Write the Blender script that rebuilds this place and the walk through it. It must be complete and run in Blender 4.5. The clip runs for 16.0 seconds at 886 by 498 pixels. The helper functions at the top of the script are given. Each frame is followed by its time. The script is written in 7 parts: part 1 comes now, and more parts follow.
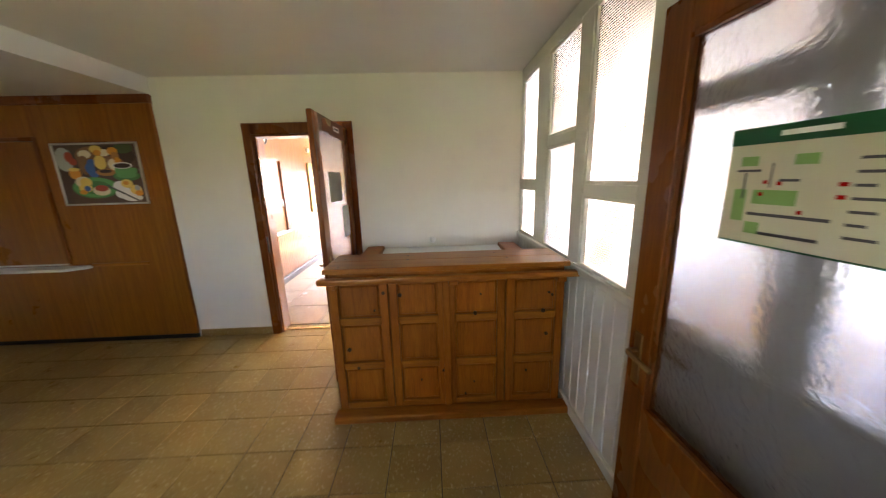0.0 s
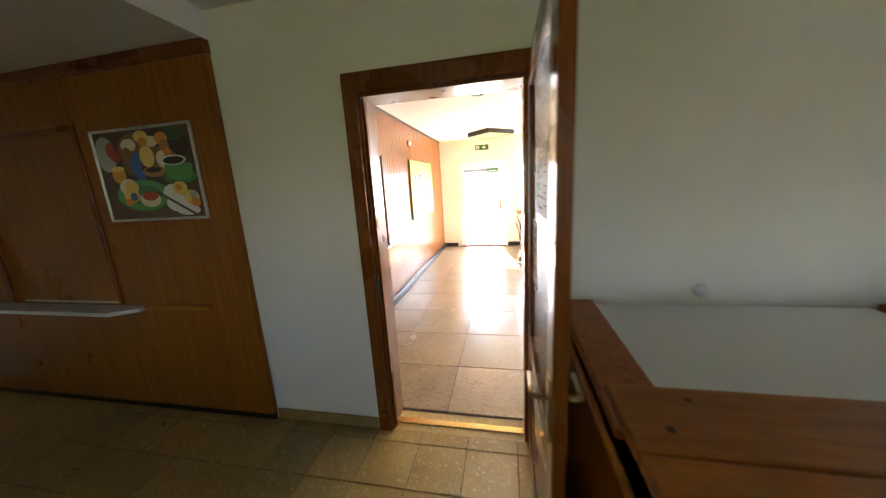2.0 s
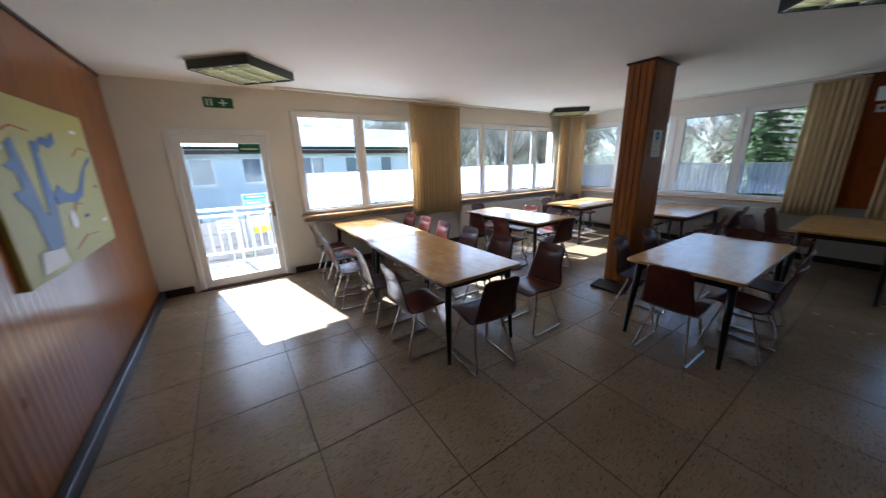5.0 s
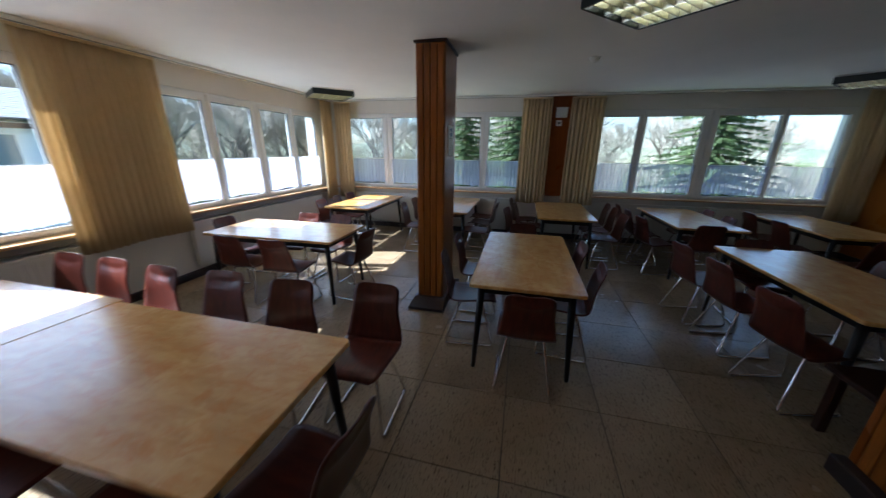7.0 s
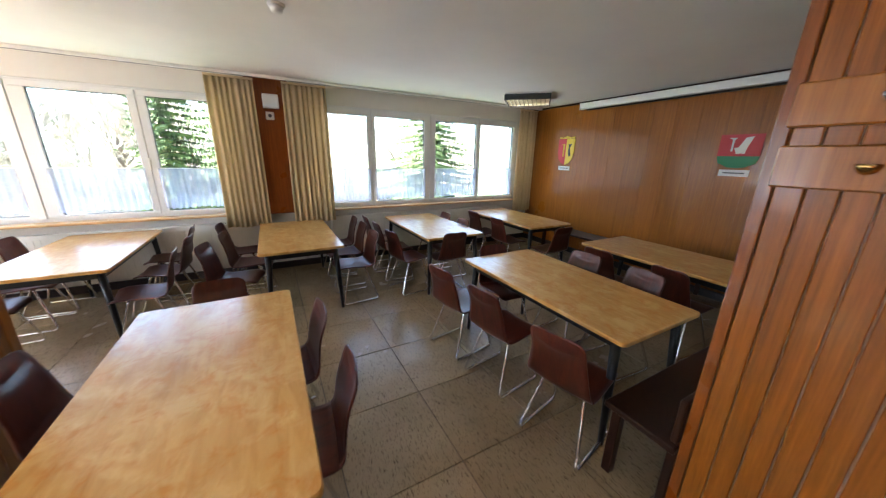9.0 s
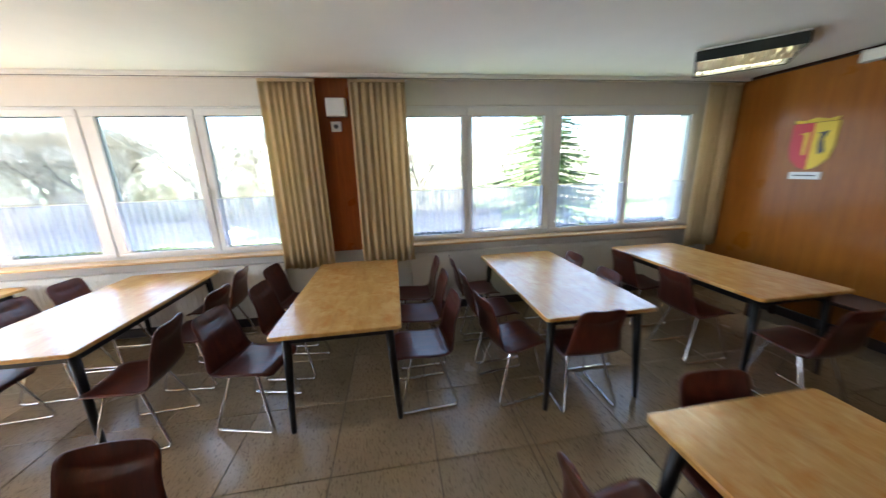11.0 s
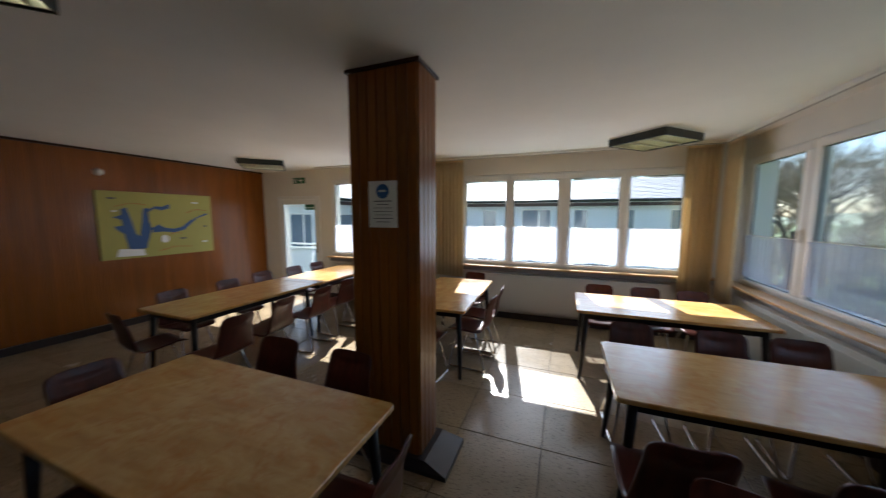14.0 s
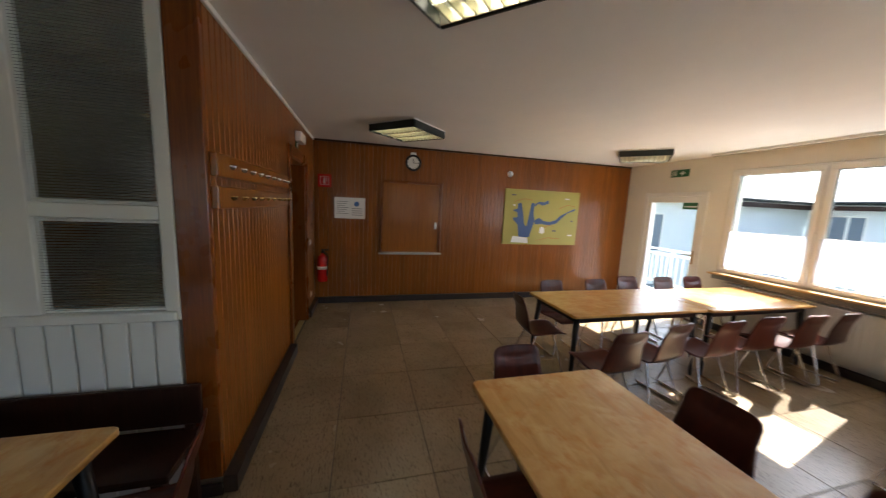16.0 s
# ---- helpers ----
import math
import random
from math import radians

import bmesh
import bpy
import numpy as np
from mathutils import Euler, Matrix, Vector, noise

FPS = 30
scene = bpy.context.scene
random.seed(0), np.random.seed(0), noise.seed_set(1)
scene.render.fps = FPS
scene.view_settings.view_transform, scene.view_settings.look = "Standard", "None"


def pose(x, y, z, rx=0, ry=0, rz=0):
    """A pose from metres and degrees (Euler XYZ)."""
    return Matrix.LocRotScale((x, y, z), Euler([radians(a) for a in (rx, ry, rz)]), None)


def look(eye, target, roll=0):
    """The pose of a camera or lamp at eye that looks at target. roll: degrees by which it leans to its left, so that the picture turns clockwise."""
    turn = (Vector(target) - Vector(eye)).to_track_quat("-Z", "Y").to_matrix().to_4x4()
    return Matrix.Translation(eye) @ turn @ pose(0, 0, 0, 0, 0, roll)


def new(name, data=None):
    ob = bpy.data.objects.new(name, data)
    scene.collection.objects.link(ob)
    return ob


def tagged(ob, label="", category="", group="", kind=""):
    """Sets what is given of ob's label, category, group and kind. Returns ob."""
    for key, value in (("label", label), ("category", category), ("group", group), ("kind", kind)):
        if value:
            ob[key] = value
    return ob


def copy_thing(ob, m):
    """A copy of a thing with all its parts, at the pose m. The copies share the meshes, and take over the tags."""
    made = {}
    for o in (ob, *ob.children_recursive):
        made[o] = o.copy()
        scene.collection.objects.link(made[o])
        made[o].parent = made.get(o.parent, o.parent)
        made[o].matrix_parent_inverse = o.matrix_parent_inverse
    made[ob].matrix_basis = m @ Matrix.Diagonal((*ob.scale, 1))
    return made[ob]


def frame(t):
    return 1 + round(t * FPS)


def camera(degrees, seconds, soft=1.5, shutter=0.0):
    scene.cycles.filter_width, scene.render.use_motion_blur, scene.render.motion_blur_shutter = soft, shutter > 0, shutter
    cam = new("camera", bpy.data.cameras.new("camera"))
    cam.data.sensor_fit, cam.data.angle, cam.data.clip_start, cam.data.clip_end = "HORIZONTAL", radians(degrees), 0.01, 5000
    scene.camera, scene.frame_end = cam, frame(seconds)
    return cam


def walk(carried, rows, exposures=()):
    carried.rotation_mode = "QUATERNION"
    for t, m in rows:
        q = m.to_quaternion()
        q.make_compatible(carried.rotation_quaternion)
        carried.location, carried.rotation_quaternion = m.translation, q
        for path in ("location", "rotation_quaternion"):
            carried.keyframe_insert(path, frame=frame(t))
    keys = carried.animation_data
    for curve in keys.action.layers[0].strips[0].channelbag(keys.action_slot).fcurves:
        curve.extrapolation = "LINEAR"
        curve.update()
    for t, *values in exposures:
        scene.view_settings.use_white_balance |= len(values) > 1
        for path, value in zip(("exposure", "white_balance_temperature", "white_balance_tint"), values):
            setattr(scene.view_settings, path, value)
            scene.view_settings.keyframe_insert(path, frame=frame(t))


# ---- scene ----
cam = camera(109.3, 16.0, soft=1.2, shutter=0.35)
PATH = [
    (0, (2.584, -3.592, 1.682), (2.646, -1.641, 1.243), -1.6),
    (0.5, (2.494, -3.11, 1.676), (2.659, -1.168, 1.229), -2.2),
    (1, (2.209, -2.686, 1.658), (2.172, -0.736, 1.216), -2.9),
    (1.5, (1.902, -2.343, 1.667), (1.549, -0.422, 1.237), -3.0),
    (2, (1.607, -1.967, 1.648), (1.208, -0.05, 1.238), -3.4),
    (2.2, (1.49, -1.809, 1.639), (1.134, 0.118, 1.241), -3.6),
    (2.5, (1.367, -1.522, 1.63), (1.085, 0.41, 1.198), -3.5),
    (3, (1.187, -0.955, 1.608), (1.016, 0.988, 1.167), -3.7),
    (3.2, (1.137, -0.743, 1.588), (1.044, 1.206, 1.149), -3.7),
    (5.3, (0.967, 1.005, 1.673), (2.263, 2.417, 1.1), -1.3),
    (5.5, (1.027, 1.118, 1.701), (2.457, 2.384, 1.108), -1.3),
    (6, (1.198, 1.456, 1.71), (2.76, 2.554, 1.115), -0.9),
    (6.5, (1.424, 1.705, 1.727), (3.127, 2.564, 1.127), -0.7),
    (7, (1.772, 1.871, 1.695), (3.625, 2.319, 1.092), 0.7),
    (7.5, (2.133, 1.894, 1.702), (4.038, 1.883, 1.093), 2.3),
    (8, (2.515, 1.819, 1.696), (4.312, 1.175, 1.101), 3.4),
    (8.2, (2.661, 1.76, 1.689), (4.372, 0.907, 1.1), 3.0),
    (10.3, (4.008, 0.788, 1.715), (5.702, -0.129, 1.177), -0.2),
    (10.5, (4.196, 0.753, 1.715), (5.969, -0.01, 1.19), -0.7),
    (11, (4.674, 0.744, 1.718), (6.592, 0.462, 1.228), -1.8),
    (11.5, (5.096, 0.833, 1.671), (7.011, 1.21, 1.234), -2.7),
    (12, (5.502, 0.936, 1.676), (7.056, 2.144, 1.322), -3.4),
    (12.5, (5.922, 0.996, 1.761), (6.988, 2.655, 1.43), -2.5),
    (13, (6.167, 1.016, 1.739), (6.827, 2.885, 1.47), -2.2),
    (13.5, (6.31, 0.93, 1.722), (6.316, 2.917, 1.491), -1.2),
    (14, (6.305, 0.848, 1.712), (5.59, 2.704, 1.501), 0.1),
    (14.5, (6.196, 0.81, 1.715), (4.973, 2.375, 1.483), 1.6),
    (15, (6.027, 0.795, 1.71), (4.411, 1.947, 1.465), 3.3),
    (15.5, (5.771, 0.789, 1.725), (3.968, 1.613, 1.461), 3.4),
    (16, (5.427, 0.762, 1.704), (3.51, 1.258, 1.43), 2.7),
]
walk(cam, [(t, look(eye, aim, lean)) for t, eye, aim, lean in PATH], [
    (0.0, 6.5, 7200, 26), (0.5, 6.07, 7000, 17), (1.0, 5.82, 6700, 13), (1.5, 5.82, 6900, 14), (2.2, 5.57, 6500, 13), (3.2, 4.87, 5700, 11),
    (5.3, 2.22, 4950, 10), (5.5, 2.06, 4900, 10), (6.5, 2.06, 4950, 9), (7.5, 2.85, 5300, 8), (8.2, 3.70, 5700, 9),
    (10.3, 4.70, 6000, 13), (11.0, 4.12, 5800, 10), (12.0, 3.05, 5500, 8), (12.5, 2.50, 5500, 9), (13.0, 2.00, 5500, 9), (14.0, 1.93, 5600, 8), (14.5, 2.00, 5600, 8), (15.0, 2.35, 5800, 8), (16.0, 3.10, 6200, 11)])

# ---- world, sun ----
SUN_DIR = Vector((0.198, -0.982, -0.888)).normalized()   # the way the sunlight travels
world = bpy.data.worlds.new("world")
scene.world = world
world.use_nodes = True
wn = world.node_tree
sky = wn.nodes.new("ShaderNodeTexSky")
sky.sky_type = "NISHITA"
sky.sun_disc = False
sky.sun_elevation = radians(41.6)
sky.sun_rotation = math.atan2(-SUN_DIR.x, -SUN_DIR.y)
wn.links.new(sky.outputs["Color"], wn.nodes["Background"].inputs["Color"])
wn.nodes["Background"].inputs["Strength"].default_value = 0.06
sun = new("sun", bpy.data.lights.new("sun", "SUN"))
sun.data.energy, sun.data.angle, sun.data.color = 5.0, radians(0.53), (1.0, 0.95, 0.87)
sun.matrix_world = look((0, 0, 20), Vector((0, 0, 20)) + SUN_DIR)


def window_light(x, y, z, wide, high, aim, watts, colour=(0.86, 0.93, 1.0)):
    """An area lamp just inside one window opening, added to stand in for skylight."""
    l = new("window_light", bpy.data.lights.new("window_light", "AREA"))
    l.data.shape, l.data.size, l.data.size_y, l.data.energy, l.data.color = "RECTANGLE", wide, high, watts, colour
    l.matrix_world = look((x, y, z), Vector((x, y, z)) + Vector(aim))


window_light(2.88, 5.97, 1.66, 1.9, 1.35, (0, -1, -0.12), 1.75)
window_light(6.25, 5.97, 1.62, 3.1, 1.3, (0, -1, -0.12), 3.0)
window_light(1.0, 5.97, 1.05, 0.85, 1.8, (0, -1, -0.12), 0.95)
window_light(8.27, 3.7, 1.64, 3.9, 1.35, (-1, 0, -0.12), 0.95)
window_light(8.27, -1.1, 1.64, 3.8, 1.35, (-1, 0, -0.12), 0.72)
# warm lamp added inside the unseen entrance window to brighten that room
window_light(1.3, -5.5, 1.75, 1.1, 0.9, (0, 1, -0.1), 0.10, (1.0, 0.93, 0.82))


# ---- materials ----
def mat(name, base, rough=0.5, metal=0.0, coat=0.0, spec=0.5):
    m = bpy.data.materials.new(name)
    m.use_nodes = True
    b = m.node_tree.nodes["Principled BSDF"]
    b.inputs["Base Color"].default_value = (*base, 1)
    b.inputs["Roughness"].default_value = rough
    b.inputs["Metallic"].default_value = metal
    b.inputs["Coat Weight"].default_value = coat
    b.inputs["Coat Roughness"].default_value = 0.12
    b.inputs["Specular IOR Level"].default_value = spec
    return m, m.node_tree, b


def coords(nt, scale=(1, 1, 1), kind="Object", spread=0.0):
    """Texture coordinates, stretched; spread shifts them by object at random."""
    tc = nt.nodes.new("ShaderNodeTexCoord")
    mp = nt.nodes.new("ShaderNodeMapping")
    mp.inputs["Scale"].default_value = scale
    nt.links.new(tc.outputs[kind], mp.inputs["Vector"])
    if spread:
        oi = nt.nodes.new("ShaderNodeObjectInfo")
        mul = nt.nodes.new("ShaderNodeMath")
        mul.operation = "MULTIPLY"
        mul.inputs[1].default_value = spread
        nt.links.new(oi.outputs["Random"], mul.inputs[0])
        nt.links.new(mul.outputs[0], mp.inputs["Location"])
    return mp.outputs["Vector"]


def noise_tex(nt, vec, scale, detail=5, rough=0.6, distort=0.0):
    n = nt.nodes.new("ShaderNodeTexNoise")
    n.inputs["Scale"].default_value = scale
    n.inputs["Detail"].default_value = detail
    n.inputs["Roughness"].default_value = rough
    n.inputs["Distortion"].default_value = distort
    nt.links.new(vec, n.inputs["Vector"])
    return n.outputs["Fac"]


def ramp(nt, fac, stops):
    r = nt.nodes.new("ShaderNodeValToRGB")
    e = r.color_ramp.elements
    while len(e) < len(stops):
        e.new(0.5)
    for el, (p, c) in zip(e, stops):
        el.position = p
        el.color = (*c, 1) if len(c) == 3 else c
    nt.links.new(fac, r.inputs["Fac"])
    return r.outputs["Color"]


def mixc(nt, a, b, fac, mode="MIX"):
    m = nt.nodes.new("ShaderNodeMix")
    m.data_type, m.blend_type = "RGBA", mode
    for sock, v in ((m.inputs[0], fac), (m.inputs[6], a), (m.inputs[7], b)):
        if isinstance(v, (int, float)):
            sock.default_value = v
        elif isinstance(v, tuple):
            sock.default_value = (*v, 1)
        else:
            nt.links.new(v, sock)
    return m.outputs[2]


def bump(nt, b, height, strength=0.2, dist=0.002):
    n = nt.nodes.new("ShaderNodeBump")
    n.inputs["Strength"].default_value = strength
    n.inputs["Distance"].default_value = dist
    nt.links.new(height, n.inputs["Height"])
    nt.links.new(n.outputs["Normal"], b.inputs["Normal"])


def rough_map(nt, b, fac, lo, hi):
    mr = nt.nodes.new("ShaderNodeMapRange")
    mr.inputs["To Min"].default_value = lo
    mr.inputs["To Max"].default_value = hi
    nt.links.new(fac, mr.inputs["Value"])
    nt.links.new(mr.outputs["Result"], b.inputs["Roughness"])


def random_tint(nt, col, amount):
    oi = nt.nodes.new("ShaderNodeObjectInfo")
    mr = nt.nodes.new("ShaderNodeMapRange")
    mr.inputs["To Min"].default_value = 1 - amount
    mr.inputs["To Max"].default_value = 1 + amount
    nt.links.new(oi.outputs["Random"], mr.inputs["Value"])
    hs = nt.nodes.new("ShaderNodeHueSaturation")
    nt.links.new(mr.outputs["Result"], hs.inputs["Value"])
    nt.links.new(col, hs.inputs["Color"])
    return hs.outputs["Color"]


def wood(name, dark, mid, light, stretch=(14, 14, 0.9), rough=(0.25, 0.45), coat=0.25, spread=9.0, tint=0.12, relief=0.12, space="Object"):
    m, nt, b = mat(name, mid, 0.35, coat=coat, spec=0.28)
    v = coords(nt, stretch, space, spread)
    g = noise_tex(nt, v, 2.2, 7, 0.62, 0.9)
    col = ramp(nt, g, [(0.22, dark), (0.5, mid), (0.78, light)])
    v2 = coords(nt, tuple(s * 6 for s in stretch), space, spread)
    f = noise_tex(nt, v2, 3.0, 3, 0.6)
    col = mixc(nt, col, ramp(nt, f, [(0.35, tuple(c * 0.62 for c in mid)), (0.6, light)]), 0.28)
    wear = noise_tex(nt, coords(nt, (1, 1, 1), space, spread), 1.7, 4, 0.6)
    col = mixc(nt, col, tuple(c * 0.7 for c in mid), ramp(nt, wear, [(0.52, (0, 0, 0)), (0.8, (0.28, 0.28, 0.28))]))
    if tint:
        col = random_tint(nt, col, tint)
    nt.links.new(col, b.inputs["Base Color"])
    rough_map(nt, b, wear, rough[0], rough[1])
    bump(nt, b, f, relief, 0.001)
    return m


def plaster(name, base, grain=90, amount=0.05, rough=0.85, relief=0.25):
    m, nt, b = mat(name, base, rough)
    v = coords(nt)
    s = noise_tex(nt, v, 0.7, 5, 0.65)
    lo = tuple(c * (1 - 2 * amount) for c in base)
    nt.links.new(ramp(nt, s, [(0.3, lo), (0.65, base)]), b.inputs["Base Color"])
    bump(nt, b, noise_tex(nt, v, grain, 4, 0.7), relief, 0.002)
    return m


M = {}
M["wall"] = plaster("wall_paint", (0.80, 0.78, 0.72))
M["wall_cream"] = plaster("entrance_wall_paint", (0.82, 0.785, 0.70))
M["ceiling"] = plaster("ceiling_paint", (0.80, 0.79, 0.76), 60, 0.04)
M["facade"] = plaster("facade_render", (0.72, 0.76, 0.80), 30, 0.05)
M["panel"] = wood("varnished_panelling", (0.105, 0.028, 0.003), (0.222, 0.066, 0.006), (0.33, 0.113, 0.012), (26, 26, 0.7), (0.22, 0.40), 0.3)
M["panel_sheet"] = wood("veneer_sheet", (0.14, 0.040, 0.004), (0.265, 0.085, 0.008), (0.39, 0.145, 0.015), (18, 18, 0.5), (0.22, 0.38), 0.4, tint=0.05, relief=0.05)
M["panel_dark"] = wood("dark_stained_wood", (0.014, 0.006, 0.004), (0.028, 0.010, 0.006), (0.050, 0.019, 0.009), (20, 20, 0.9), (0.25, 0.42), 0.05)
M["door"] = wood("door_wood", (0.085, 0.019, 0.003), (0.175, 0.045, 0.005), (0.26, 0.077, 0.010), (24, 24, 0.7), (0.2, 0.36), 0.35)
M["pier"] = wood("dark_red_veneer", (0.13, 0.026, 0.004), (0.23, 0.052, 0.006), (0.31, 0.085, 0.010), (18, 18, 0.5), (0.22, 0.36), 0.1, tint=0.05, relief=0.05)
M["pine"] = wood("knotty_pine", (0.14, 0.030, 0.003), (0.33, 0.090, 0.006), (0.46, 0.155, 0.014), (12, 12, 0.9), (0.28, 0.45), 0.06)
M["pine_h"] = wood("knotty_pine_along", (0.15, 0.037, 0.004), (0.34, 0.106, 0.010), (0.48, 0.178, 0.020), (0.9, 12, 12), (0.26, 0.42), 0.1)
M["beech"] = wood("beech_sill", (0.50, 0.29, 0.12), (0.62, 0.39, 0.18), (0.70, 0.47, 0.24), (1, 14, 14), (0.25, 0.4), 0.25)
M["beech_v"] = wood("beech_sill_side", (0.50, 0.29, 0.12), (0.62, 0.39, 0.18), (0.70, 0.47, 0.24), (14, 1, 14), (0.25, 0.4), 0.25)
M["black"] = mat("black_lacquer", (0.006, 0.006, 0.007), 0.32, spec=0.35)[0]
M["rubber"] = mat("dark_skirting", (0.028, 0.020, 0.020), 0.35)[0]
M["pvc"] = mat("white_window_plastic", (0.80, 0.80, 0.79), 0.32)[0]
M["white_paint"] = plaster("white_gloss_paint", (0.80, 0.80, 0.74), 120, 0.04, 0.38, 0.06)
M["white_board"] = mat("white_laminate", (0.74, 0.75, 0.74), 0.28)[0]
M["steel"] = mat("brushed_steel", (0.62, 0.60, 0.57), 0.28, 1.0)[0]
M["chrome"] = mat("chrome", (0.78, 0.78, 0.79), 0.10, 1.0)[0]
M["brass"] = mat("brass", (0.66, 0.46, 0.18), 0.22, 1.0)[0]
M["bronze"] = mat("bronze_handle", (0.34, 0.22, 0.09), 0.32, 0.9)[0]
M["alu"] = mat("satin_aluminium", (0.70, 0.70, 0.69), 0.35, 1.0)[0]
M["paper"] = mat("white_paper", (0.80, 0.80, 0.78), 0.6)[0]
# ivory tone darkened to hold the shade on the backlit plan signs
M["plan_paper"] = mat("dimmed_ivory_paper", (0.66, 0.63, 0.48), 0.5)[0]
M["ink"] = mat("grey_ink", (0.08, 0.08, 0.09), 0.6)[0]
M["blue_ink"] = mat("blue_print", (0.02, 0.10, 0.32), 0.5)[0]
M["green_sign"] = mat("green_sign_plastic", (0.005, 0.10, 0.035), 0.35)[0]
M["red"] = mat("red_enamel", (0.55, 0.015, 0.012), 0.25, coat=0.4)[0]
M["sill_red"] = mat("oxblood_sill", (0.10, 0.022, 0.02), 0.5)[0]
M["white_plastic"] = mat("white_plastic", (0.78, 0.77, 0.74), 0.35)[0]
M["grey_plastic"] = mat("grey_plastic", (0.25, 0.25, 0.25), 0.45)[0]
M["radiator"] = mat("radiator_enamel", (0.74, 0.72, 0.66), 0.35)[0]

# table top: golden beech veneer with worn lighter patches
m, nt, b = mat("table_veneer", (0.6, 0.36, 0.13), 0.25, coat=0.45)
b.inputs["Coat Roughness"].default_value = 0.3
v = coords(nt, (1.4, 7, 7), "Object", 7.0)
g = noise_tex(nt, v, 2.6, 7, 0.6, 0.7)
col = ramp(nt, g, [(0.22, (0.46, 0.220, 0.046)), (0.5, (0.58, 0.318, 0.088)), (0.78, (0.65, 0.390, 0.135))])
patch = noise_tex(nt, coords(nt, (1, 1.2, 1), "Object", 7.0), 5.2, 6, 0.66, 0.5)
col = mixc(nt, col, (0.74, 0.50, 0.215), ramp(nt, patch, [(0.48, (0, 0, 0)), (0.64, (0.5, 0.5, 0.5))]))
stain = noise_tex(nt, coords(nt, (1, 1.1, 1), "Object", 3.0), 9, 7, 0.72, 0.6)
col = mixc(nt, col, (0.53, 0.205, 0.026), ramp(nt, stain, [(0.51, (0, 0, 0)), (0.64, (0.7, 0.7, 0.7))]))
nt.links.new(random_tint(nt, col, 0.05), b.inputs["Base Color"])
rough_map(nt, b, patch, 0.12, 0.30)
M["tabletop"] = m

# chair shells: red-brown pressed plywood
m, nt, b = mat("pressed_plywood", (0.13, 0.03, 0.018), 0.28, coat=0.1, spec=0.4)
v = coords(nt, (9, 2, 2), "Object", 5.0)
g = noise_tex(nt, v, 3.0, 6, 0.6, 0.5)
col = ramp(nt, g, [(0.25, (0.036, 0.007, 0.004)), (0.55, (0.076, 0.015, 0.008)), (0.8, (0.120, 0.026, 0.012))])
nt.links.new(random_tint(nt, col, 0.18), b.inputs["Base Color"])
rough_map(nt, b, g, 0.24, 0.40)
M["shell"] = m

# dining room floor: marbled beige stone-look slabs with dark flecks
m, nt, b = mat("marbled_floor", (0.4, 0.33, 0.24), 0.22)
v = coords(nt, (1, 1, 1), "Object", 40.0)
big = noise_tex(nt, v, 1.8, 4, 0.6)
col = ramp(nt, big, [(0.3, (0.25, 0.183, 0.105)), (0.7, (0.335, 0.252, 0.155))])
v2 = coords(nt, (1, 4.2, 1), "Object", 40.0)
fl = noise_tex(nt, v2, 27, 5, 0.72, 0.6)
col = mixc(nt, col, (0.075, 0.046, 0.025), ramp(nt, fl, [(0.548, (0, 0, 0)), (0.63, (0.85, 0.85, 0.85))]))
nt.links.new(random_tint(nt, col, 0.07), b.inputs["Base Color"])
rough_map(nt, b, noise_tex(nt, v, 3, 3, 0.6), 0.19, 0.31)
bump(nt, b, fl, 0.04, 0.001)
M["slab"] = m

# entrance floor: small ochre terrazzo-look tiles
m, nt, b = mat("ochre_tile", (0.40, 0.29, 0.12), 0.3)
v = coords(nt, (1, 1, 1), "Object", 40.0)
col = ramp(nt, noise_tex(nt, v, 3, 4, 0.6), [(0.3, (0.31, 0.197, 0.056)), (0.7, (0.40, 0.268, 0.086))])
col = mixc(nt, col, (0.60, 0.50, 0.30), ramp(nt, noise_tex(nt, v, 55, 3, 0.6), [(0.585, (0, 0, 0)), (0.67, (0.8, 0.8, 0.8))]))
col = mixc(nt, col, (0.16, 0.10, 0.04), ramp(nt, noise_tex(nt, v, 38, 3, 0.6, 0.4), [(0.62, (0, 0, 0)), (0.72, (0.4, 0.4, 0.4))]))
nt.links.new(random_tint(nt, col, 0.1), b.inputs["Base Color"])
rough_map(nt, b, noise_tex(nt, v, 6, 5, 0.7), 0.2, 0.42)
M["tile"] = m
M["grout"] = mat("dark_joint", (0.09, 0.068, 0.045), 0.8)[0]


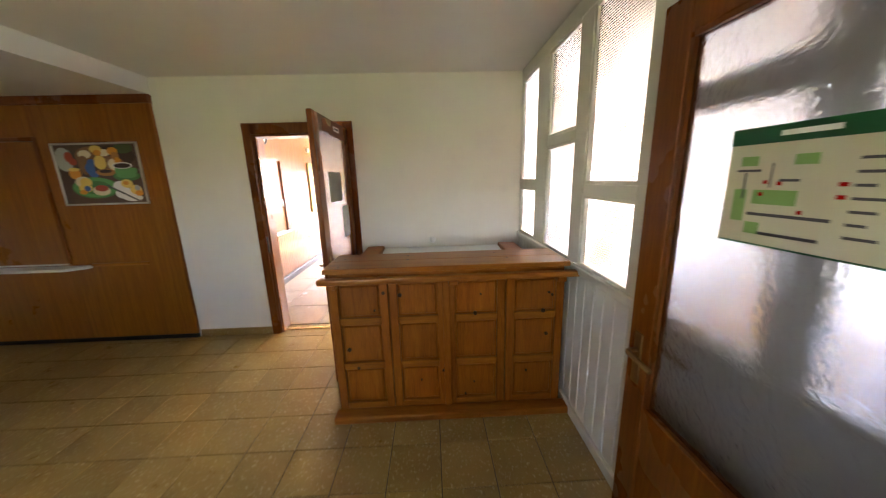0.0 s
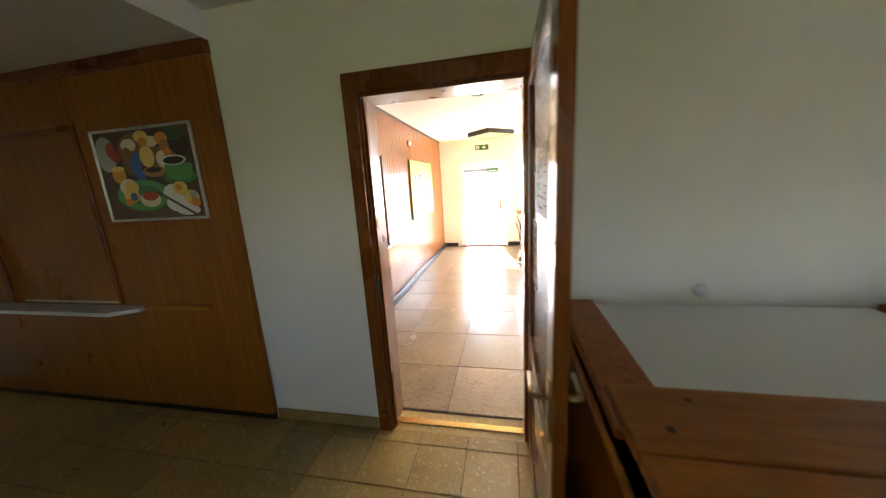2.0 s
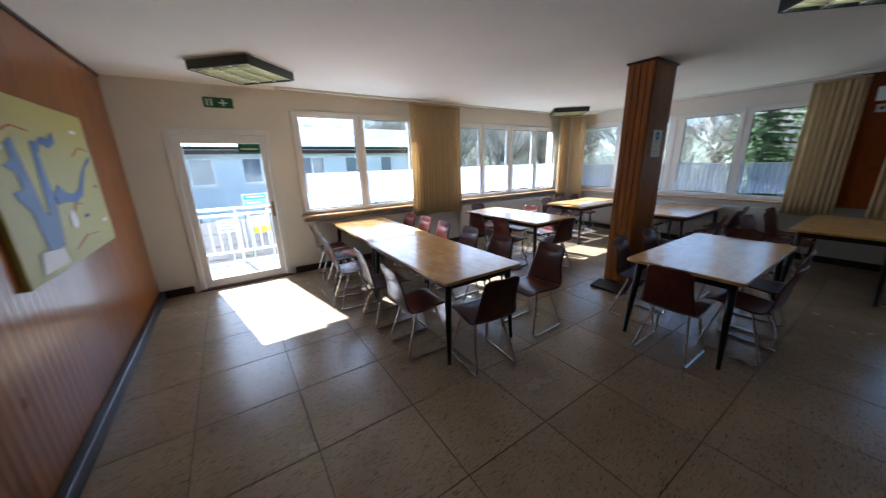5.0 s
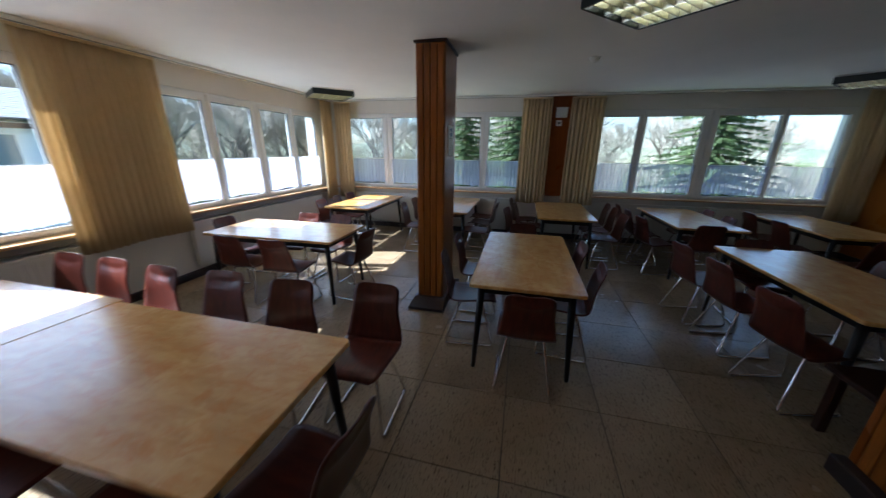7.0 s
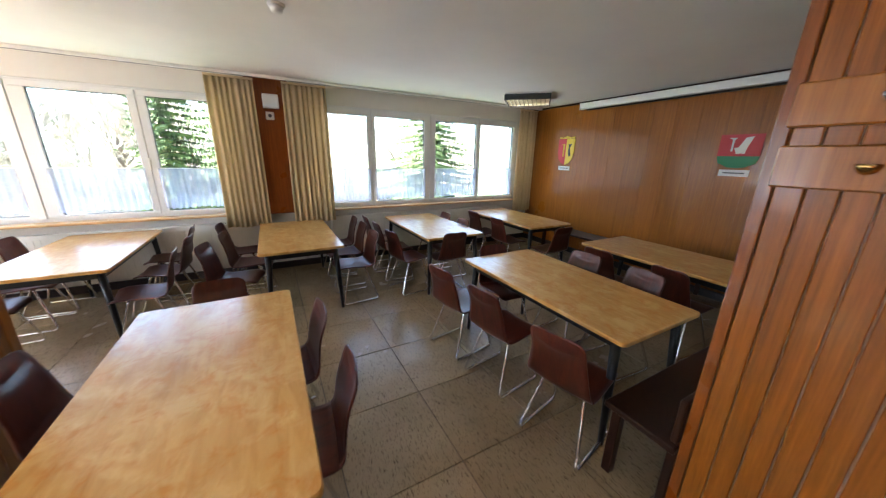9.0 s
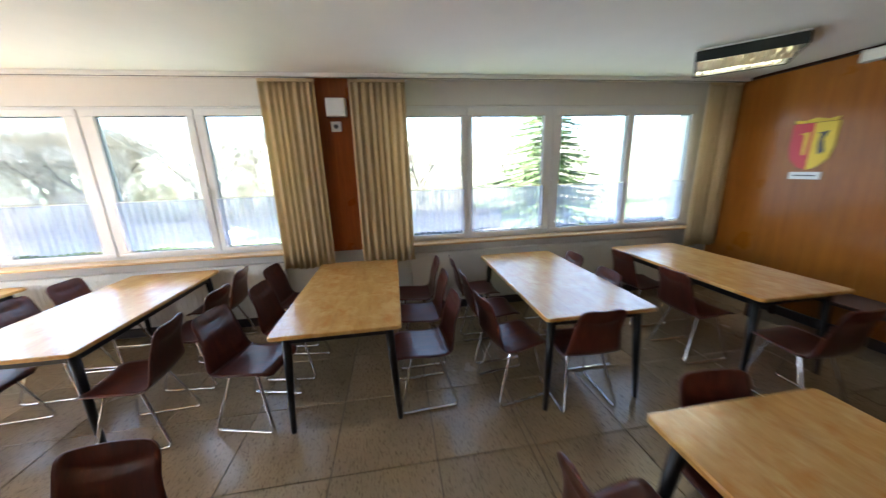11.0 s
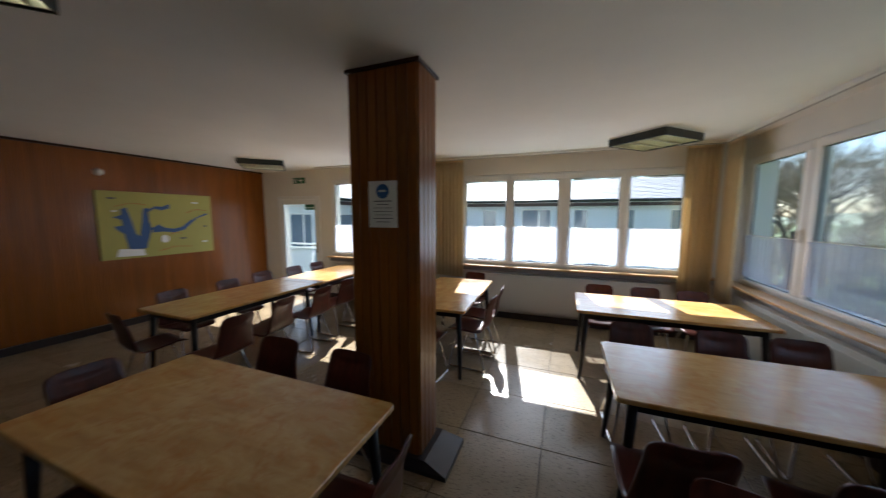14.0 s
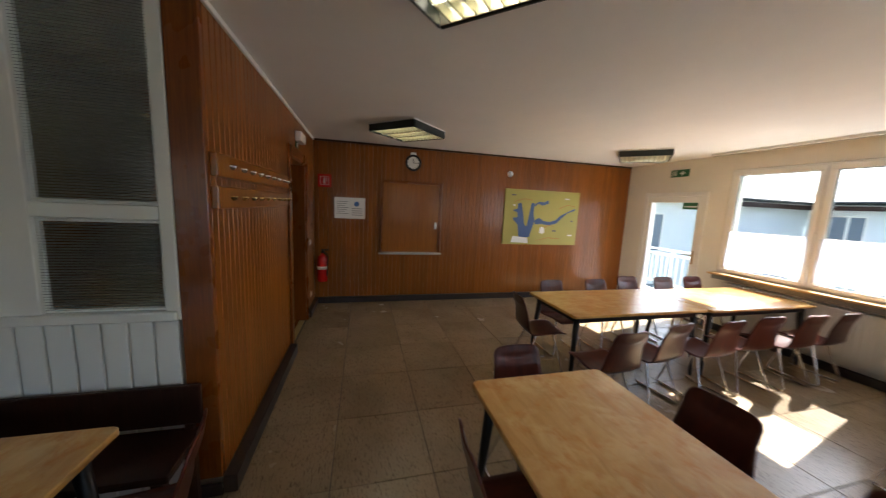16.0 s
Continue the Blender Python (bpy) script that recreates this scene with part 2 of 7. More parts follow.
def see_through(name, tint=(1, 1, 1), gloss_rough=0.0):
    """A clear pane: lets light straight through and mirrors by its Fresnel gloss."""
    m = bpy.data.materials.new(name)
    m.use_nodes = True
    nt = m.node_tree
    nt.nodes.remove(nt.nodes["Principled BSDF"])
    tr = nt.nodes.new("ShaderNodeBsdfTransparent")
    tr.inputs["Color"].default_value = (*tint, 1)
    gl = nt.nodes.new("ShaderNodeBsdfGlossy")
    gl.inputs["Roughness"].default_value = gloss_rough
    lw = nt.nodes.new("ShaderNodeLayerWeight")
    lw.inputs["Blend"].default_value = 0.5
    pw = nt.nodes.new("ShaderNodeMath")
    pw.operation = "POWER"
    pw.inputs[1].default_value = 5.0
    nt.links.new(lw.outputs["Facing"], pw.inputs[0])
    ma = nt.nodes.new("ShaderNodeMath")
    ma.operation = "MULTIPLY_ADD"
    ma.inputs[1].default_value = 0.9
    ma.inputs[2].default_value = 0.03
    nt.links.new(pw.outputs[0], ma.inputs[0])
    mx = nt.nodes.new("ShaderNodeMixShader")
    nt.links.new(ma.outputs[0], mx.inputs[0])
    nt.links.new(tr.outputs[0], mx.inputs[1])
    nt.links.new(gl.outputs[0], mx.inputs[2])
    nt.links.new(mx.outputs[0], nt.nodes["Material Output"].inputs["Surface"])
    return m


M["glass"] = see_through("window_glass", (0.97, 0.985, 0.98))


def textured_glass(name, tint, rough, grain=0.0):
    """Obscured glass; grain gives the hammered relief, reeds are cut into the panes themselves."""
    m, nt, b = mat(name, tint, rough)
    b.inputs["Transmission Weight"].default_value = 1.0
    b.inputs["IOR"].default_value = 1.3
    if grain:
        v = coords(nt, (1, 1, 0.7))
        bump(nt, b, noise_tex(nt, v, grain, 3, 0.5, 0.4), 0.65, 0.006)
    return m


M["reeded"] = textured_glass("reeded_glass", (0.97, 0.98, 0.98), 0.13)
M["hammered"] = textured_glass("hammered_glass", (0.58, 0.62, 0.69), 0.09, 90)


def cloth(name, a, bcol, through_amount, weave=400, stretch=(1, 1, 1), clear=0.0):
    m, nt, b = mat(name, a, 0.9, spec=0.1)
    v = coords(nt, stretch)
    n = noise_tex(nt, v, 30, 5, 0.7)
    col = ramp(nt, n, [(0.35, a), (0.65, bcol)])
    nt.links.new(col, b.inputs["Base Color"])
    bump(nt, b, noise_tex(nt, v, weave, 2, 0.5), 0.3, 0.001)
    out = nt.nodes["Material Output"]
    tl = nt.nodes.new("ShaderNodeBsdfTranslucent")
    nt.links.new(col, tl.inputs["Color"])
    mx = nt.nodes.new("ShaderNodeMixShader")
    mx.inputs[0].default_value = through_amount
    nt.links.new(b.outputs[0], mx.inputs[1])
    nt.links.new(tl.outputs[0], mx.inputs[2])
    last = mx
    if clear:
        tr = nt.nodes.new("ShaderNodeBsdfTransparent")
        m2 = nt.nodes.new("ShaderNodeMixShader")
        m2.inputs[0].default_value = clear
        nt.links.new(mx.outputs[0], m2.inputs[1])
        nt.links.new(tr.outputs[0], m2.inputs[2])
        last = m2
    nt.links.new(last.outputs[0], out.inputs["Surface"])
    return m


M["curtain"] = cloth("beige_curtain_cloth", (0.62, 0.485, 0.275), (0.74, 0.61, 0.39), 0.38, 300, (6, 6, 0.4))
M["net"] = cloth("net_curtain", (0.72, 0.75, 0.86), (0.80, 0.83, 0.92), 0.5, 500, (1, 1, 1), 0.42)
# copy of the net with the east side's dimmer, bluer light in its colour
M["net_shaded"] = cloth("shaded_net_curtain", (0.66, 0.69, 0.86), (0.74, 0.77, 0.92), 0.5, 500, (1, 1, 1), 0.52)
M["asphalt"] = plaster("asphalt", (0.06, 0.06, 0.062), 60, 0.1, 0.9)
M["paving"] = plaster("pale_paving", (0.24, 0.24, 0.235), 40, 0.08, 0.9)
m, nt, b = mat("grass", (0.06, 0.12, 0.025), 0.9)
nt.links.new(ramp(nt, noise_tex(nt, coords(nt), 0.6, 8, 0.7), [(0.3, (0.05, 0.085, 0.022)), (0.55, (0.085, 0.125, 0.032)), (0.75, (0.13, 0.14, 0.06))]), b.inputs["Base Color"])
M["grass"] = m
# tile tone lightened to stand in for sun glare on the slope
m, nt, b = mat("roof_tile", (0.42, 0.38, 0.36), 0.32)
nt.links.new(random_tint(nt, ramp(nt, noise_tex(nt, coords(nt), 5, 5, 0.7), [(0.3, (0.36, 0.335, 0.32)), (0.7, (0.52, 0.49, 0.47))]), 0.2), b.inputs["Base Color"])
M["rooftile"] = m
M["roof_brown"] = plaster("brown_shingles", (0.11, 0.078, 0.062), 6, 0.2, 0.7)
M["bark"] = plaster("bark", (0.17, 0.145, 0.115), 12, 0.25, 0.9)
M["twigs"] = plaster("bare_twigs", (0.36, 0.325, 0.265), 8, 0.2, 0.9)
m, nt, b = mat("needles", (0.05, 0.09, 0.03), 0.7)
nt.links.new(ramp(nt, noise_tex(nt, coords(nt), 1.5, 4, 0.7), [(0.3, (0.035, 0.06, 0.018)), (0.55, (0.075, 0.115, 0.035)), (0.75, (0.14, 0.17, 0.06))]), b.inputs["Base Color"])
M["needles"] = m
m, nt, b = mat("thicket_twigs", (0.36, 0.31, 0.22), 0.9)
gi = nt.nodes.new("ShaderNodeNewGeometry")
nt.links.new(ramp(nt, gi.outputs["Random Per Island"], [(0.1, (0.24, 0.21, 0.165)), (0.45, (0.43, 0.385, 0.31)), (0.7, (0.38, 0.36, 0.24)), (0.95, (0.56, 0.52, 0.45))]), b.inputs["Base Color"])
M["thicket"] = m
M["fence"] = plaster("weathered_fence", (0.16, 0.15, 0.16), 10, 0.15, 0.85)
# blue-grey base colour stands in for the sky mirrored in the panes
M["sky_pane"] = mat("sky_toned_pane", (0.15, 0.19, 0.24), 0.06, spec=0.8)[0]
M["hill"] = plaster("far_hill", (0.17, 0.20, 0.13), 0.02, 0.2, 0.95)


# ---- building helpers ----
def link(name, bm, material, parent=None, label="", smooth=False):
    me = bpy.data.meshes.new(name)
    bmesh.ops.recalc_face_normals(bm, faces=bm.faces)
    bm.to_mesh(me)
    bm.free()
    me.materials.append(material)
    if smooth:
        for p in me.polygons:
            p.use_smooth = True
    ob = new(name, me)
    if parent is not None:
        ob.parent = parent
    if label:
        ob["label"] = label
    return ob


def part(name, bm, material, parent, label="", smooth=False):
    return link(name, bm, material, parent, label, smooth)


def empty(name, m=None):
    ob = new(name)
    ob.empty_display_size = 0.1
    if m is not None:
        ob.matrix_world = m
    return ob


def add_box(bm, x0, x1, y0, y1, z0, z1, bev=0.0, seg=1):
    r = bmesh.ops.create_cube(bm, size=1.0)
    vs = r["verts"]
    for v in vs:
        v.co = Vector(((x0 + x1) / 2 + v.co.x * (x1 - x0), (y0 + y1) / 2 + v.co.y * (y1 - y0), (z0 + z1) / 2 + v.co.z * (z1 - z0)))
    if bev > 0:
        es = list({e for v in vs for e in v.link_edges})
        bmesh.ops.bevel(bm, geom=es, offset=bev, segments=seg, affect="EDGES", profile=0.5)
    return vs


def box(x0, x1, y0, y1, z0, z1, bev=0.0, seg=1):
    bm = bmesh.new()
    add_box(bm, x0, x1, y0, y1, z0, z1, bev, seg)
    return bm


def add_cyl(bm, p, q, r0, r1=None, n=14):
    p, q = Vector(p), Vector(q)
    d = q - p
    rot = d.to_track_quat("Z", "Y").to_matrix().to_4x4()
    bmesh.ops.create_cone(bm, cap_ends=True, segments=n, radius1=r0, radius2=r0 if r1 is None else r1, depth=d.length, matrix=Matrix.Translation((p + q) / 2) @ rot)


def cyl(p, q, r0, r1=None, n=14):
    bm = bmesh.new()
    add_cyl(bm, p, q, r0, r1, n)
    return bm


def add_tube(bm, pts, r, n=8, closed=False):
    """A round tube along the points."""
    pts = [Vector(p) for p in pts]
    rings = []
    k = len(pts)
    for i, p in enumerate(pts):
        a = pts[(i - 1) % k] if closed or i else pts[0]
        c = pts[(i + 1) % k] if closed or i < k - 1 else pts[-1]
        q = (c - a).to_track_quat("Z", "Y").to_matrix()
        rings.append([bm.verts.new(p + q @ Vector((r * math.cos(t), r * math.sin(t), 0))) for t in [2 * math.pi * j / n for j in range(n)]])
    for i in range(k if closed else k - 1):
        a, c = rings[i], rings[(i + 1) % k]
        off = min(range(n), key=lambda o: sum((a[j].co - c[(j + o) % n].co).length for j in range(n)))
        for j in range(n):
            bm.faces.new((a[j], a[(j + 1) % n], c[(j + 1 + off) % n], c[(j + off) % n]))
    if not closed:
        bm.faces.new(rings[0][::-1])
        bm.faces.new(rings[-1])


def rounded(pts, rad, steps=5, closed=False):
    """The polyline with its corners rounded."""
    pts = [Vector(p) for p in pts]
    out = []
    n = len(pts)
    for i, p in enumerate(pts):
        if not closed and i in (0, n - 1):
            out.append(p)
            continue
        a, c = pts[i - 1], pts[(i + 1) % n]
        d = min(rad, (a - p).length * 0.45, (c - p).length * 0.45)
        s, e = p + (a - p).normalized() * d, p + (c - p).normalized() * d
        for k in range(steps + 1):
            t = k / steps
            out.append(s * (1 - t) ** 2 + p * 2 * t * (1 - t) + e * t * t)
    return out


def cut_wall(axis, face0, face1, a0, a1, z0, z1, holes):
    """A wall slab along an axis ('x' or 'y') between two faces, with rectangular holes (a0, a1, z0, z1)."""
    bm = bmesh.new()
    cuts = sorted({a0, a1, *[h[0] for h in holes], *[h[1] for h in holes]})
    for lo, hi in zip(cuts, cuts[1:]):
        mid = (lo + hi) / 2
        zs = sorted([(h[2], h[3]) for h in holes if h[0] < mid < h[1]])
        z = z0
        for s, e in zs + [(z1, z1)]:
            if s > z + 1e-4:
                if axis == "x":
                    add_box(bm, lo, hi, face0, face1, z, s)
                else:
                    add_box(bm, face0, face1, lo, hi, z, s)
            z = e
    bmesh.ops.remove_doubles(bm, verts=bm.verts, dist=1e-5)
    return bm


def struct(ob, label):
    return tagged(ob, label, kind="structure")


def text_obj(name, words, size, m, material, parent=None):
    cu = bpy.data.curves.new(name, "FONT")
    cu.body, cu.size, cu.align_x, cu.align_y, cu.extrude = words, size, "CENTER", "CENTER", 0.0008
    tmp = bpy.data.objects.new(name, cu)
    scene.collection.objects.link(tmp)
    me = bpy.data.meshes.new_from_object(tmp.evaluated_get(bpy.context.evaluated_depsgraph_get()))
    bpy.data.objects.remove(tmp)
    me.materials.append(material)
    ob = new(name, me)
    ob.matrix_world = m
    if parent is not None:
        ob.parent = parent
        ob.matrix_parent_inverse = parent.matrix_world.inverted()
    return ob


def wpart(name, bm, material, parent, label="", smooth=False):
    """A part whose mesh is given in world coordinates."""
    ob = link(name, bm, material, parent, label, smooth)
    ob.matrix_parent_inverse = parent.matrix_basis.inverted() if parent.parent is None else (parent.parent.matrix_basis @ parent.matrix_parent_inverse @ parent.matrix_basis).inverted()
    return ob


def base(name, x, y, z=0.0, rz=0.0, label="", category="", group=""):
    ob = new(name)
    ob.empty_display_size = 0.1
    ob.matrix_basis = pose(x, y, z, 0, 0, rz)
    return tagged(ob, label, category, group)


# ---- structure ----
CEIL, CEIL1 = 2.65, 2.70
NF, EF, SF = 6.05, 8.36, -3.50          # inner faces of the dining room's north, east and south walls
PX0, PX1 = 3.53, 3.58                   # glazed partition between entrance and dining room
WH = -0.205                             # entrance side of the wall with the doorway
W1 = (1.86, 3.90, 0.90, 2.42)           # windows: along the wall, sill and head
N4 = (4.60, 7.90, 0.90, 2.38)
EA = (1.66, 5.80, 0.90, 2.40)
EB = (-3.08, 0.86, 0.90, 2.40)
EXIT = (0.42, 1.58, 0.0, 2.12)
DOOR = (0.785, 1.735, 0.0, 2.18)

struct(link("wall_west", cut_wall("y", -0.27, -0.02, -0.02, NF + 0.3, -0.2, CEIL + 0.1, []), M["wall"]), "wall behind varnished vertical panelling")
struct(link("wall_north", cut_wall("x", NF, NF + 0.28, -0.02, EF + 0.28, -0.2, CEIL + 0.1, [EXIT, W1, N4]), M["wall"]), "cream painted wall with windows and glazed exit door")
struct(link("wall_east", cut_wall("y", EF, EF + 0.28, SF - 0.2, NF, -0.2, CEIL + 0.1, [EA, EB]), M["wall"]), "cream painted wall with long window bands")
struct(link("wall_south", cut_wall("x", SF - 0.2, SF - 0.02, PX1, EF, -0.2, CEIL + 0.1, []), M["wall"]), "wall behind varnished wood veneer")
struct(link("wall_doorway", cut_wall("x", WH, -0.02, -0.02, PX0 + 0.003, -0.2, CEIL1 + 0.1, [(DOOR[0], DOOR[1], -0.2, DOOR[3])]), M["wall_cream"]), "white plaster wall with an open doorway")
struct(link("ceiling_dining", cut_wall("x", -0.02, NF + 0.02, -0.02, EF + 0.02, CEIL, CEIL + 0.2, []), M["ceiling"]), "matt white plaster ceiling of the dining room")
struct(link("ceiling_dining_bay", cut_wall("x", SF - 0.02, -0.02, PX0 + 0.04, EF + 0.02, CEIL, CEIL + 0.2, []), M["ceiling"]), "matt white plaster ceiling of the dining bay")
RX0, RY0 = -3.2, -5.6
struct(link("ceiling_entrance", cut_wall("x", RY0, WH, -0.085, PX0, CEIL1, CEIL1 + 0.2, []), M["ceiling"]), "white plaster ceiling of the entrance room")
struct(link("ceiling_soffit", cut_wall("x", RY0, WH - 0.002, RX0, -0.085, 2.545, CEIL1 + 0.2, []), M["ceiling"]), "lowered white plaster soffit")
struct(link("wall_entrance_west", cut_wall("y", RX0 - 0.2, RX0, RY0, WH, -0.2, CEIL1, []), M["wall"]), "plain white wall")
# opening added out of view, sized to let light into the entrance
SW = (0.7, 1.9, 1.3, 2.25)
struct(link("wall_entrance_south", cut_wall("x", RY0 - 0.25, RY0, RX0 - 0.2, PX1, -0.2, CEIL1 + 0.2, [SW]), M["wall"]), "plain white wall with a wide unseen window, added for light")
struct(link("wall_entrance_east", cut_wall("y", PX0, PX1, RY0, -3.60, -0.2, CEIL1 + 0.2, []), M["wall"]), "plain white wall")
struct(link("wall_kitchen", cut_wall("x", WH, -0.02, RX0 - 0.2, -0.02, -0.2, CEIL1 + 0.1, []), M["wall"]), "wall behind the serving hatch panelling")

floor = struct(link("floor_dining", cut_wall("x", -0.02, NF + 0.02, -0.02, EF + 0.02, -0.2, -0.006, []), M["grout"]), "marbled beige floor slabs with dark joints")
floor_bay = struct(link("floor_bay", cut_wall("x", SF - 0.02, -0.02, PX0, EF + 0.02, -0.2, -0.006, []), M["grout"]), "marbled beige floor slabs with dark joints")
floor_entrance = struct(link("floor_entrance", cut_wall("x", RY0, WH, RX0, PX0, -0.2, -0.006, []), M["grout"]), "ochre speckled floor tiles with dark joints")
sill = struct(link("floor_doorway", box(DOOR[0], DOOR[1], WH, -0.02, -0.2, -0.002), M["tile"]), "tiled floor strip in the doorway")
part("threshold", box(DOOR[0] + 0.03, DOOR[1] - 0.03, -0.14, -0.09, -0.002, 0.006, 0.003), M["brass"], sill, "worn brass threshold strip")

def reeded_pane(x0, x1, y0, y1, z0, z1, pitch=0.0135):
    """Cast glass whose one face carries horizontal reeds."""
    bm = bmesh.new()
    n = round((z1 - z0) / pitch) * 6
    rows = []
    for i in range(n + 1):
        z = z0 + (z1 - z0) * i / n
        x = x0 + 0.0022 * math.cos(2 * math.pi * i / 6)
        rows.append([bm.verts.new((x, y0, z)), bm.verts.new((x, y1, z)), bm.verts.new((x1, y1, z)), bm.verts.new((x1, y0, z))])
    for a, c in zip(rows, rows[1:]):
        for k in range(4):
            bm.faces.new((a[k], a[(k + 1) % 4], c[(k + 1) % 4], c[k]))
    bm.faces.new(rows[0][::-1])
    bm.faces.new(rows[-1])
    for e in bm.edges:
        if e.verts[0].co.z != e.verts[1].co.z:
            e.smooth = False
    return bm


# glazed partition: boarded parapet, posts, rails and reeded panes
partition = struct(link("wall_partition", box(PX0 + 0.015, PX1 - 0.015, -3.60, -0.18, 0.0, 1.05), M["white_paint"]), "white boarded partition with reeded glass panes")
COLS = [(-0.71, -0.21), (-1.48, -0.96), (-2.16, -1.63), (-2.80, -2.24), (-3.46, -2.90)]
SPLIT = [1.60, 1.94, 1.59, 1.93, 1.60]
for a, a2 in zip([c[1] for c in COLS[1:]] + [-3.60], [c[0] for c in COLS]):
    part("post", box(PX0, PX1, a, a2, 1.05, CEIL1, 0.004), M["white_paint"], partition)
part("post", box(PX0, PX1, -0.21, -0.15, 1.05, CEIL, 0.004), M["white_paint"], partition)
part("rail", box(PX0 - 0.02, PX1 + 0.02, -3.60, -0.16, 1.05, 1.10, 0.006), M["white_paint"], partition)
part("rail", box(PX0 - 0.003, PX1 + 0.003, -3.60, -0.21, 2.60, 2.75, 0.004), M["white_paint"], partition)
part("skirting", box(PX0 - 0.02, PX0 + 0.012, -3.60, -0.27, 0.0, 0.07, 0.004), M["white_paint"], partition)
for (a, e), s in zip(COLS, SPLIT):
    part("rail", box(PX0 + 0.002, PX1 - 0.002, a, e, s - 0.035, s + 0.035, 0.004), M["white_paint"], partition)
    for z0, z1 in ((1.10, s - 0.035), (s + 0.035, 2.60)):
        p = part("pane", reeded_pane(PX0 + 0.024, PX0 + 0.031, a - 0.01, e + 0.01, z0 - 0.01, z1 + 0.01), M["reeded"], partition, "reeded glass pane", True)
        p.visible_shadow = False
        for lo, hi, b0, b1 in ((a, e, z0, z0 + 0.018), (a, e, z1 - 0.018, z1), (a, a + 0.018, z0 + 0.018, z1 - 0.018), (e - 0.018, e, z0 + 0.018, z1 - 0.018)):
            part("glazing_bead", box(PX0 + 0.006, PX0 + 0.023, lo, hi, b0, b1), M["white_paint"], partition)
k = 0
yy = -0.16
while yy > -3.5:
    part("board", box(PX1 - 0.015, PX1, yy - 0.105, yy - 0.004, 0.08, 1.048, 0.004), M["white_paint"], partition)
    part("board", box(PX0 - 0.0, PX0 + 0.015, yy - 0.155, yy - 0.054, 0.07, 1.048, 0.004), M["white_paint"], partition)
    yy -= 0.11

# wall returns and skirtings
# door wood, darker than the panelling, carries the shade on this corner
struct(link("corner_post", box(PX0 + 0.005, PX1 - 0.005, -0.148, 0.0, 0.1, CEIL, 0.004), M["door"]), "varnished wooden corner boards in a darker, shade-toned wood")


def skirting(name, x0, x1, y0, y1, h=0.1):
    return struct(link(name, box(x0, x1, y0, y1, 0.0, h, 0.006), M["rubber"]), "dark plastic skirting board")


skirting("baseboard_west", 0.0, 0.055, 0.06, NF)
skirting("baseboard_hooks", DOOR[1] + 0.09, PX1 + 0.005, 0.0, 0.075, 0.11)
skirting("baseboard_hooks_short", 0.0, DOOR[0] - 0.07, 0.0, 0.055)
skirting("baseboard_north", EXIT[1] + 0.06, EF, NF - 0.03, NF)
skirting("baseboard_north_short", 0.055, EXIT[0] - 0.06, NF - 0.03, NF)
skirting("baseboard_east", EF - 0.03, EF, SF, NF - 0.03)
skirting("baseboard_south", PX1, EF - 0.03, SF, SF + 0.03)
skirting("baseboard_partition", PX1, PX1 + 0.02, SF + 0.03, -0.0, 0.08)
struct(link("baseboard_entrance", box(-0.08, DOOR[0] - 0.07, WH - 0.012, WH, 0.0, 0.085, 0.003), M["tile"]), "ochre tile skirting")
struct(link("baseboard_entrance_right", box(DOOR[1] + 0.09, PX0 - 0.02, WH - 0.012, WH, 0.0, 0.085, 0.003), M["tile"]), "ochre tile skirting")
struct(link("trim_west", box(-0.018, 0.012, 0.0, NF, CEIL - 0.03, CEIL, 0.003), M["panel_dark"]), "dark wooden ceiling trim")
struct(link("trim_hooks", box(0.012, PX1, -0.018, 0.012, CEIL - 0.03, CEIL, 0.003), M["white_paint"]), "white ceiling trim")
struct(link("trim_south", box(PX1, EF, SF - 0.018, SF + 0.012, CEIL - 0.03, CEIL, 0.003), M["panel_dark"]), "dark wooden ceiling trim")


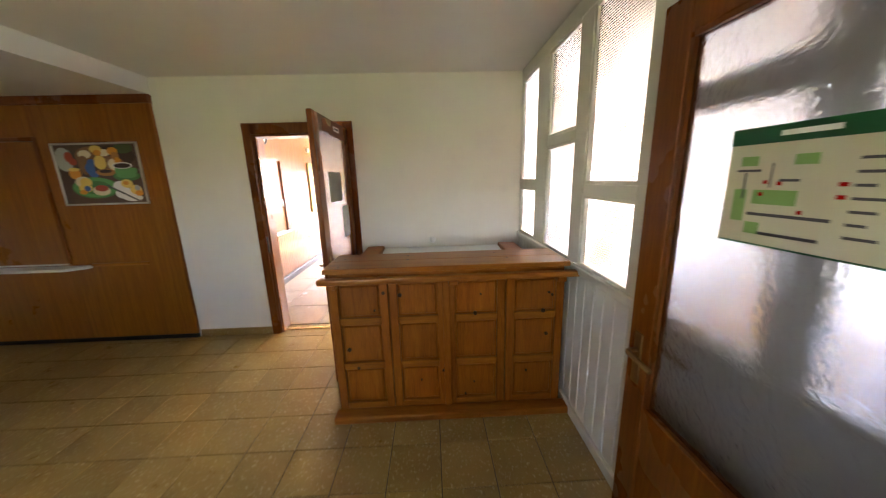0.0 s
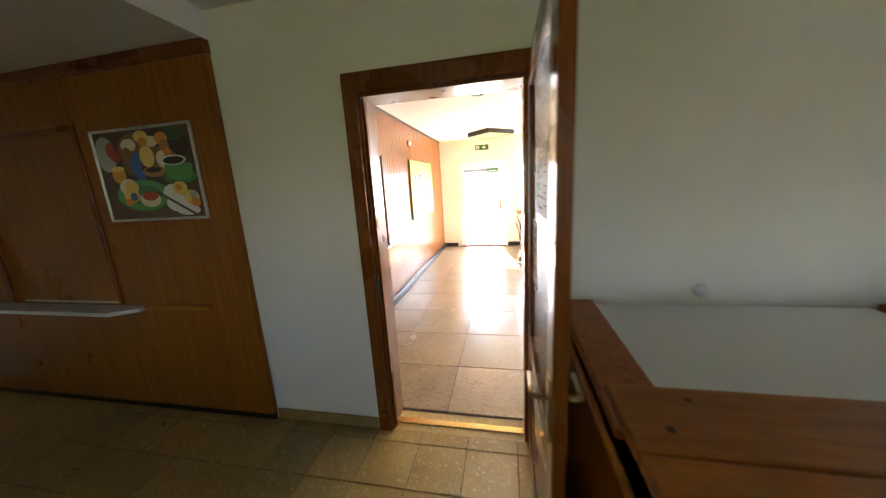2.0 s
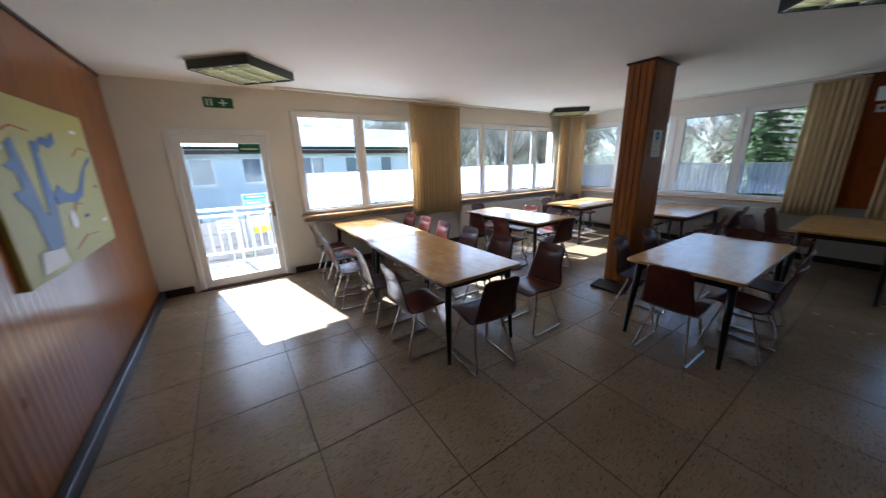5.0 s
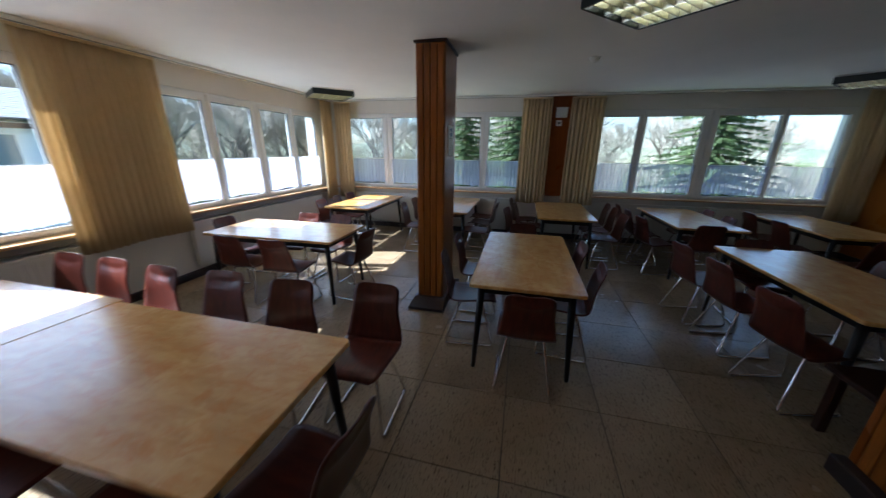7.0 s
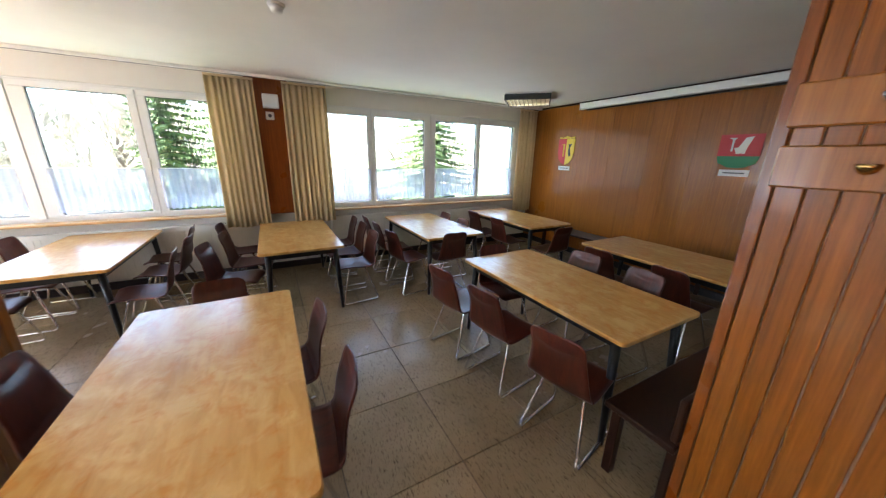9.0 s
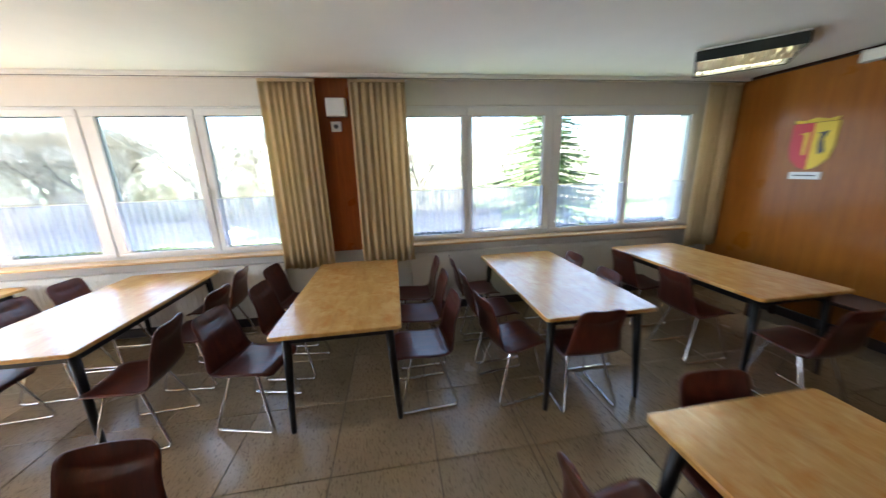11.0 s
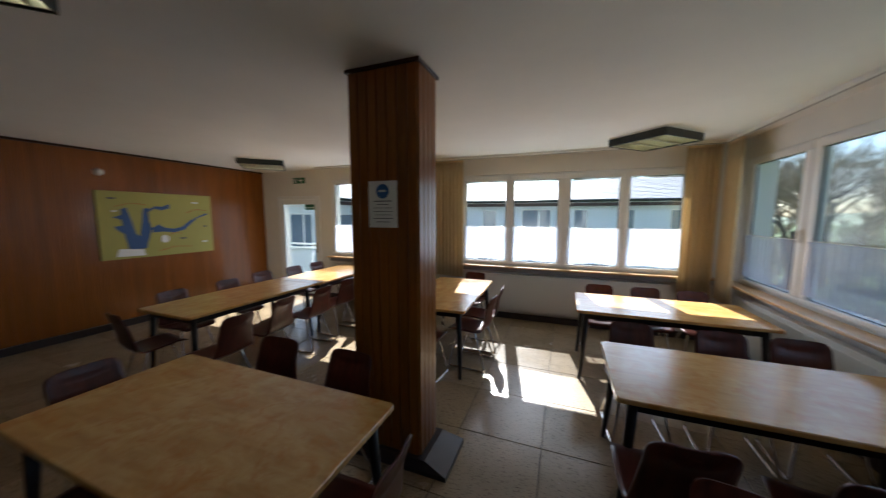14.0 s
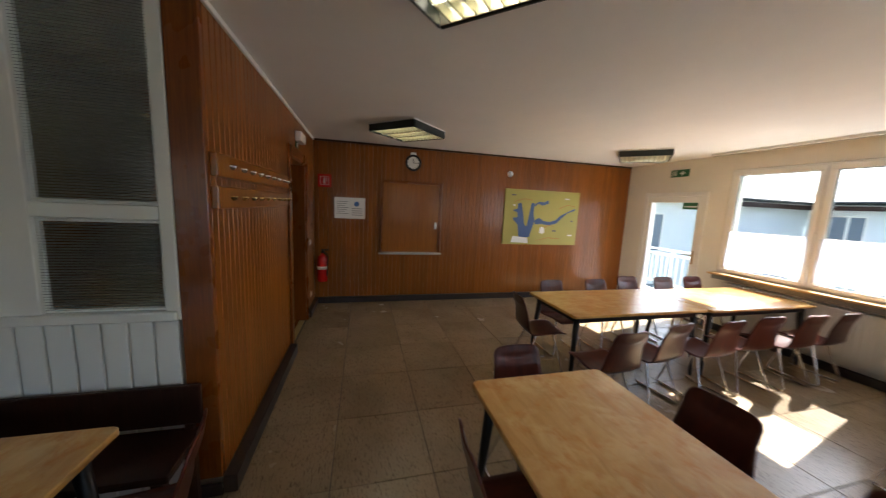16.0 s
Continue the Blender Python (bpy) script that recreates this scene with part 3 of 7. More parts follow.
# ---- windows and doors of the setting ----
def window(name, axis, face, span, panes, glass_z, label, handles=()):
    """A white plastic window band: outer frame, a sash and a pane for each light, handles."""
    a0, a1, z0, z1 = span

    def bx(lo, hi, d0, d1, b0, b1, bev=0.004):
        return box(lo, hi, face + d0, face + d1, b0, b1, bev) if axis == "x" else box(face + d0, face + d1, lo, hi, b0, b1, bev)

    win = struct(link(name, bx(a0 + 0.002, a1 - 0.002, 0.0, 0.09, z0 + 0.002, z0 + 0.045), M["pvc"]), label)
    part("window_frame", bx(a0 + 0.002, a1 - 0.002, 0.0, 0.09, z1 - 0.045, z1 - 0.002), M["pvc"], win)
    edges = [a0] + [(panes[i][1] + panes[i + 1][0]) / 2 for i in range(len(panes) - 1)] + [a1]
    for i, e in enumerate(edges):
        w = 0.045 if i in (0, len(edges) - 1) else 0.03
        lo, hi = (e + 0.002, e + w) if i == 0 else (e - w, e - 0.002) if i == len(edges) - 1 else (e - w, e + w)
        part("mullion", bx(lo, hi, 0.002, 0.088, z0 + 0.045, z1 - 0.045), M["pvc"], win)
    g0, g1 = glass_z
    for i, (p0, p1) in enumerate(panes):
        lo = edges[i] + (0.02 if i == 0 else 0.008)
        hi = edges[i + 1] - (0.02 if i == len(panes) - 1 else 0.008)
        b0, b1 = z0 + 0.025, z1 - 0.025
        sash = part("sash", bx(lo, hi, -0.022, 0.05, b0, g0), M["pvc"], win)
        part("sash_rail", bx(lo, hi, -0.022, 0.05, g1, b1), M["pvc"], sash)
        part("sash_stile", bx(lo, p0, -0.021, 0.049, g0, g1), M["pvc"], sash)
        part("sash_stile", bx(p1, hi, -0.021, 0.049, g0, g1), M["pvc"], sash)
        g = part("pane", bx(p0 - 0.008, p1 + 0.008, 0.018, 0.026, g0 - 0.008, g1 + 0.008, 0.0), M["glass"], sash, "clear window pane")
        g.visible_shadow = False
        gk = bmesh.new()
        for lo2, hi2, c0, c1 in ((p0, p1, g0, g0 + 0.006), (p0, p1, g1 - 0.009, g1), (p0, p0 + 0.008, g0 + 0.006, g1 - 0.009), (p1 - 0.008, p1, g0 + 0.006, g1 - 0.009)):
            if axis == "x":
                add_box(gk, lo2, hi2, face + 0.004, face + 0.0175, c0, c1)
            else:
                add_box(gk, face + 0.004, face + 0.0175, lo2, hi2, c0, c1)
        part("gasket", gk, M["black"], sash, "black rubber glazing gasket")
    for e, zc in handles:
        h = part("handle", bx(e - 0.014, e + 0.014, -0.032, -0.021, zc - 0.035, zc + 0.035), M["white_plastic"], win)
        part("lever", bx(e - 0.010, e + 0.010, -0.055, -0.033, zc - 0.11, zc + 0.012, 0.006), M["white_plastic"], h)
    return win


W1P = [(1.97, 2.80), (2.95, 3.79)]
N4P = [(4.73, 5.40), (5.53, 6.20), (6.37, 7.03), (7.16, 7.79)]
EAP = [(1.80, 2.57), (2.73, 3.52), (3.78, 4.59), (4.80, 5.63)]
EBP = [(-2.98, -2.20), (-2.11, -1.25), (-1.03, -0.17), (-0.05, 0.74)]
window("window_1", "x", NF, W1, W1P, (0.965, 2.33), "white two-light window with net curtains", [(2.875, 1.55)])
window("window_2", "x", NF, N4, N4P, (0.965, 2.275), "white four-light window with net curtains", [(5.465, 1.55), (7.09, 1.55)])
window("window_3", "y", EF, EA, EAP, (0.965, 2.31), "white four-light window towards trees and lawn", [(2.65, 1.58), (4.695, 1.58)])
window("window_4", "y", EF, EB, EBP, (0.965, 2.29), "white four-light window towards a spruce tree", [(-0.11, 1.55), (-2.155, 1.55)])
# unseen window added in that opening
window("window_5", "x", RY0 - 0.1, SW, [(0.8, 1.25), (1.35, 1.8)], (1.38, 2.17), "plain white unseen window, added behind the entrance for light")


def sill_board(name, axis, face, a0, a1, label):
    if axis == "x":
        bm = box(a0 - 0.03, a1 + 0.03, face - 0.15, face - 0.0, 0.865, 0.893, 0.006, 2)
    else:
        bm = box(face - 0.17, face - 0.0, a0 - 0.03, a1 + 0.03, 0.865, 0.893, 0.006, 2)
    return struct(link(name, bm, M["beech"] if axis == "x" else M["beech_v"]), label)


sill_board("windowsill_1", "x", NF, W1[0], W1[1], "varnished beech window sill")
sill_board("windowsill_2", "x", NF, N4[0], 8.17, "varnished beech window sill")
sill_board("windowsill_3", "y", EF, EA[0], NF - 0.2, "varnished beech window sill")
sill_board("windowsill_4", "y", EF, SF + 0.12, EB[1], "varnished beech window sill")
for nm, x0, x1 in (("ledge_1", W1[0], W1[1]), ("ledge_2", N4[0], 8.17)):
    struct(link(nm, box(x0, x1, NF - 0.10, NF, 0.80, 0.862, 0.004), M["grey_plastic"]), "grey strip under the window sill")

# exit door: glazed white plastic leaf in a frame
exit_door = struct(link("door_exit", box(EXIT[0] + 0.002, EXIT[0] + 0.07, NF - 0.02, NF + 0.10, 0, 2.118, 0.004), M["pvc"]), "closed white glazed exit door with a green escape sticker")
part("door_frame", box(EXIT[1] - 0.07, EXIT[1] - 0.002, NF - 0.02, NF + 0.10, 0, 2.118, 0.004), M["pvc"], exit_door)
part("door_frame", box(EXIT[0] + 0.07, EXIT[1] - 0.07, NF - 0.02, NF + 0.10, 2.05, 2.118, 0.004), M["pvc"], exit_door)
part("door_sill", box(EXIT[0] + 0.002, EXIT[1] - 0.002, NF - 0.05, NF + 0.28, -0.19, 0.02, 0.004), M["sill_red"], exit_door, "dark red door sill")
leaf = part("door_leaf", box(0.495, 0.575, NF - 0.01, NF + 0.06, 0.03, 2.045, 0.006), M["pvc"], exit_door)
part("leaf_stile", box(1.43, 1.505, NF - 0.01, NF + 0.06, 0.03, 2.045, 0.006), M["pvc"], leaf)
part("leaf_rail", box(0.575, 1.43, NF - 0.009, NF + 0.059, 0.03, 0.135, 0.004), M["pvc"], leaf)
part("leaf_rail", box(0.575, 1.43, NF - 0.009, NF + 0.059, 1.945, 2.045, 0.004), M["pvc"], leaf)
g = part("pane", box(0.567, 1.438, NF + 0.02, NF + 0.03, 0.127, 1.953), M["glass"], leaf, "clear door pane")
g.visible_shadow = False
h = part("handle_plate", box(1.455, 1.485, NF - 0.022, NF - 0.011, 0.93, 1.15, 0.004), M["bronze"], leaf)
bm = bmesh.new()
add_tube(bm, rounded([(1.47, NF - 0.02, 1.08), (1.47, NF - 0.065, 1.08), (1.34, NF - 0.065, 1.08)], 0.02), 0.009)
part("handle", bm, M["bronze"], leaf, "bronze lever handle", True)
part("escape_sticker", box(1.17, 1.43, NF + 0.012, NF + 0.018, 1.83, 1.942), M["green_sign"], leaf, "green escape sticker with white lettering")
part("sticker_bar", box(1.20, 1.40, NF + 0.0095, NF + 0.0115, 1.865, 1.885), M["paper"], exit_door)

# doorway between entrance and dining room: jambs, casing, open leaf
door_way = struct(link("door_1", box(DOOR[0], DOOR[0] + 0.035, WH - 0.004, 0.004, 0, DOOR[3], 0.004), M["door"]), "brown wooden door frame with an open hammered-glass leaf")
part("door_jamb", box(DOOR[1] - 0.035, DOOR[1], WH - 0.004, 0.004, 0, DOOR[3], 0.004), M["door"], door_way)
part("door_head", box(DOOR[0] + 0.035, DOOR[1] - 0.035, WH - 0.004, 0.004, DOOR[3] - 0.04, DOOR[3], 0.004), M["door"], door_way)
for y0, y1 in ((WH - 0.025, WH - 0.005), (0.005, 0.025)):
    part("casing", box(DOOR[0] - 0.06, DOOR[0] + 0.02, y0, y1, 0, DOOR[3] + 0.085, 0.006, 2), M["door"], door_way)
    part("casing", box(DOOR[1] - 0.02, DOOR[1] + 0.08, y0, y1, 0, DOOR[3] + 0.085, 0.006, 2), M["door"], door_way)
    part("casing", box(DOOR[0] + 0.02, DOOR[1] - 0.02, y0, y1, DOOR[3] - 0.02, DOOR[3] + 0.085, 0.006, 2), M["door"], door_way)
part("door_stop", box(DOOR[0] + 0.035, DOOR[0] + 0.05, -0.19, -0.16, 0, DOOR[3] - 0.04, 0.003), M["door"], door_way)
part("strike_plate", box(DOOR[0] + 0.033, DOOR[0] + 0.038, -0.24, -0.215, 0.95, 1.12), M["black"], door_way)


def glazed_leaf(name, hinge, angle, width, height, label, glass_bottom=0.80):
    """A wooden door leaf with a large hammered-glass pane; local x runs from hinge to lock."""
    d = base(name, hinge[0], hinge[1], 0.008, angle, label, "door")
    st = 0.115
    part("stile", box(0, st, -0.02, 0.02, 0, height, 0.005), M["door"], d)
    part("stile", box(width - st, width, -0.02, 0.02, 0, height, 0.005), M["door"], d)
    part("top_rail", box(st, width - st, -0.0195, 0.0195, height - st, height, 0.004), M["door"], d)
    part("lock_rail", box(st, width - st, -0.0195, 0.0195, glass_bottom - 0.12, glass_bottom, 0.004), M["door"], d)
    part("bottom_rail", box(st, width - st, -0.0195, 0.0195, 0, 0.16, 0.004), M["door"], d)
    part("lower_panel", box(st - 0.006, width - st + 0.006, -0.011, 0.011, 0.155, glass_bottom - 0.115), M["door"], d)
    g = part("pane", box(st - 0.006, width - st + 0.006, -0.003, 0.003, glass_bottom - 0.006, height - st + 0.006), M["hammered"], d, "hammered glass pane")
    g.visible_shadow = False
    for s in (-1, 1):
        for lo, hi, z0, z1 in ((st, width - st, glass_bottom, glass_bottom + 0.014), (st, width - st, height - st - 0.014, height - st), (st, st + 0.014, glass_bottom + 0.014, height - st - 0.014), (width - st - 0.014, width - st, glass_bottom + 0.014, height - st - 0.014)):
            part("glazing_bead", box(lo, hi, min(s * 0.004, s * 0.018), max(s * 0.004, s * 0.018), z0, z1), M["door"], d)
        pl = part("handle_plate", box(width - 0.078, width - 0.038, min(s * 0.02, s * 0.026), max(s * 0.02, s * 0.026), 0.88, 1.09, 0.002), M["bronze"], d, "bronze handle plate")
        bm = bmesh.new()
        add_tube(bm, rounded([(width - 0.058, s * 0.024, 1.02), (width - 0.058, s * 0.07, 1.02), (width - 0.185, s * 0.07, 1.012)], 0.025), 0.0095, 10)
        part("lever", bm, M["bronze"], pl, "bronze lever handle", True)
    return d


inner_leaf = glazed_leaf("door_leaf", (DOOR[1] + 0.005, WH - 0.035), -90, 0.95, 2.18, "brown wooden door leaf with hammered glass, standing open")
outer_leaf = glazed_leaf("door_leaf", (3.40, -3.43), 92, 0.95, 2.18, "brown wooden door leaf with hammered glass, pushed back open")
struct(link("jamb_entrance", box(3.36, PX0 - 0.003, -3.58, -3.46, 0, CEIL1, 0.004), M["door"]), "brown wooden door post")


def notice(name, w, h, label, style):
    """A printed sheet lying in its local x-z plane, facing local -y."""
    n = base(name, 0, 0, 0, 0, label, "sign")
    part("sheet", box(-w / 2, w / 2, 0, 0.003, -h / 2, h / 2), M["plan_paper" if style == "plan" else "paper"], n)
    if style == "mask":
        bm = bmesh.new()
        bmesh.ops.create_cone(bm, cap_ends=True, segments=28, radius1=w * 0.22, radius2=w * 0.22, depth=0.001, matrix=Matrix.Translation((0, -0.0012, h * 0.28)) @ Matrix.Rotation(math.pi / 2, 4, "X"))
        part("emblem", bm, M["blue_ink"], n, "round blue mandatory sign")
        part("emblem_bar", box(-w * 0.13, w * 0.11, -0.0024, -0.0019, h * 0.265, h * 0.31), M["paper"], n)
        for i, (ww, th) in enumerate(((0.62, 0.020), (0.42, 0.012), (0.70, 0.010), (0.66, 0.010), (0.58, 0.010), (0.70, 0.014), (0.5, 0.014))):
            part("text_line", box(-w * ww / 2, w * ww / 2, -0.0016, -0.0006, h * (0.08 - 0.075 * i) - h * th, h * (0.08 - 0.075 * i)), M["ink"], n)
    elif style == "list":
        for i in range(6):
            part("text_line", box(-w * 0.4, w * (0.02 - 0.05 * (i % 3)), -0.0016, -0.0006, h * (0.3 - 0.11 * i) - 0.004, h * (0.3 - 0.11 * i)), M["ink"], n)
        bm = bmesh.new()
        bmesh.ops.create_cone(bm, cap_ends=True, segments=24, radius1=h * 0.13, radius2=h * 0.13, depth=0.001, matrix=Matrix.Translation((w * 0.24, -0.0012, h * 0.22)) @ Matrix.Rotation(math.pi / 2, 4, "X"))
        part("emblem", bm, M["blue_ink"], n, "round blue emblem")
        for i in range(3):
            part("text_line", box(w * 0.1, w * 0.4, -0.0016, -0.0006, -h * 0.1 - i * h * 0.09, -h * 0.1 - i * h * 0.09 + 0.004), M["ink"], n)
    elif style == "plan":
        part("header", box(-w / 2, w / 2, -0.0016, -0.0006, h * 0.36, h * 0.5), M["green_sign"], n, "green header bar")
        part("header_text", box(-w * 0.16, w * 0.16, -0.0026, -0.002, h * 0.41, h * 0.45), M["paper"], n)
        gr = mat("plan_green", (0.24, 0.46, 0.14), 0.5)[0]
        for x0, x1, z0, z1 in ((-0.40, -0.28, 0.18, 0.26), (-0.05, 0.08, 0.18, 0.26), (-0.42, -0.33, -0.30, -0.02), (-0.28, 0.0, -0.14, -0.02), (-0.3, -0.2, -0.4, -0.3)):
            part("plan_area", box(w * x0, w * x1, -0.0016, -0.0006, h * z0, h * z1), gr, n)
        for x0, x1, z0, z1 in ((-0.42, -0.25, 0.13, 0.15), (-0.12, 0.0, 0.05, 0.07), (-0.3, 0.2, -0.24, -0.215), (-0.2, 0.16, -0.40, -0.375), (-0.36, -0.345, -0.1, 0.12), (-0.18, -0.17, 0.0, 0.2)):
            part("plan_wall", box(w * x0, w * x1, -0.0022, -0.0016, h * z0, h * z1), M["ink"], n)
        for i in range(7):
            part("legend_line", box(w * 0.27, w * (0.42 - 0.03 * (i % 3)), -0.0016, -0.0006, h * (0.2 - 0.09 * i), h * (0.22 - 0.09 * i)), M["ink"], n)
        for i in range(2):
            part("legend_mark", box(w * 0.20, w * 0.245, -0.0016, -0.0006, h * (0.02 - 0.09 * i), h * (0.05 - 0.09 * i)), M["red"], n)
        for x, z in ((-0.22, 0.03), (-0.13, 0.02), (-0.24, -0.07), (0.02, -0.2)):
            part("plan_mark", box(w * x, w * (x + 0.03), -0.0030, -0.0024, h * z, h * (z + 0.03)), M["red"], n)
        part("footer", box(-w / 2, w / 2, -0.0016, -0.0006, -h * 0.5, -h * 0.485), M["green_sign"], n)
    return n


# ---- dining furniture ----
def build_table(length=1.63, width=0.83):
    """A dining table along local x: beech top with a rounded edge, black apron, tapered splayed legs."""
    t = base("dining_table", 0, 0, 0)
    bm = bmesh.new()
    L, W, r = length / 2, width / 2, 0.03
    ring = []
    for cx, cy, a0 in ((L - r, W - r, 0), (-L + r, W - r, 90), (-L + r, -W + r, 180), (L - r, -W + r, 270)):
        for k in range(5):
            a = radians(a0 + 22.5 * k)
            ring.append((cx + r * math.cos(a), cy + r * math.sin(a)))
    levels = ((0.0, 0.720), (0.006, 0.724), (0.006, 0.744), (0.0015, 0.750))
    loops = [[bm.verts.new((x * (1 + (o - 0.006) / L), y * (1 + (o - 0.006) / W), z)) for x, y in ring] for o, z in levels]
    n = len(ring)
    for a, c in zip(loops, loops[1:]):
        for i in range(n):
            bm.faces.new((a[i], a[(i + 1) % n], c[(i + 1) % n], c[i]))
    bm.faces.new(loops[0][::-1])
    bm.faces.new(loops[-1])
    part("tabletop", bm, M["tabletop"], t, "golden beech veneer top with worn patches")
    ax, ay = L - 0.085, W - 0.075
    for s in (-1, 1):
        part("apron", box(-ax, ax, s * ay - 0.012, s * ay + 0.012, 0.655, 0.719, 0.003), M["black"], t)
        part("apron", box(s * ax - 0.012, s * ax + 0.012, -ay + 0.012, ay - 0.012, 0.655, 0.719, 0.003), M["black"], t)
    for sx in (-1, 1):
        for sy in (-1, 1):
            bm = bmesh.new()
            bmesh.ops.create_cone(bm, cap_ends=True, segments=14, radius1=0.017, radius2=0.031, depth=0.719)
            for v in bm.verts:
                f = (0.3595 - v.co.z) / 0.719
                v.co = Vector((v.co.x + sx * (ax - 0.012 + 0.045 * f), v.co.y + sy * (ay - 0.012 + 0.035 * f), v.co.z + 0.3595))
            part("leg", bm, M["black"], t, "", True)
    return t


TABLES = [  # centre, turn, label
    (2.625, 3.478, 90, "golden beech dining table on black tapered legs, pushed against another"),
    (2.655, 5.112, 90, "sunlit golden beech dining table by the window"),
    (4.715, 1.77, 0, "worn golden beech dining table beside the wooden pillar"),
    (4.955, 4.60, 92, "sunlit golden beech dining table behind the pillar"),
    (7.365, 1.17, 0, "golden beech dining table at the curtained wall pier"),
    (7.245, -0.60, 0, "golden beech dining table under the spruce-side window"),
    (7.415, 3.07, 0, "golden beech dining table below the garden window"),
    (7.275, 4.69, 0, "sunlit golden beech dining table in the window corner"),
    (4.785, -0.60, 0, "golden beech dining table beside the dark bench"),
    (4.735, -2.21, 0, "golden beech dining table beside the panelled wall"),
    (7.205, -2.22, 0, "golden beech dining table in the panelled corner"),
]
first_table = None
for x, y, rz, lab in TABLES:
    if first_table is None:
        first_table = build_table()
        first_table.matrix_basis = pose(x, y, 0, 0, 0, rz)
        tagged(first_table, lab, "table", "dining tables")
    else:
        tagged(copy_thing(first_table, pose(x, y, 0, 0, 0, rz)), lab)


def shell_sheet(profile, first, last, name, parent, curve, scoop=0.0):
    """Pressed plywood 9 mm thick along part of the (y, z, half width) points, edges raised by curve towards the sitter."""
    bm = bmesh.new()
    nx, th = 14, 0.009
    front, back = [], []
    for i in range(first, last + 1):
        y, z, w = profile[i]
        a = profile[max(i - 1, 0)]
        c = profile[min(i + 1, len(profile) - 1)]
        ty, tz = c[0] - a[0], c[1] - a[1]
        ln = math.hypot(ty, tz)
        ny, nz = tz / ln, -ty / ln          # towards the sitter: up from the seat, forward from the back
        f, b2 = [], []
        for j in range(nx + 1):
            u = -1 + 2 * j / nx
            d = curve * (u * u - 0.4)
            if scoop:                        # hollow grip below the top edge
                d -= scoop * math.exp(-((z - 0.738 - 0.040 * u * u) / 0.020) ** 2) * max(0.0, 1 - (u / 0.8) ** 4)
            p = Vector((u * w, y + ny * d, z + nz * d))
            f.append(bm.verts.new(p))
            b2.append(bm.verts.new(p - Vector((0, ny, nz)) * th))
        front.append(f)
        back.append(b2)
    for i in range(last - first):
        for j in range(nx):
            bm.faces.new((front[i][j], front[i][j + 1], front[i + 1][j + 1], front[i + 1][j]))
            bm.faces.new((back[i][j], back[i + 1][j], back[i + 1][j + 1], back[i][j + 1]))
        bm.faces.new((front[i][0], front[i + 1][0], back[i + 1][0], back[i][0]))
        bm.faces.new((front[i][nx], back[i][nx], back[i + 1][nx], front[i + 1][nx]))
    for j in range(nx):
        bm.faces.new((front[0][j], back[0][j], back[0][j + 1], front[0][j + 1]))
        bm.faces.new((front[-1][j], front[-1][j + 1], back[-1][j + 1], back[-1][j]))
    return part(name, bm, M["shell"], parent, "", True)


def build_chair():
    """A stacking chair facing local +y: bent plywood seat and back on two chromed sled loops."""
    c = base("canteen_chair", 0, 0, 0)
    shell = [(0.222, 0.418, 0.135), (0.218, 0.432, 0.165), (0.203, 0.446, 0.184), (0.15, 0.456, 0.194), (0.06, 0.452, 0.200), (-0.03, 0.443, 0.203), (-0.10, 0.438, 0.204), (-0.145, 0.441, 0.203), (-0.172, 0.452, 0.201),
             (-0.190, 0.474, 0.197), (-0.199, 0.51, 0.191), (-0.205, 0.56, 0.181), (-0.212, 0.61, 0.172), (-0.221, 0.655, 0.166), (-0.231, 0.69, 0.163), (-0.240, 0.715, 0.163), (-0.246, 0.732, 0.163), (-0.251, 0.747, 0.163), (-0.256, 0.762, 0.162), (-0.261, 0.777, 0.160), (-0.265, 0.790, 0.155), (-0.268, 0.801, 0.147), (-0.271, 0.810, 0.134), (-0.273, 0.816, 0.112), (-0.274, 0.819, 0.075)]
    shell_sheet(shell, 0, 8, "seat", c, 0.011)
    shell_sheet(shell, 8, len(shell) - 1, "backrest", c, 0.011, 0.009)
    for s in (-1, 1):
        pts = rounded([(s * 0.10, -0.06, 0.428), (s * 0.125, -0.085, 0.42), (s * 0.195, -0.225, 0.0115), (s * 0.195, 0.205, 0.0115), (s * 0.125, 0.095, 0.42), (s * 0.10, 0.07, 0.432)], 0.04, 5)
        bm = bmesh.new()
        add_tube(bm, pts, 0.011, 8)
        part("sled_leg", bm, M["chrome"], c, "chromed tubular sled leg", True)
        for y in (-0.085, 0.095):
            part("fixing", cyl((s * 0.108, y, 0.424), (s * 0.108, y, 0.4335), 0.017, n=10), M["chrome"], c)
    for y in (-0.085, 0.095):
        part("cross_bar", cyl((-0.125, y, 0.421), (0.125, y, 0.421), 0.009, n=8), M["chrome"], c, "", True)
    return c


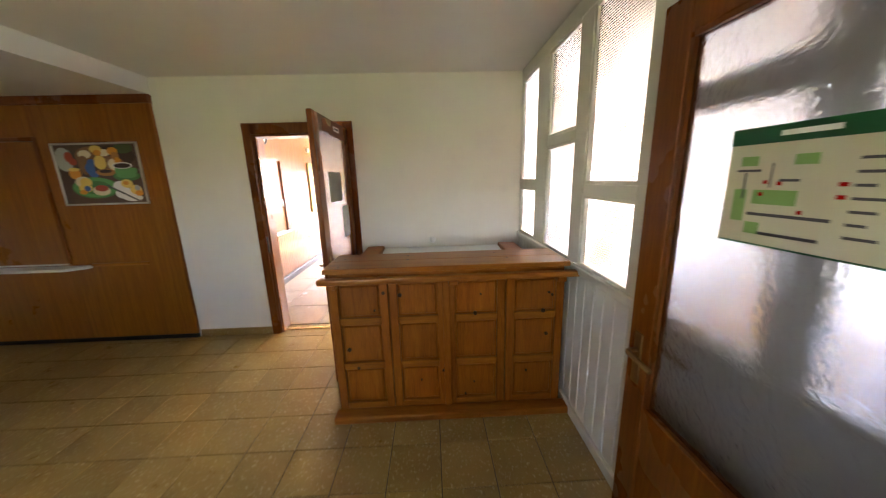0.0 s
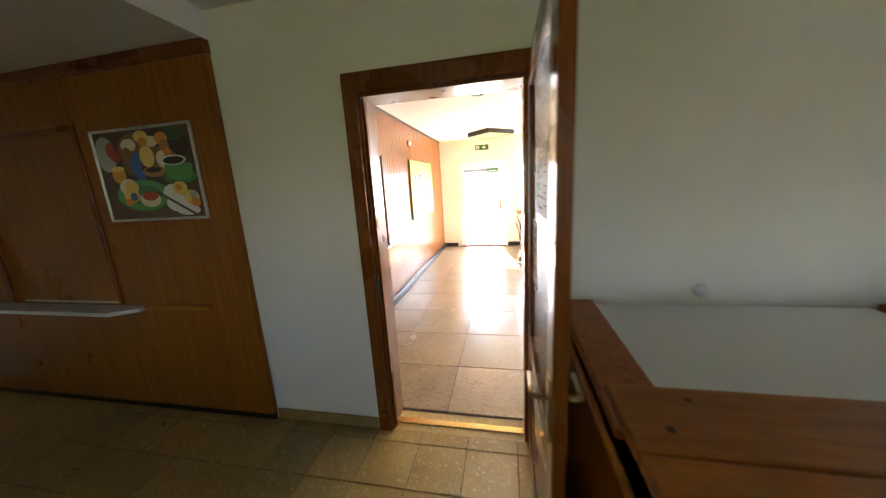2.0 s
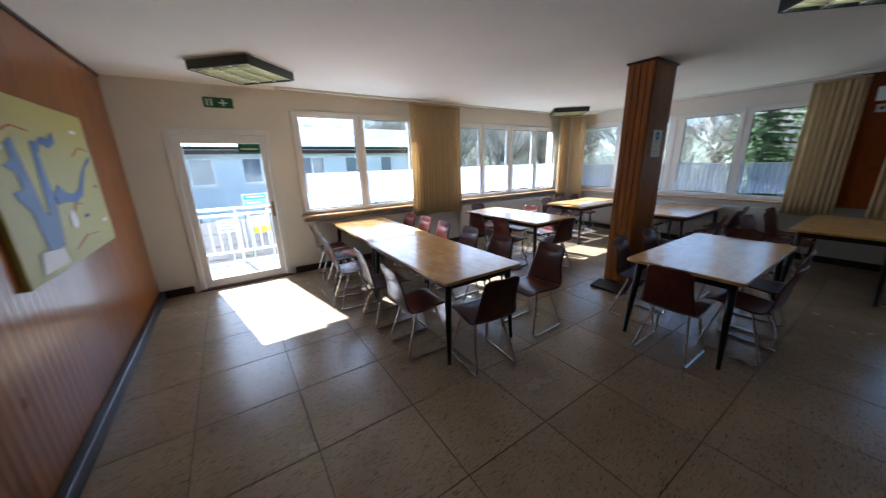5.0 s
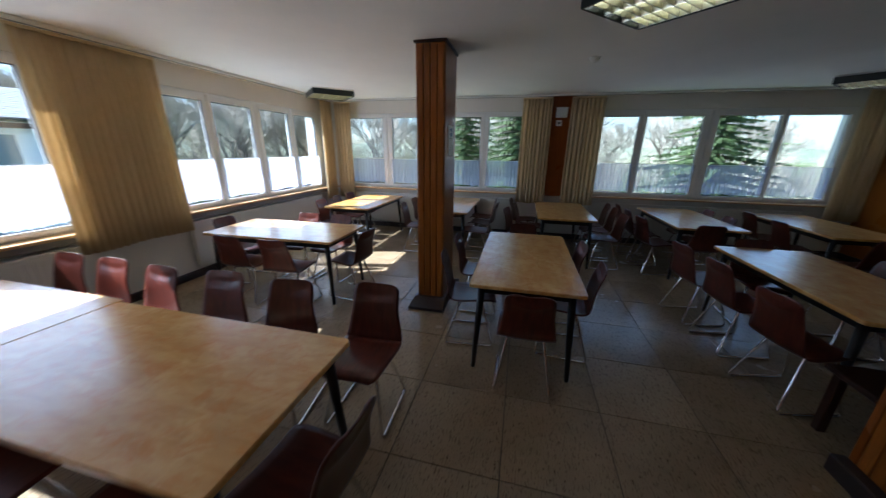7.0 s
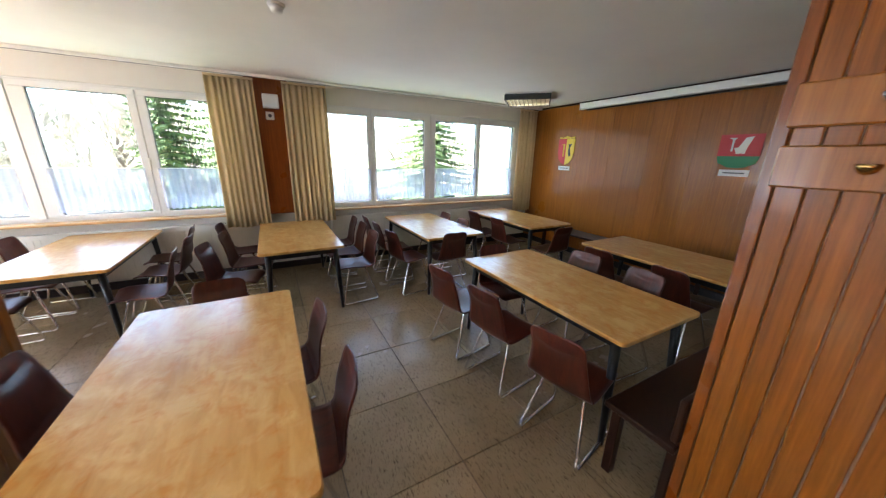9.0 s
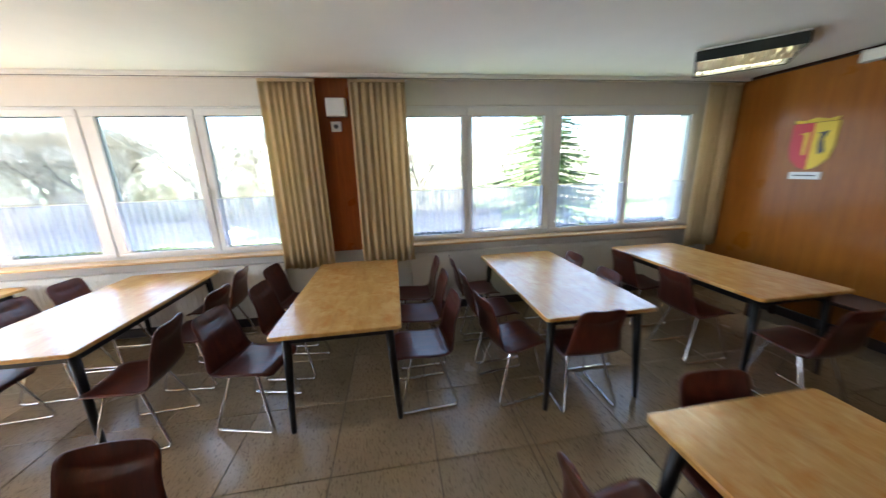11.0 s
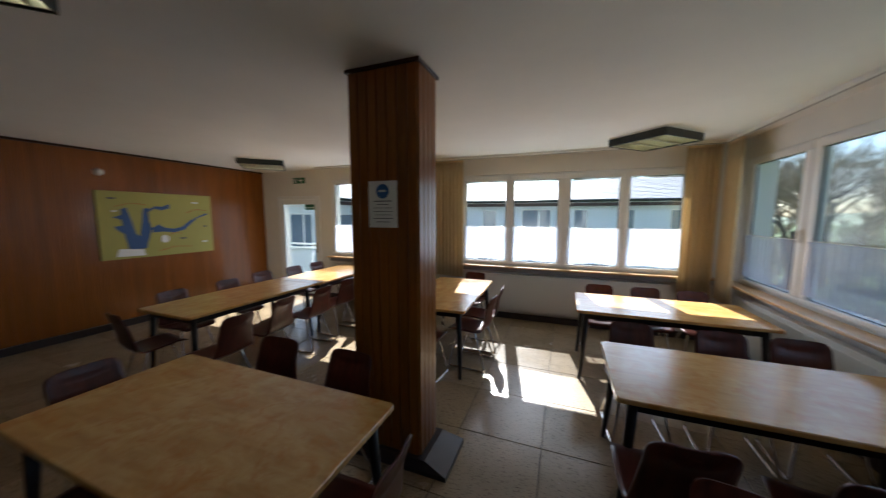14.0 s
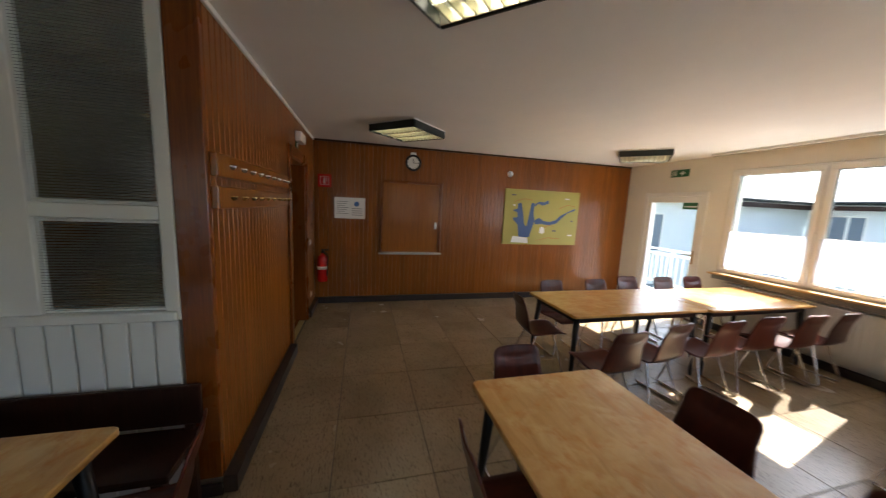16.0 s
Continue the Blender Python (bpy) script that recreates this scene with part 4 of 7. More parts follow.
N_, E_, S_, W_ = 0, -90, 180, 90
CHAIRS = [  # middle of the back's top edge, facing
    (1.95, 3.12, E_), (1.94, 3.80, E_ - 2), (1.80, 4.45, E_ - 4), (1.86, 5.03, E_ - 4), (1.86, 5.58, E_ - 3),
    (3.48, 3.37, W_ + 8), (3.49, 3.95, W_ + 3), (3.45, 4.50, W_ - 3), (3.48, 5.06, W_), (3.48, 5.57, W_ + 2),
    (3.575, 2.77, W_ + 2), (2.51, 2.365, N_ - 6),
    (3.665, 1.75, E_), (4.39, 2.49, S_ + 6), (5.02, 2.49, S_), (4.40, 1.17, N_ - 4), (5.03, 1.21, N_ + 3), (5.74, 1.80, W_ + 2),
    (4.30, 4.82, E_), (4.29, 4.25, E_ + 3), (4.93, 3.52, N_ - 5), (5.60, 4.76, W_ + 3), (5.60, 4.25, W_ - 4), (5.02, 5.62, S_),
    (6.76, 5.35, S_), (7.28, 5.36, S_ + 3), (7.76, 5.34, S_),
    (6.86, 3.81, S_ + 4), (7.47, 3.82, S_), (7.93, 3.82, S_ - 3),
    (6.81, 2.265, N_ + 4), (7.39, 2.25, N_ - 6), (7.95, 2.31, N_),
    (6.91, 2.06, S_ - 14), (7.42, 1.94, S_ - 8), (7.97, 2.03, S_ - 8),
    (6.84, 0.35, N_ + 4), (7.37, 0.345, N_ + 2), (7.84, 0.35, N_),
    (6.74, 0.16, S_ + 10), (7.30, 0.18, S_ + 2), (7.82, 0.19, S_),
    (6.35, -0.53, E_ - 2), (7.06, -1.08, N_), (7.64, -1.10, N_),
    (5.31, 0.23, S_ + 10), (4.79, 0.17, S_ + 8), (4.14, 0.15, S_ + 12), (5.685, -0.60, W_ - 6), (5.07, -1.27, N_ + 5), (4.50, -1.29, N_ - 4),
    (7.60, -1.62, S_), (6.93, -1.60, S_), (6.02, -2.05, E_), (5.12, -1.52, S_ + 3), (4.45, -1.55, S_ - 5),
]
first_chair = None
for x, y, rz in CHAIRS:
    a = radians(rz)
    m = pose(x - math.sin(a) * 0.26, y + math.cos(a) * 0.26, 0, 0, 0, rz)
    if first_chair is None:
        first_chair = build_chair()
        first_chair.matrix_basis = m
        tagged(first_chair, "red-brown pressed plywood chair on chromed sled legs", "chair", "canteen chairs")
    else:
        copy_thing(first_chair, m)


# ---- benches along partition and panelled wall ----
def bench(name, x0, x1, y0, y1, back_side, label):
    b = base(name, (x0 + x1) / 2, (y0 + y1) / 2, 0, 0, label, "bench")
    wpart("seat", box(x0, x1, y0, y1, 0.425, 0.46, 0.006), M["panel_dark"], b)
    if back_side == "w":
        wpart("backboard", box(x0, x0 + 0.03, y0, y1, 0.49, 0.71, 0.006), M["panel_dark"], b)
        n = max(2, round((y1 - y0) / 1.1) + 1)
        for i in range(n):
            yy = y0 + 0.06 + (y1 - y0 - 0.12) * i / (n - 1)
            wpart("leg", box(x1 - 0.08, x1 - 0.03, yy - 0.025, yy + 0.025, 0, 0.424, 0.004), M["panel_dark"], b)
            wpart("back_leg", box(x0, x0 + 0.04, yy - 0.025, yy + 0.025, 0, 0.424, 0.004), M["panel_dark"], b)
            wpart("back_strut", box(x0, x0 + 0.028, yy - 0.02, yy + 0.02, 0.461, 0.489), M["panel_dark"], b)
    else:
        n = max(2, round((x1 - x0) / 1.1) + 1)
        for i in range(n):
            xx = x0 + 0.06 + (x1 - x0 - 0.12) * i / (n - 1)
            wpart("leg", box(xx - 0.025, xx + 0.025, y1 - 0.08, y1 - 0.03, 0, 0.424, 0.004), M["panel_dark"], b)
            wpart("back_leg", box(xx - 0.025, xx + 0.025, y0, y0 + 0.04, 0, 0.424, 0.004), M["panel_dark"], b)
    return b


bench("bench", PX1 + 0.025, PX1 + 0.37, -3.02, -0.06, "w", "dark stained wooden bench along the boarded partition")
bench("bench", PX1 + 0.06, 7.45, SF + 0.035, SF + 0.42, "s", "dark stained wooden bench along the panelled wall")

# ---- pillar ----
CX0, CX1, CY0, CY1 = 4.938, 5.456, 2.633, 2.925
pillar = base("pillar", (CX0 + CX1) / 2, (CY0 + CY1) / 2, 0, 0, "square pillar clad in varnished brown boards", "pillar")
wpart("core", box(CX0 + 0.016, CX1 - 0.016, CY0 + 0.016, CY1 - 0.016, 0.0, CEIL), M["panel_dark"], pillar)
bm = bmesh.new()
vb = [bm.verts.new((x, y, 0.0)) for x, y in ((CX0 - 0.20, CY0 - 0.05), (CX1 + 0.20, CY0 - 0.05), (CX1 + 0.20, CY1 + 0.05), (CX0 - 0.20, CY1 + 0.05))]
vm = [bm.verts.new((x, y, 0.03)) for x, y in ((CX0 - 0.20, CY0 - 0.05), (CX1 + 0.20, CY0 - 0.05), (CX1 + 0.20, CY1 + 0.05), (CX0 - 0.20, CY1 + 0.05))]
vt = [bm.verts.new((x, y, 0.085)) for x, y in ((CX0 - 0.04, CY0 - 0.025), (CX1 + 0.04, CY0 - 0.025), (CX1 + 0.04, CY1 + 0.025), (CX0 - 0.04, CY1 + 0.025))]
for lo, hi in ((vb, vm), (vm, vt)):
    for i in range(4):
        bm.faces.new((lo[i], lo[(i + 1) % 4], hi[(i + 1) % 4], hi[i]))
bm.faces.new(vb[::-1])
bm.faces.new(vt)
wpart("plinth", bm, M["rubber"], pillar, "dark sloping plinth")
wpart("cap_trim", box(CX0 - 0.012, CX1 + 0.012, CY0 - 0.012, CY1 + 0.012, CEIL - 0.022, CEIL, 0.003), M["panel_dark"], pillar)
npk = 7
for i in range(npk):
    w = (CX1 - CX0 - 0.02) / npk
    x = CX0 + 0.01 + i * w
    wpart("board", box(x + 0.002, x + w - 0.002, CY0, CY0 + 0.015, 0.086, CEIL - 0.023, 0.004), M["panel"], pillar)
    wpart("board", box(x + 0.002, x + w - 0.002, CY1 - 0.015, CY1, 0.086, CEIL - 0.023, 0.004), M["panel"], pillar)
for i in range(4):
    w = (CY1 - CY0 - 0.02) / 4
    y = CY0 + 0.01 + i * w
    wpart("board", box(CX0, CX0 + 0.015, y + 0.002, y + w - 0.002, 0.086, CEIL - 0.023, 0.004), M["panel"], pillar)
    wpart("board", box(CX1 - 0.015, CX1, y + 0.002, y + w - 0.002, 0.086, CEIL - 0.023, 0.004), M["panel"], pillar)
nt1 = notice("mask_notice", 0.212, 0.30, "white paper notice with a blue round emblem, fixed to the pillar", "mask")
nt1.matrix_basis = pose(5.20, CY0 - 0.005, 1.784)


# ---- curtains ----
def hung_cloth(bm, axis, line, a0, a1, z0, z1, folds, depth, seed, flare=0.0, thick=0.004, scallop=0.0, ns=None):
    """A pleated cloth along an axis at a line; closed sheet with thickness (or single when thick is 0)."""
    rnd = random.Random(seed)
    n = ns or folds * 10
    ph = [rnd.uniform(0, 6.28) for _ in range(4)]
    rows = 9

    def pt(i, r, off):
        u = i / n
        f = 1 - r / (rows - 1)
        amp = depth * (0.55 + 0.45 * f + 0.2 * math.sin(3.1 * u * folds + ph[0]))
        d = amp * math.sin(2 * math.pi * folds * u + 0.7 * math.sin(2 * math.pi * u * 2 + ph[1]) + 0.35 * f * math.sin(5 * u + ph[2]))
        mid = (a0 + a1) / 2
        a = mid + (a0 + (a1 - a0) * u - mid) * (1 + flare * f)
        z = z0 + (z1 - z0) * r / (rows - 1)
        if r == 0:
            z += scallop * abs(math.sin(math.pi * u * folds * 1.0)) + 0.008 * math.sin(9 * u + ph[3])
        return (a, line + d + off, z) if axis == "x" else (line + d + off, a, z)

    fr = [[bm.verts.new(pt(i, r, 0)) for i in range(n + 1)] for r in range(rows)]
    sheets = [fr]
    if thick:
        bk = [[bm.verts.new(pt(i, r, thick)) for i in range(n + 1)] for r in range(rows)]
        sheets.append(bk)
    for s in sheets:
        for r in range(rows - 1):
            for i in range(n):
                bm.faces.new((s[r][i], s[r][i + 1], s[r + 1][i + 1], s[r + 1][i]))
    if thick:
        for i in range(n):
            bm.faces.new((fr[0][i], fr[0][i + 1], bk[0][i + 1], bk[0][i]))
            bm.faces.new((fr[-1][i], fr[-1][i + 1], bk[-1][i + 1], bk[-1][i]))
        for r in range(rows - 1):
            bm.faces.new((fr[r][0], fr[r + 1][0], bk[r + 1][0], bk[r][0]))
            bm.faces.new((fr[r][n], fr[r + 1][n], bk[r + 1][n], bk[r][n]))


CURTAINS = [  # axis, line, from, to, bottom, folds, label
    ("x", 5.82, 3.70, 4.74, 0.70, 16, "beige pleated curtain between two windows"),
    ("x", 5.84, 7.74, 8.10, 0.66, 5, "sunlit beige curtain in the window corner"),
    ("y", 8.14, 5.42, 5.78, 0.66, 5, "beige curtain drawn back into the corner"),
    ("y", 8.15, 1.44, 1.95, 0.72, 8, "beige pleated curtain beside the wooden pier"),
    ("y", 8.15, 0.57, 1.12, 0.72, 8, "beige pleated curtain beside the wooden pier"),
    ("y", 8.15, -3.40, -2.96, 0.66, 5, "beige curtain drawn against the panelled wall"),
]
for i, (ax, ln, a0, a1, zb, fo, lab) in enumerate(CURTAINS):
    c = base("curtain", *(((a0 + a1) / 2, ln) if ax == "x" else (ln, (a0 + a1) / 2)), 0, 0, lab, "curtain", "curtains")
    bm = bmesh.new()
    hung_cloth(bm, ax, ln, a0, a1, zb, 2.575, fo, 0.026, 11 + i, 0.04)
    wpart("cloth", bm, M["curtain"], c, "", True)
    bm = bmesh.new()
    if ax == "x":
        add_box(bm, a0, a1, ln - 0.012, ln + 0.016, 2.576, 2.60)
    else:
        add_box(bm, ln - 0.012, ln + 0.016, a0, a1, 2.576, 2.60)
    wpart("heading", bm, M["curtain"], c)
for x0, x1, y0, y1 in ((1.70, 8.20, 5.80, 5.86), (8.12, 8.18, SF + 0.02, 5.79)):
    r = base("curtain_rail", (x0 + x1) / 2, (y0 + y1) / 2, CEIL - 0.035, 0, "white curtain rail fixed to the ceiling", "curtain rail", "curtain rails")
    wpart("rail", box(x0, x1, y0, y1, CEIL - 0.035, CEIL, 0.004), M["white_plastic"], r)
    if x1 - x0 > 1:
        wpart("track", box(x0 + 0.01, x1 - 0.01, y0 + 0.022, y0 + 0.038, CEIL - 0.039, CEIL - 0.0352), M["grey_plastic"], r)
    else:
        wpart("track", box(x0 + 0.022, x0 + 0.038, y0 + 0.01, y1 - 0.01, CEIL - 0.039, CEIL - 0.0352), M["grey_plastic"], r)

k = 0
for ax, face, panes, top in (("x", NF, W1P, 1.52), ("x", NF, N4P, 1.53), ("y", EF, EAP, 1.49), ("y", EF, EBP, 1.49)):
    for p0, p1 in panes:
        ln = face - 0.034
        c = base("net_curtain", *(((p0 + p1) / 2, ln) if ax == "x" else (ln, (p0 + p1) / 2)), 1.0, 0, "white half-height net curtain with a scalloped hem", "curtain", "net curtains")
        bm = bmesh.new()
        hung_cloth(bm, ax, ln, p0 - 0.02, p1 + 0.02, 0.985, top, 12, 0.006, 50 + k, 0.0, 0.0, 0.018)
        wpart("net", bm, M["net" if ax == "x" else "net_shaded"], c, "", True)
        wpart("rod", cyl((p0 - 0.03, ln, top + 0.004), (p1 + 0.03, ln, top + 0.004), 0.004, n=8) if ax == "x" else cyl((ln, p0 - 0.03, top + 0.004), (ln, p1 + 0.03, top + 0.004), 0.004, n=8), M["white_plastic"], c)
        k += 1


# ---- radiators ----
def radiator(axis, face, a0, a1, label):
    r = base("radiator", *(((a0 + a1) / 2, face - 0.07) if axis == "x" else (face - 0.07, (a0 + a1) / 2)), 0.15, 0, label, "radiator", "radiators")

    def bx(lo, hi, d0, d1, z0, z1, bev=0.003):
        return box(lo, hi, face - d1, face - d0, z0, z1, bev) if axis == "x" else box(face - d1, face - d0, lo, hi, z0, z1, bev)

    wpart("panel", bx(a0, a1, 0.04, 0.095, 0.17, 0.74), M["radiator"], r)
    bm = bmesh.new()
    n = int((a1 - a0) / 0.055)
    for i in range(n):
        c = a0 + (i + 0.5) * (a1 - a0) / n
        if axis == "x":
            add_box(bm, c - 0.016, c + 0.016, face - 0.103, face - 0.096, 0.20, 0.71)
        else:
            add_box(bm, face - 0.103, face - 0.096, c - 0.016, c + 0.016, 0.20, 0.71)
    wpart("ribs", bm, M["radiator"], r)
    wpart("top_grille", bx(a0 - 0.005, a1 + 0.005, 0.03, 0.105, 0.741, 0.765), M["radiator"], r)
    for e in (a0 + 0.15, a1 - 0.15):
        wpart("bracket", bx(e - 0.015, e + 0.015, 0.0, 0.039, 0.3, 0.34), M["radiator"], r)
    v = wpart("pipe", bx(a1 + 0.006, a1 + 0.024, 0.05, 0.068, 0.0, 0.24), M["radiator"], r)
    return r


radiator("x", NF, 2.0, 3.75, "cream panel radiator under the window")
radiator("x", NF, 4.85, 7.7, "long cream panel radiator under the window")
radiator("y", EF, 2.0, 5.5, "long cream ribbed radiator under the window")
radiator("y", EF, -2.8, 0.6, "long cream ribbed radiator under the window")


# ---- ceiling lights ----
def build_light():
    """A square fluorescent fitting: dark sides, white top tray, mirror louvre with tubes above."""
    c = base("ceiling_light", 0, 0, 0)
    s, h = 0.335, 0.095
    for sgn in (-1, 1):
        part("side_panel", box(-s, s, sgn * s - 0.008, sgn * s + 0.008, -h, -0.012, 0.003), M["light_side"], c)
        part("side_panel", box(sgn * s - 0.008, sgn * s + 0.008, -s + 0.008, s - 0.008, -h, -0.012, 0.003), M["light_side"], c)
    part("tray", box(-s - 0.012, s + 0.012, -s - 0.012, s + 0.012, -0.012, 0.0, 0.003), M["white_plastic"], c)
    part("reflector", box(-s + 0.009, s - 0.009, -s + 0.009, s - 0.009, -0.022, -0.0125), M["louvre_white"], c)
    for i in range(3):
        y = -0.21 + 0.21 * i
        part("tube", cyl((-s + 0.03, y, -0.045), (s - 0.03, y, -0.045), 0.013, n=12), M["tube"], c, "lit fluorescent tube", True)
    for i in range(4):
        y = -s + 0.02 + i * (2 * s - 0.04) / 3
        bm = bmesh.new()
        w = 0.024 if 0 < i < 3 else 0.012
        vs = [bm.verts.new(p) for p in ((-s + 0.01, y - 0.003, -h + 0.004), (s - 0.01, y - 0.003, -h + 0.004), (s - 0.01, y + 0.003, -h + 0.004), (-s + 0.01, y + 0.003, -h + 0.004), (-s + 0.01, y - w, -0.028), (s - 0.01, y - w, -0.028), (s - 0.01, y + w, -0.028), (-s + 0.01, y + w, -0.028))]
        for f in ((0, 1, 2, 3), (7, 6, 5, 4), (0, 4, 5, 1), (1, 5, 6, 2), (2, 6, 7, 3), (3, 7, 4, 0)):
            bm.faces.new([vs[q] for q in f])
        part("louvre_blade", bm, M["louvre"], c, "mirror louvre blade")
    for i in range(9):
        x = -s + 0.07 + i * (2 * s - 0.14) / 8
        part("louvre_slat", box(x - 0.004, x + 0.004, -s + 0.02, s - 0.02, -h + 0.002, -0.047), M["slat"], c, "gold-tinted louvre slat")
    return c


M["light_side"] = mat("dark_green_black_enamel", (0.010, 0.016, 0.012), 0.4)[0]
M["louvre"] = mat("gold_tinted_louvre", (0.85, 0.82, 0.68), 0.3, 1.0)[0]
M["slat"] = mat("louvre_slat", (0.42, 0.40, 0.26), 0.35, 0.6)[0]
M["tube"] = mat("lit_tube", (0.8, 0.8, 0.75), 0.4)[0]
M["tube"].node_tree.nodes["Principled BSDF"].inputs["Emission Color"].default_value = (1.0, 0.93, 0.72, 1)
M["tube"].node_tree.nodes["Principled BSDF"].inputs["Emission Strength"].default_value = 1.2
M["louvre_white"] = mat("white_reflector", (0.80, 0.79, 0.72), 0.3)[0]
LIGHTS = [(1.31, 4.98, 45), (1.33, 1.30, 45), (4.27, 1.12, 45), (7.25, 5.30, 45), (7.35, -2.40, 45)]
first_light = None
for x, y, rz in LIGHTS:
    m = pose(x, y, CEIL, 0, 0, rz)
    if first_light is None:
        first_light = build_light()
        first_light.matrix_basis = m
        tagged(first_light, "square dark-sided ceiling light with a mirror louvre", "ceiling light", "ceiling lights")
    else:
        copy_thing(first_light, m)
det = base("smoke_detector", 5.85, 1.22, CEIL, 0, "small white smoke detector on the ceiling", "smoke detector")
part("mount", cyl((0, 0, -0.012), (0, 0, 0), 0.055, n=24), M["white_plastic"], det, "", True)
part("sensor", cyl((0, 0, -0.045), (0, 0, -0.0125), 0.036, 0.048, 24), M["white_plastic"], det, "", True)


# ---- things on the dining room walls ----
hatch = base("serving_hatch", 0.0, 1.575, 0.87, 0, "closed wooden serving hatch framed in the panelling", "hatch")
wpart("panel", box(-0.019, -0.006, 1.07, 2.08, 0.87, 2.07), M["panel_sheet"], hatch)
wpart("frame_side", box(-0.018, 0.022, 1.05, 1.09, 0.86, 2.08, 0.004), M["door"], hatch)
wpart("frame_side", box(-0.018, 0.022, 2.06, 2.10, 0.86, 2.08, 0.004), M["door"], hatch)
wpart("frame_top", box(-0.018, 0.022, 1.09, 2.06, 2.04, 2.08, 0.004), M["door"], hatch)
wpart("shelf", box(-0.018, 0.05, 1.03, 2.12, 0.83, 0.858, 0.004), M["alu"], hatch, "aluminium hatch ledge")
wpart("lock_plate", box(-0.005, 0.010, 1.985, 2.03, 1.28, 1.40, 0.003), M["white_plastic"], hatch, "white hatch lock")

board = base("map_board", 0.0, 4.08, 1.04, 0, "olive green relief map board with a blue lake", "map")
M["olive"] = plaster("olive_board", (0.42, 0.38, 0.075), 8, 0.08, 0.5, 0.05)
M["lake"] = mat("lake_blue", (0.02, 0.075, 0.23), 0.45)[0]
wpart("board", box(0.001, 0.03, 3.295, 4.875, 1.04, 2.07, 0.004), M["olive"], board)


def blob(pts, x, depth, material, name, parent):
    """A flat raised shape on the west wall from an outline in (y, z)."""
    bm = bmesh.new()
    lo = [bm.verts.new((x, y, z)) for y, z in pts]
    hi = [bm.verts.new((x + depth, y, z)) for y, z in pts]
    n = len(pts)
    for i in range(n):
        bm.faces.new((lo[i], lo[(i + 1) % n], hi[(i + 1) % n], hi[i]))
    bm.faces.new(hi)
    bm.faces.new(lo[::-1])
    wpart(name, bm, material, parent)


blob([(3.56, 1.80), (3.63, 1.83), (3.68, 1.62), (3.72, 1.42), (3.77, 1.38), (3.80, 1.55), (3.84, 1.82), (3.90, 1.83), (3.90, 1.62), (3.93, 1.50), (3.88, 1.33), (3.84, 1.18), (3.62, 1.18), (3.58, 1.42), (3.49, 1.50), (3.47, 1.54), (3.57, 1.55), (3.56, 1.64), (3.46, 1.68), (3.56, 1.71)], 0.0305, 0.003, M["lake"], "lake", board)
blob([(3.93, 1.50), (4.02, 1.56), (4.12, 1.50), (4.25, 1.48), (4.38, 1.52), (4.50, 1.62), (4.66, 1.70), (4.80, 1.76), (4.79, 1.72), (4.62, 1.66), (4.52, 1.57), (4.40, 1.46), (4.25, 1.42), (4.08, 1.44), (3.94, 1.43)], 0.0305, 0.003, M["lake"], "river", board)
blob([(3.90, 1.80), (4.00, 1.86), (4.10, 1.85), (4.20, 1.90), (4.20, 1.83), (4.08, 1.79), (3.98, 1.82), (3.91, 1.76)], 0.0305, 0.003, M["lake"], "lake_arm", board)
blob([(3.46, 1.08), (3.82, 1.07), (3.80, 1.17), (3.50, 1.20)], 0.0342, 0.003, M["paper"], "legend_card", board)
blob([(4.05, 1.27), (4.11, 1.25), (4.16, 1.28), (4.15, 1.36), (4.09, 1.39), (4.05, 1.35)], 0.0305, 0.003, M["paper"], "town_mark", board)
for i, (y, z, w) in enumerate(((3.42, 1.95, 0.09), (4.55, 1.92, 0.1), (4.33, 1.3, 0.08), (4.68, 1.22, 0.09), (4.72, 1.5, 0.05), (3.46, 1.76, 0.05))):
    wpart("place_label", box(0.0305, 0.0325, y, y + w, z, z + 0.025), M["paper"] if i % 2 else M["ink"], board)
for y0, z0, y1, z1 in ((3.5, 1.84, 3.86, 1.88), (4.0, 1.12, 4.5, 1.16), (4.1, 1.32, 4.35, 1.40), (4.45, 1.75, 4.78, 1.80)):
    bm = bmesh.new()
    add_tube(bm, [(0.031, y0, z0), (0.031, (y0 + y1) / 2, max(z0, z1) + 0.02), (0.031, y1, z1)], 0.003, 5)
    wpart("road_line", bm, M["red"], board)

clock = base("wall_clock", 0.0, 1.575, 2.39, 0, "round black-rimmed wall clock with a white face", "clock")
bm = bmesh.new()
add_tube(bm, [(0.028, 1.575 + 0.118 * math.cos(a), 2.39 + 0.118 * math.sin(a)) for a in [math.pi * 2 * i / 32 for i in range(32)]], 0.018, 8, True)
wpart("rim", bm, M["black"], clock, "", True)
wpart("face", cyl((0.001, 1.575, 2.39), (0.024, 1.575, 2.39), 0.116, n=32), M["paper"], clock)
wpart("hour_hand", box(0.0245, 0.0265, 1.569, 1.581, 2.385, 2.45), M["black"], clock)
wpart("minute_hand", box(0.027, 0.029, 1.57, 1.66, 2.385, 2.394), M["black"], clock)
for i in range(12):
    a = math.pi * i / 6
    wpart("hour_mark", cyl((0.0245, 1.575 + 0.092 * math.cos(a), 2.39 + 0.092 * math.sin(a)), (0.026, 1.575 + 0.092 * math.cos(a), 2.39 + 0.092 * math.sin(a)), 0.006, n=8), M["black"], clock)
wpart("bracket", box(0.001, 0.03, 1.53, 1.62, 2.512, 2.56, 0.004), M["white_plastic"], clock)

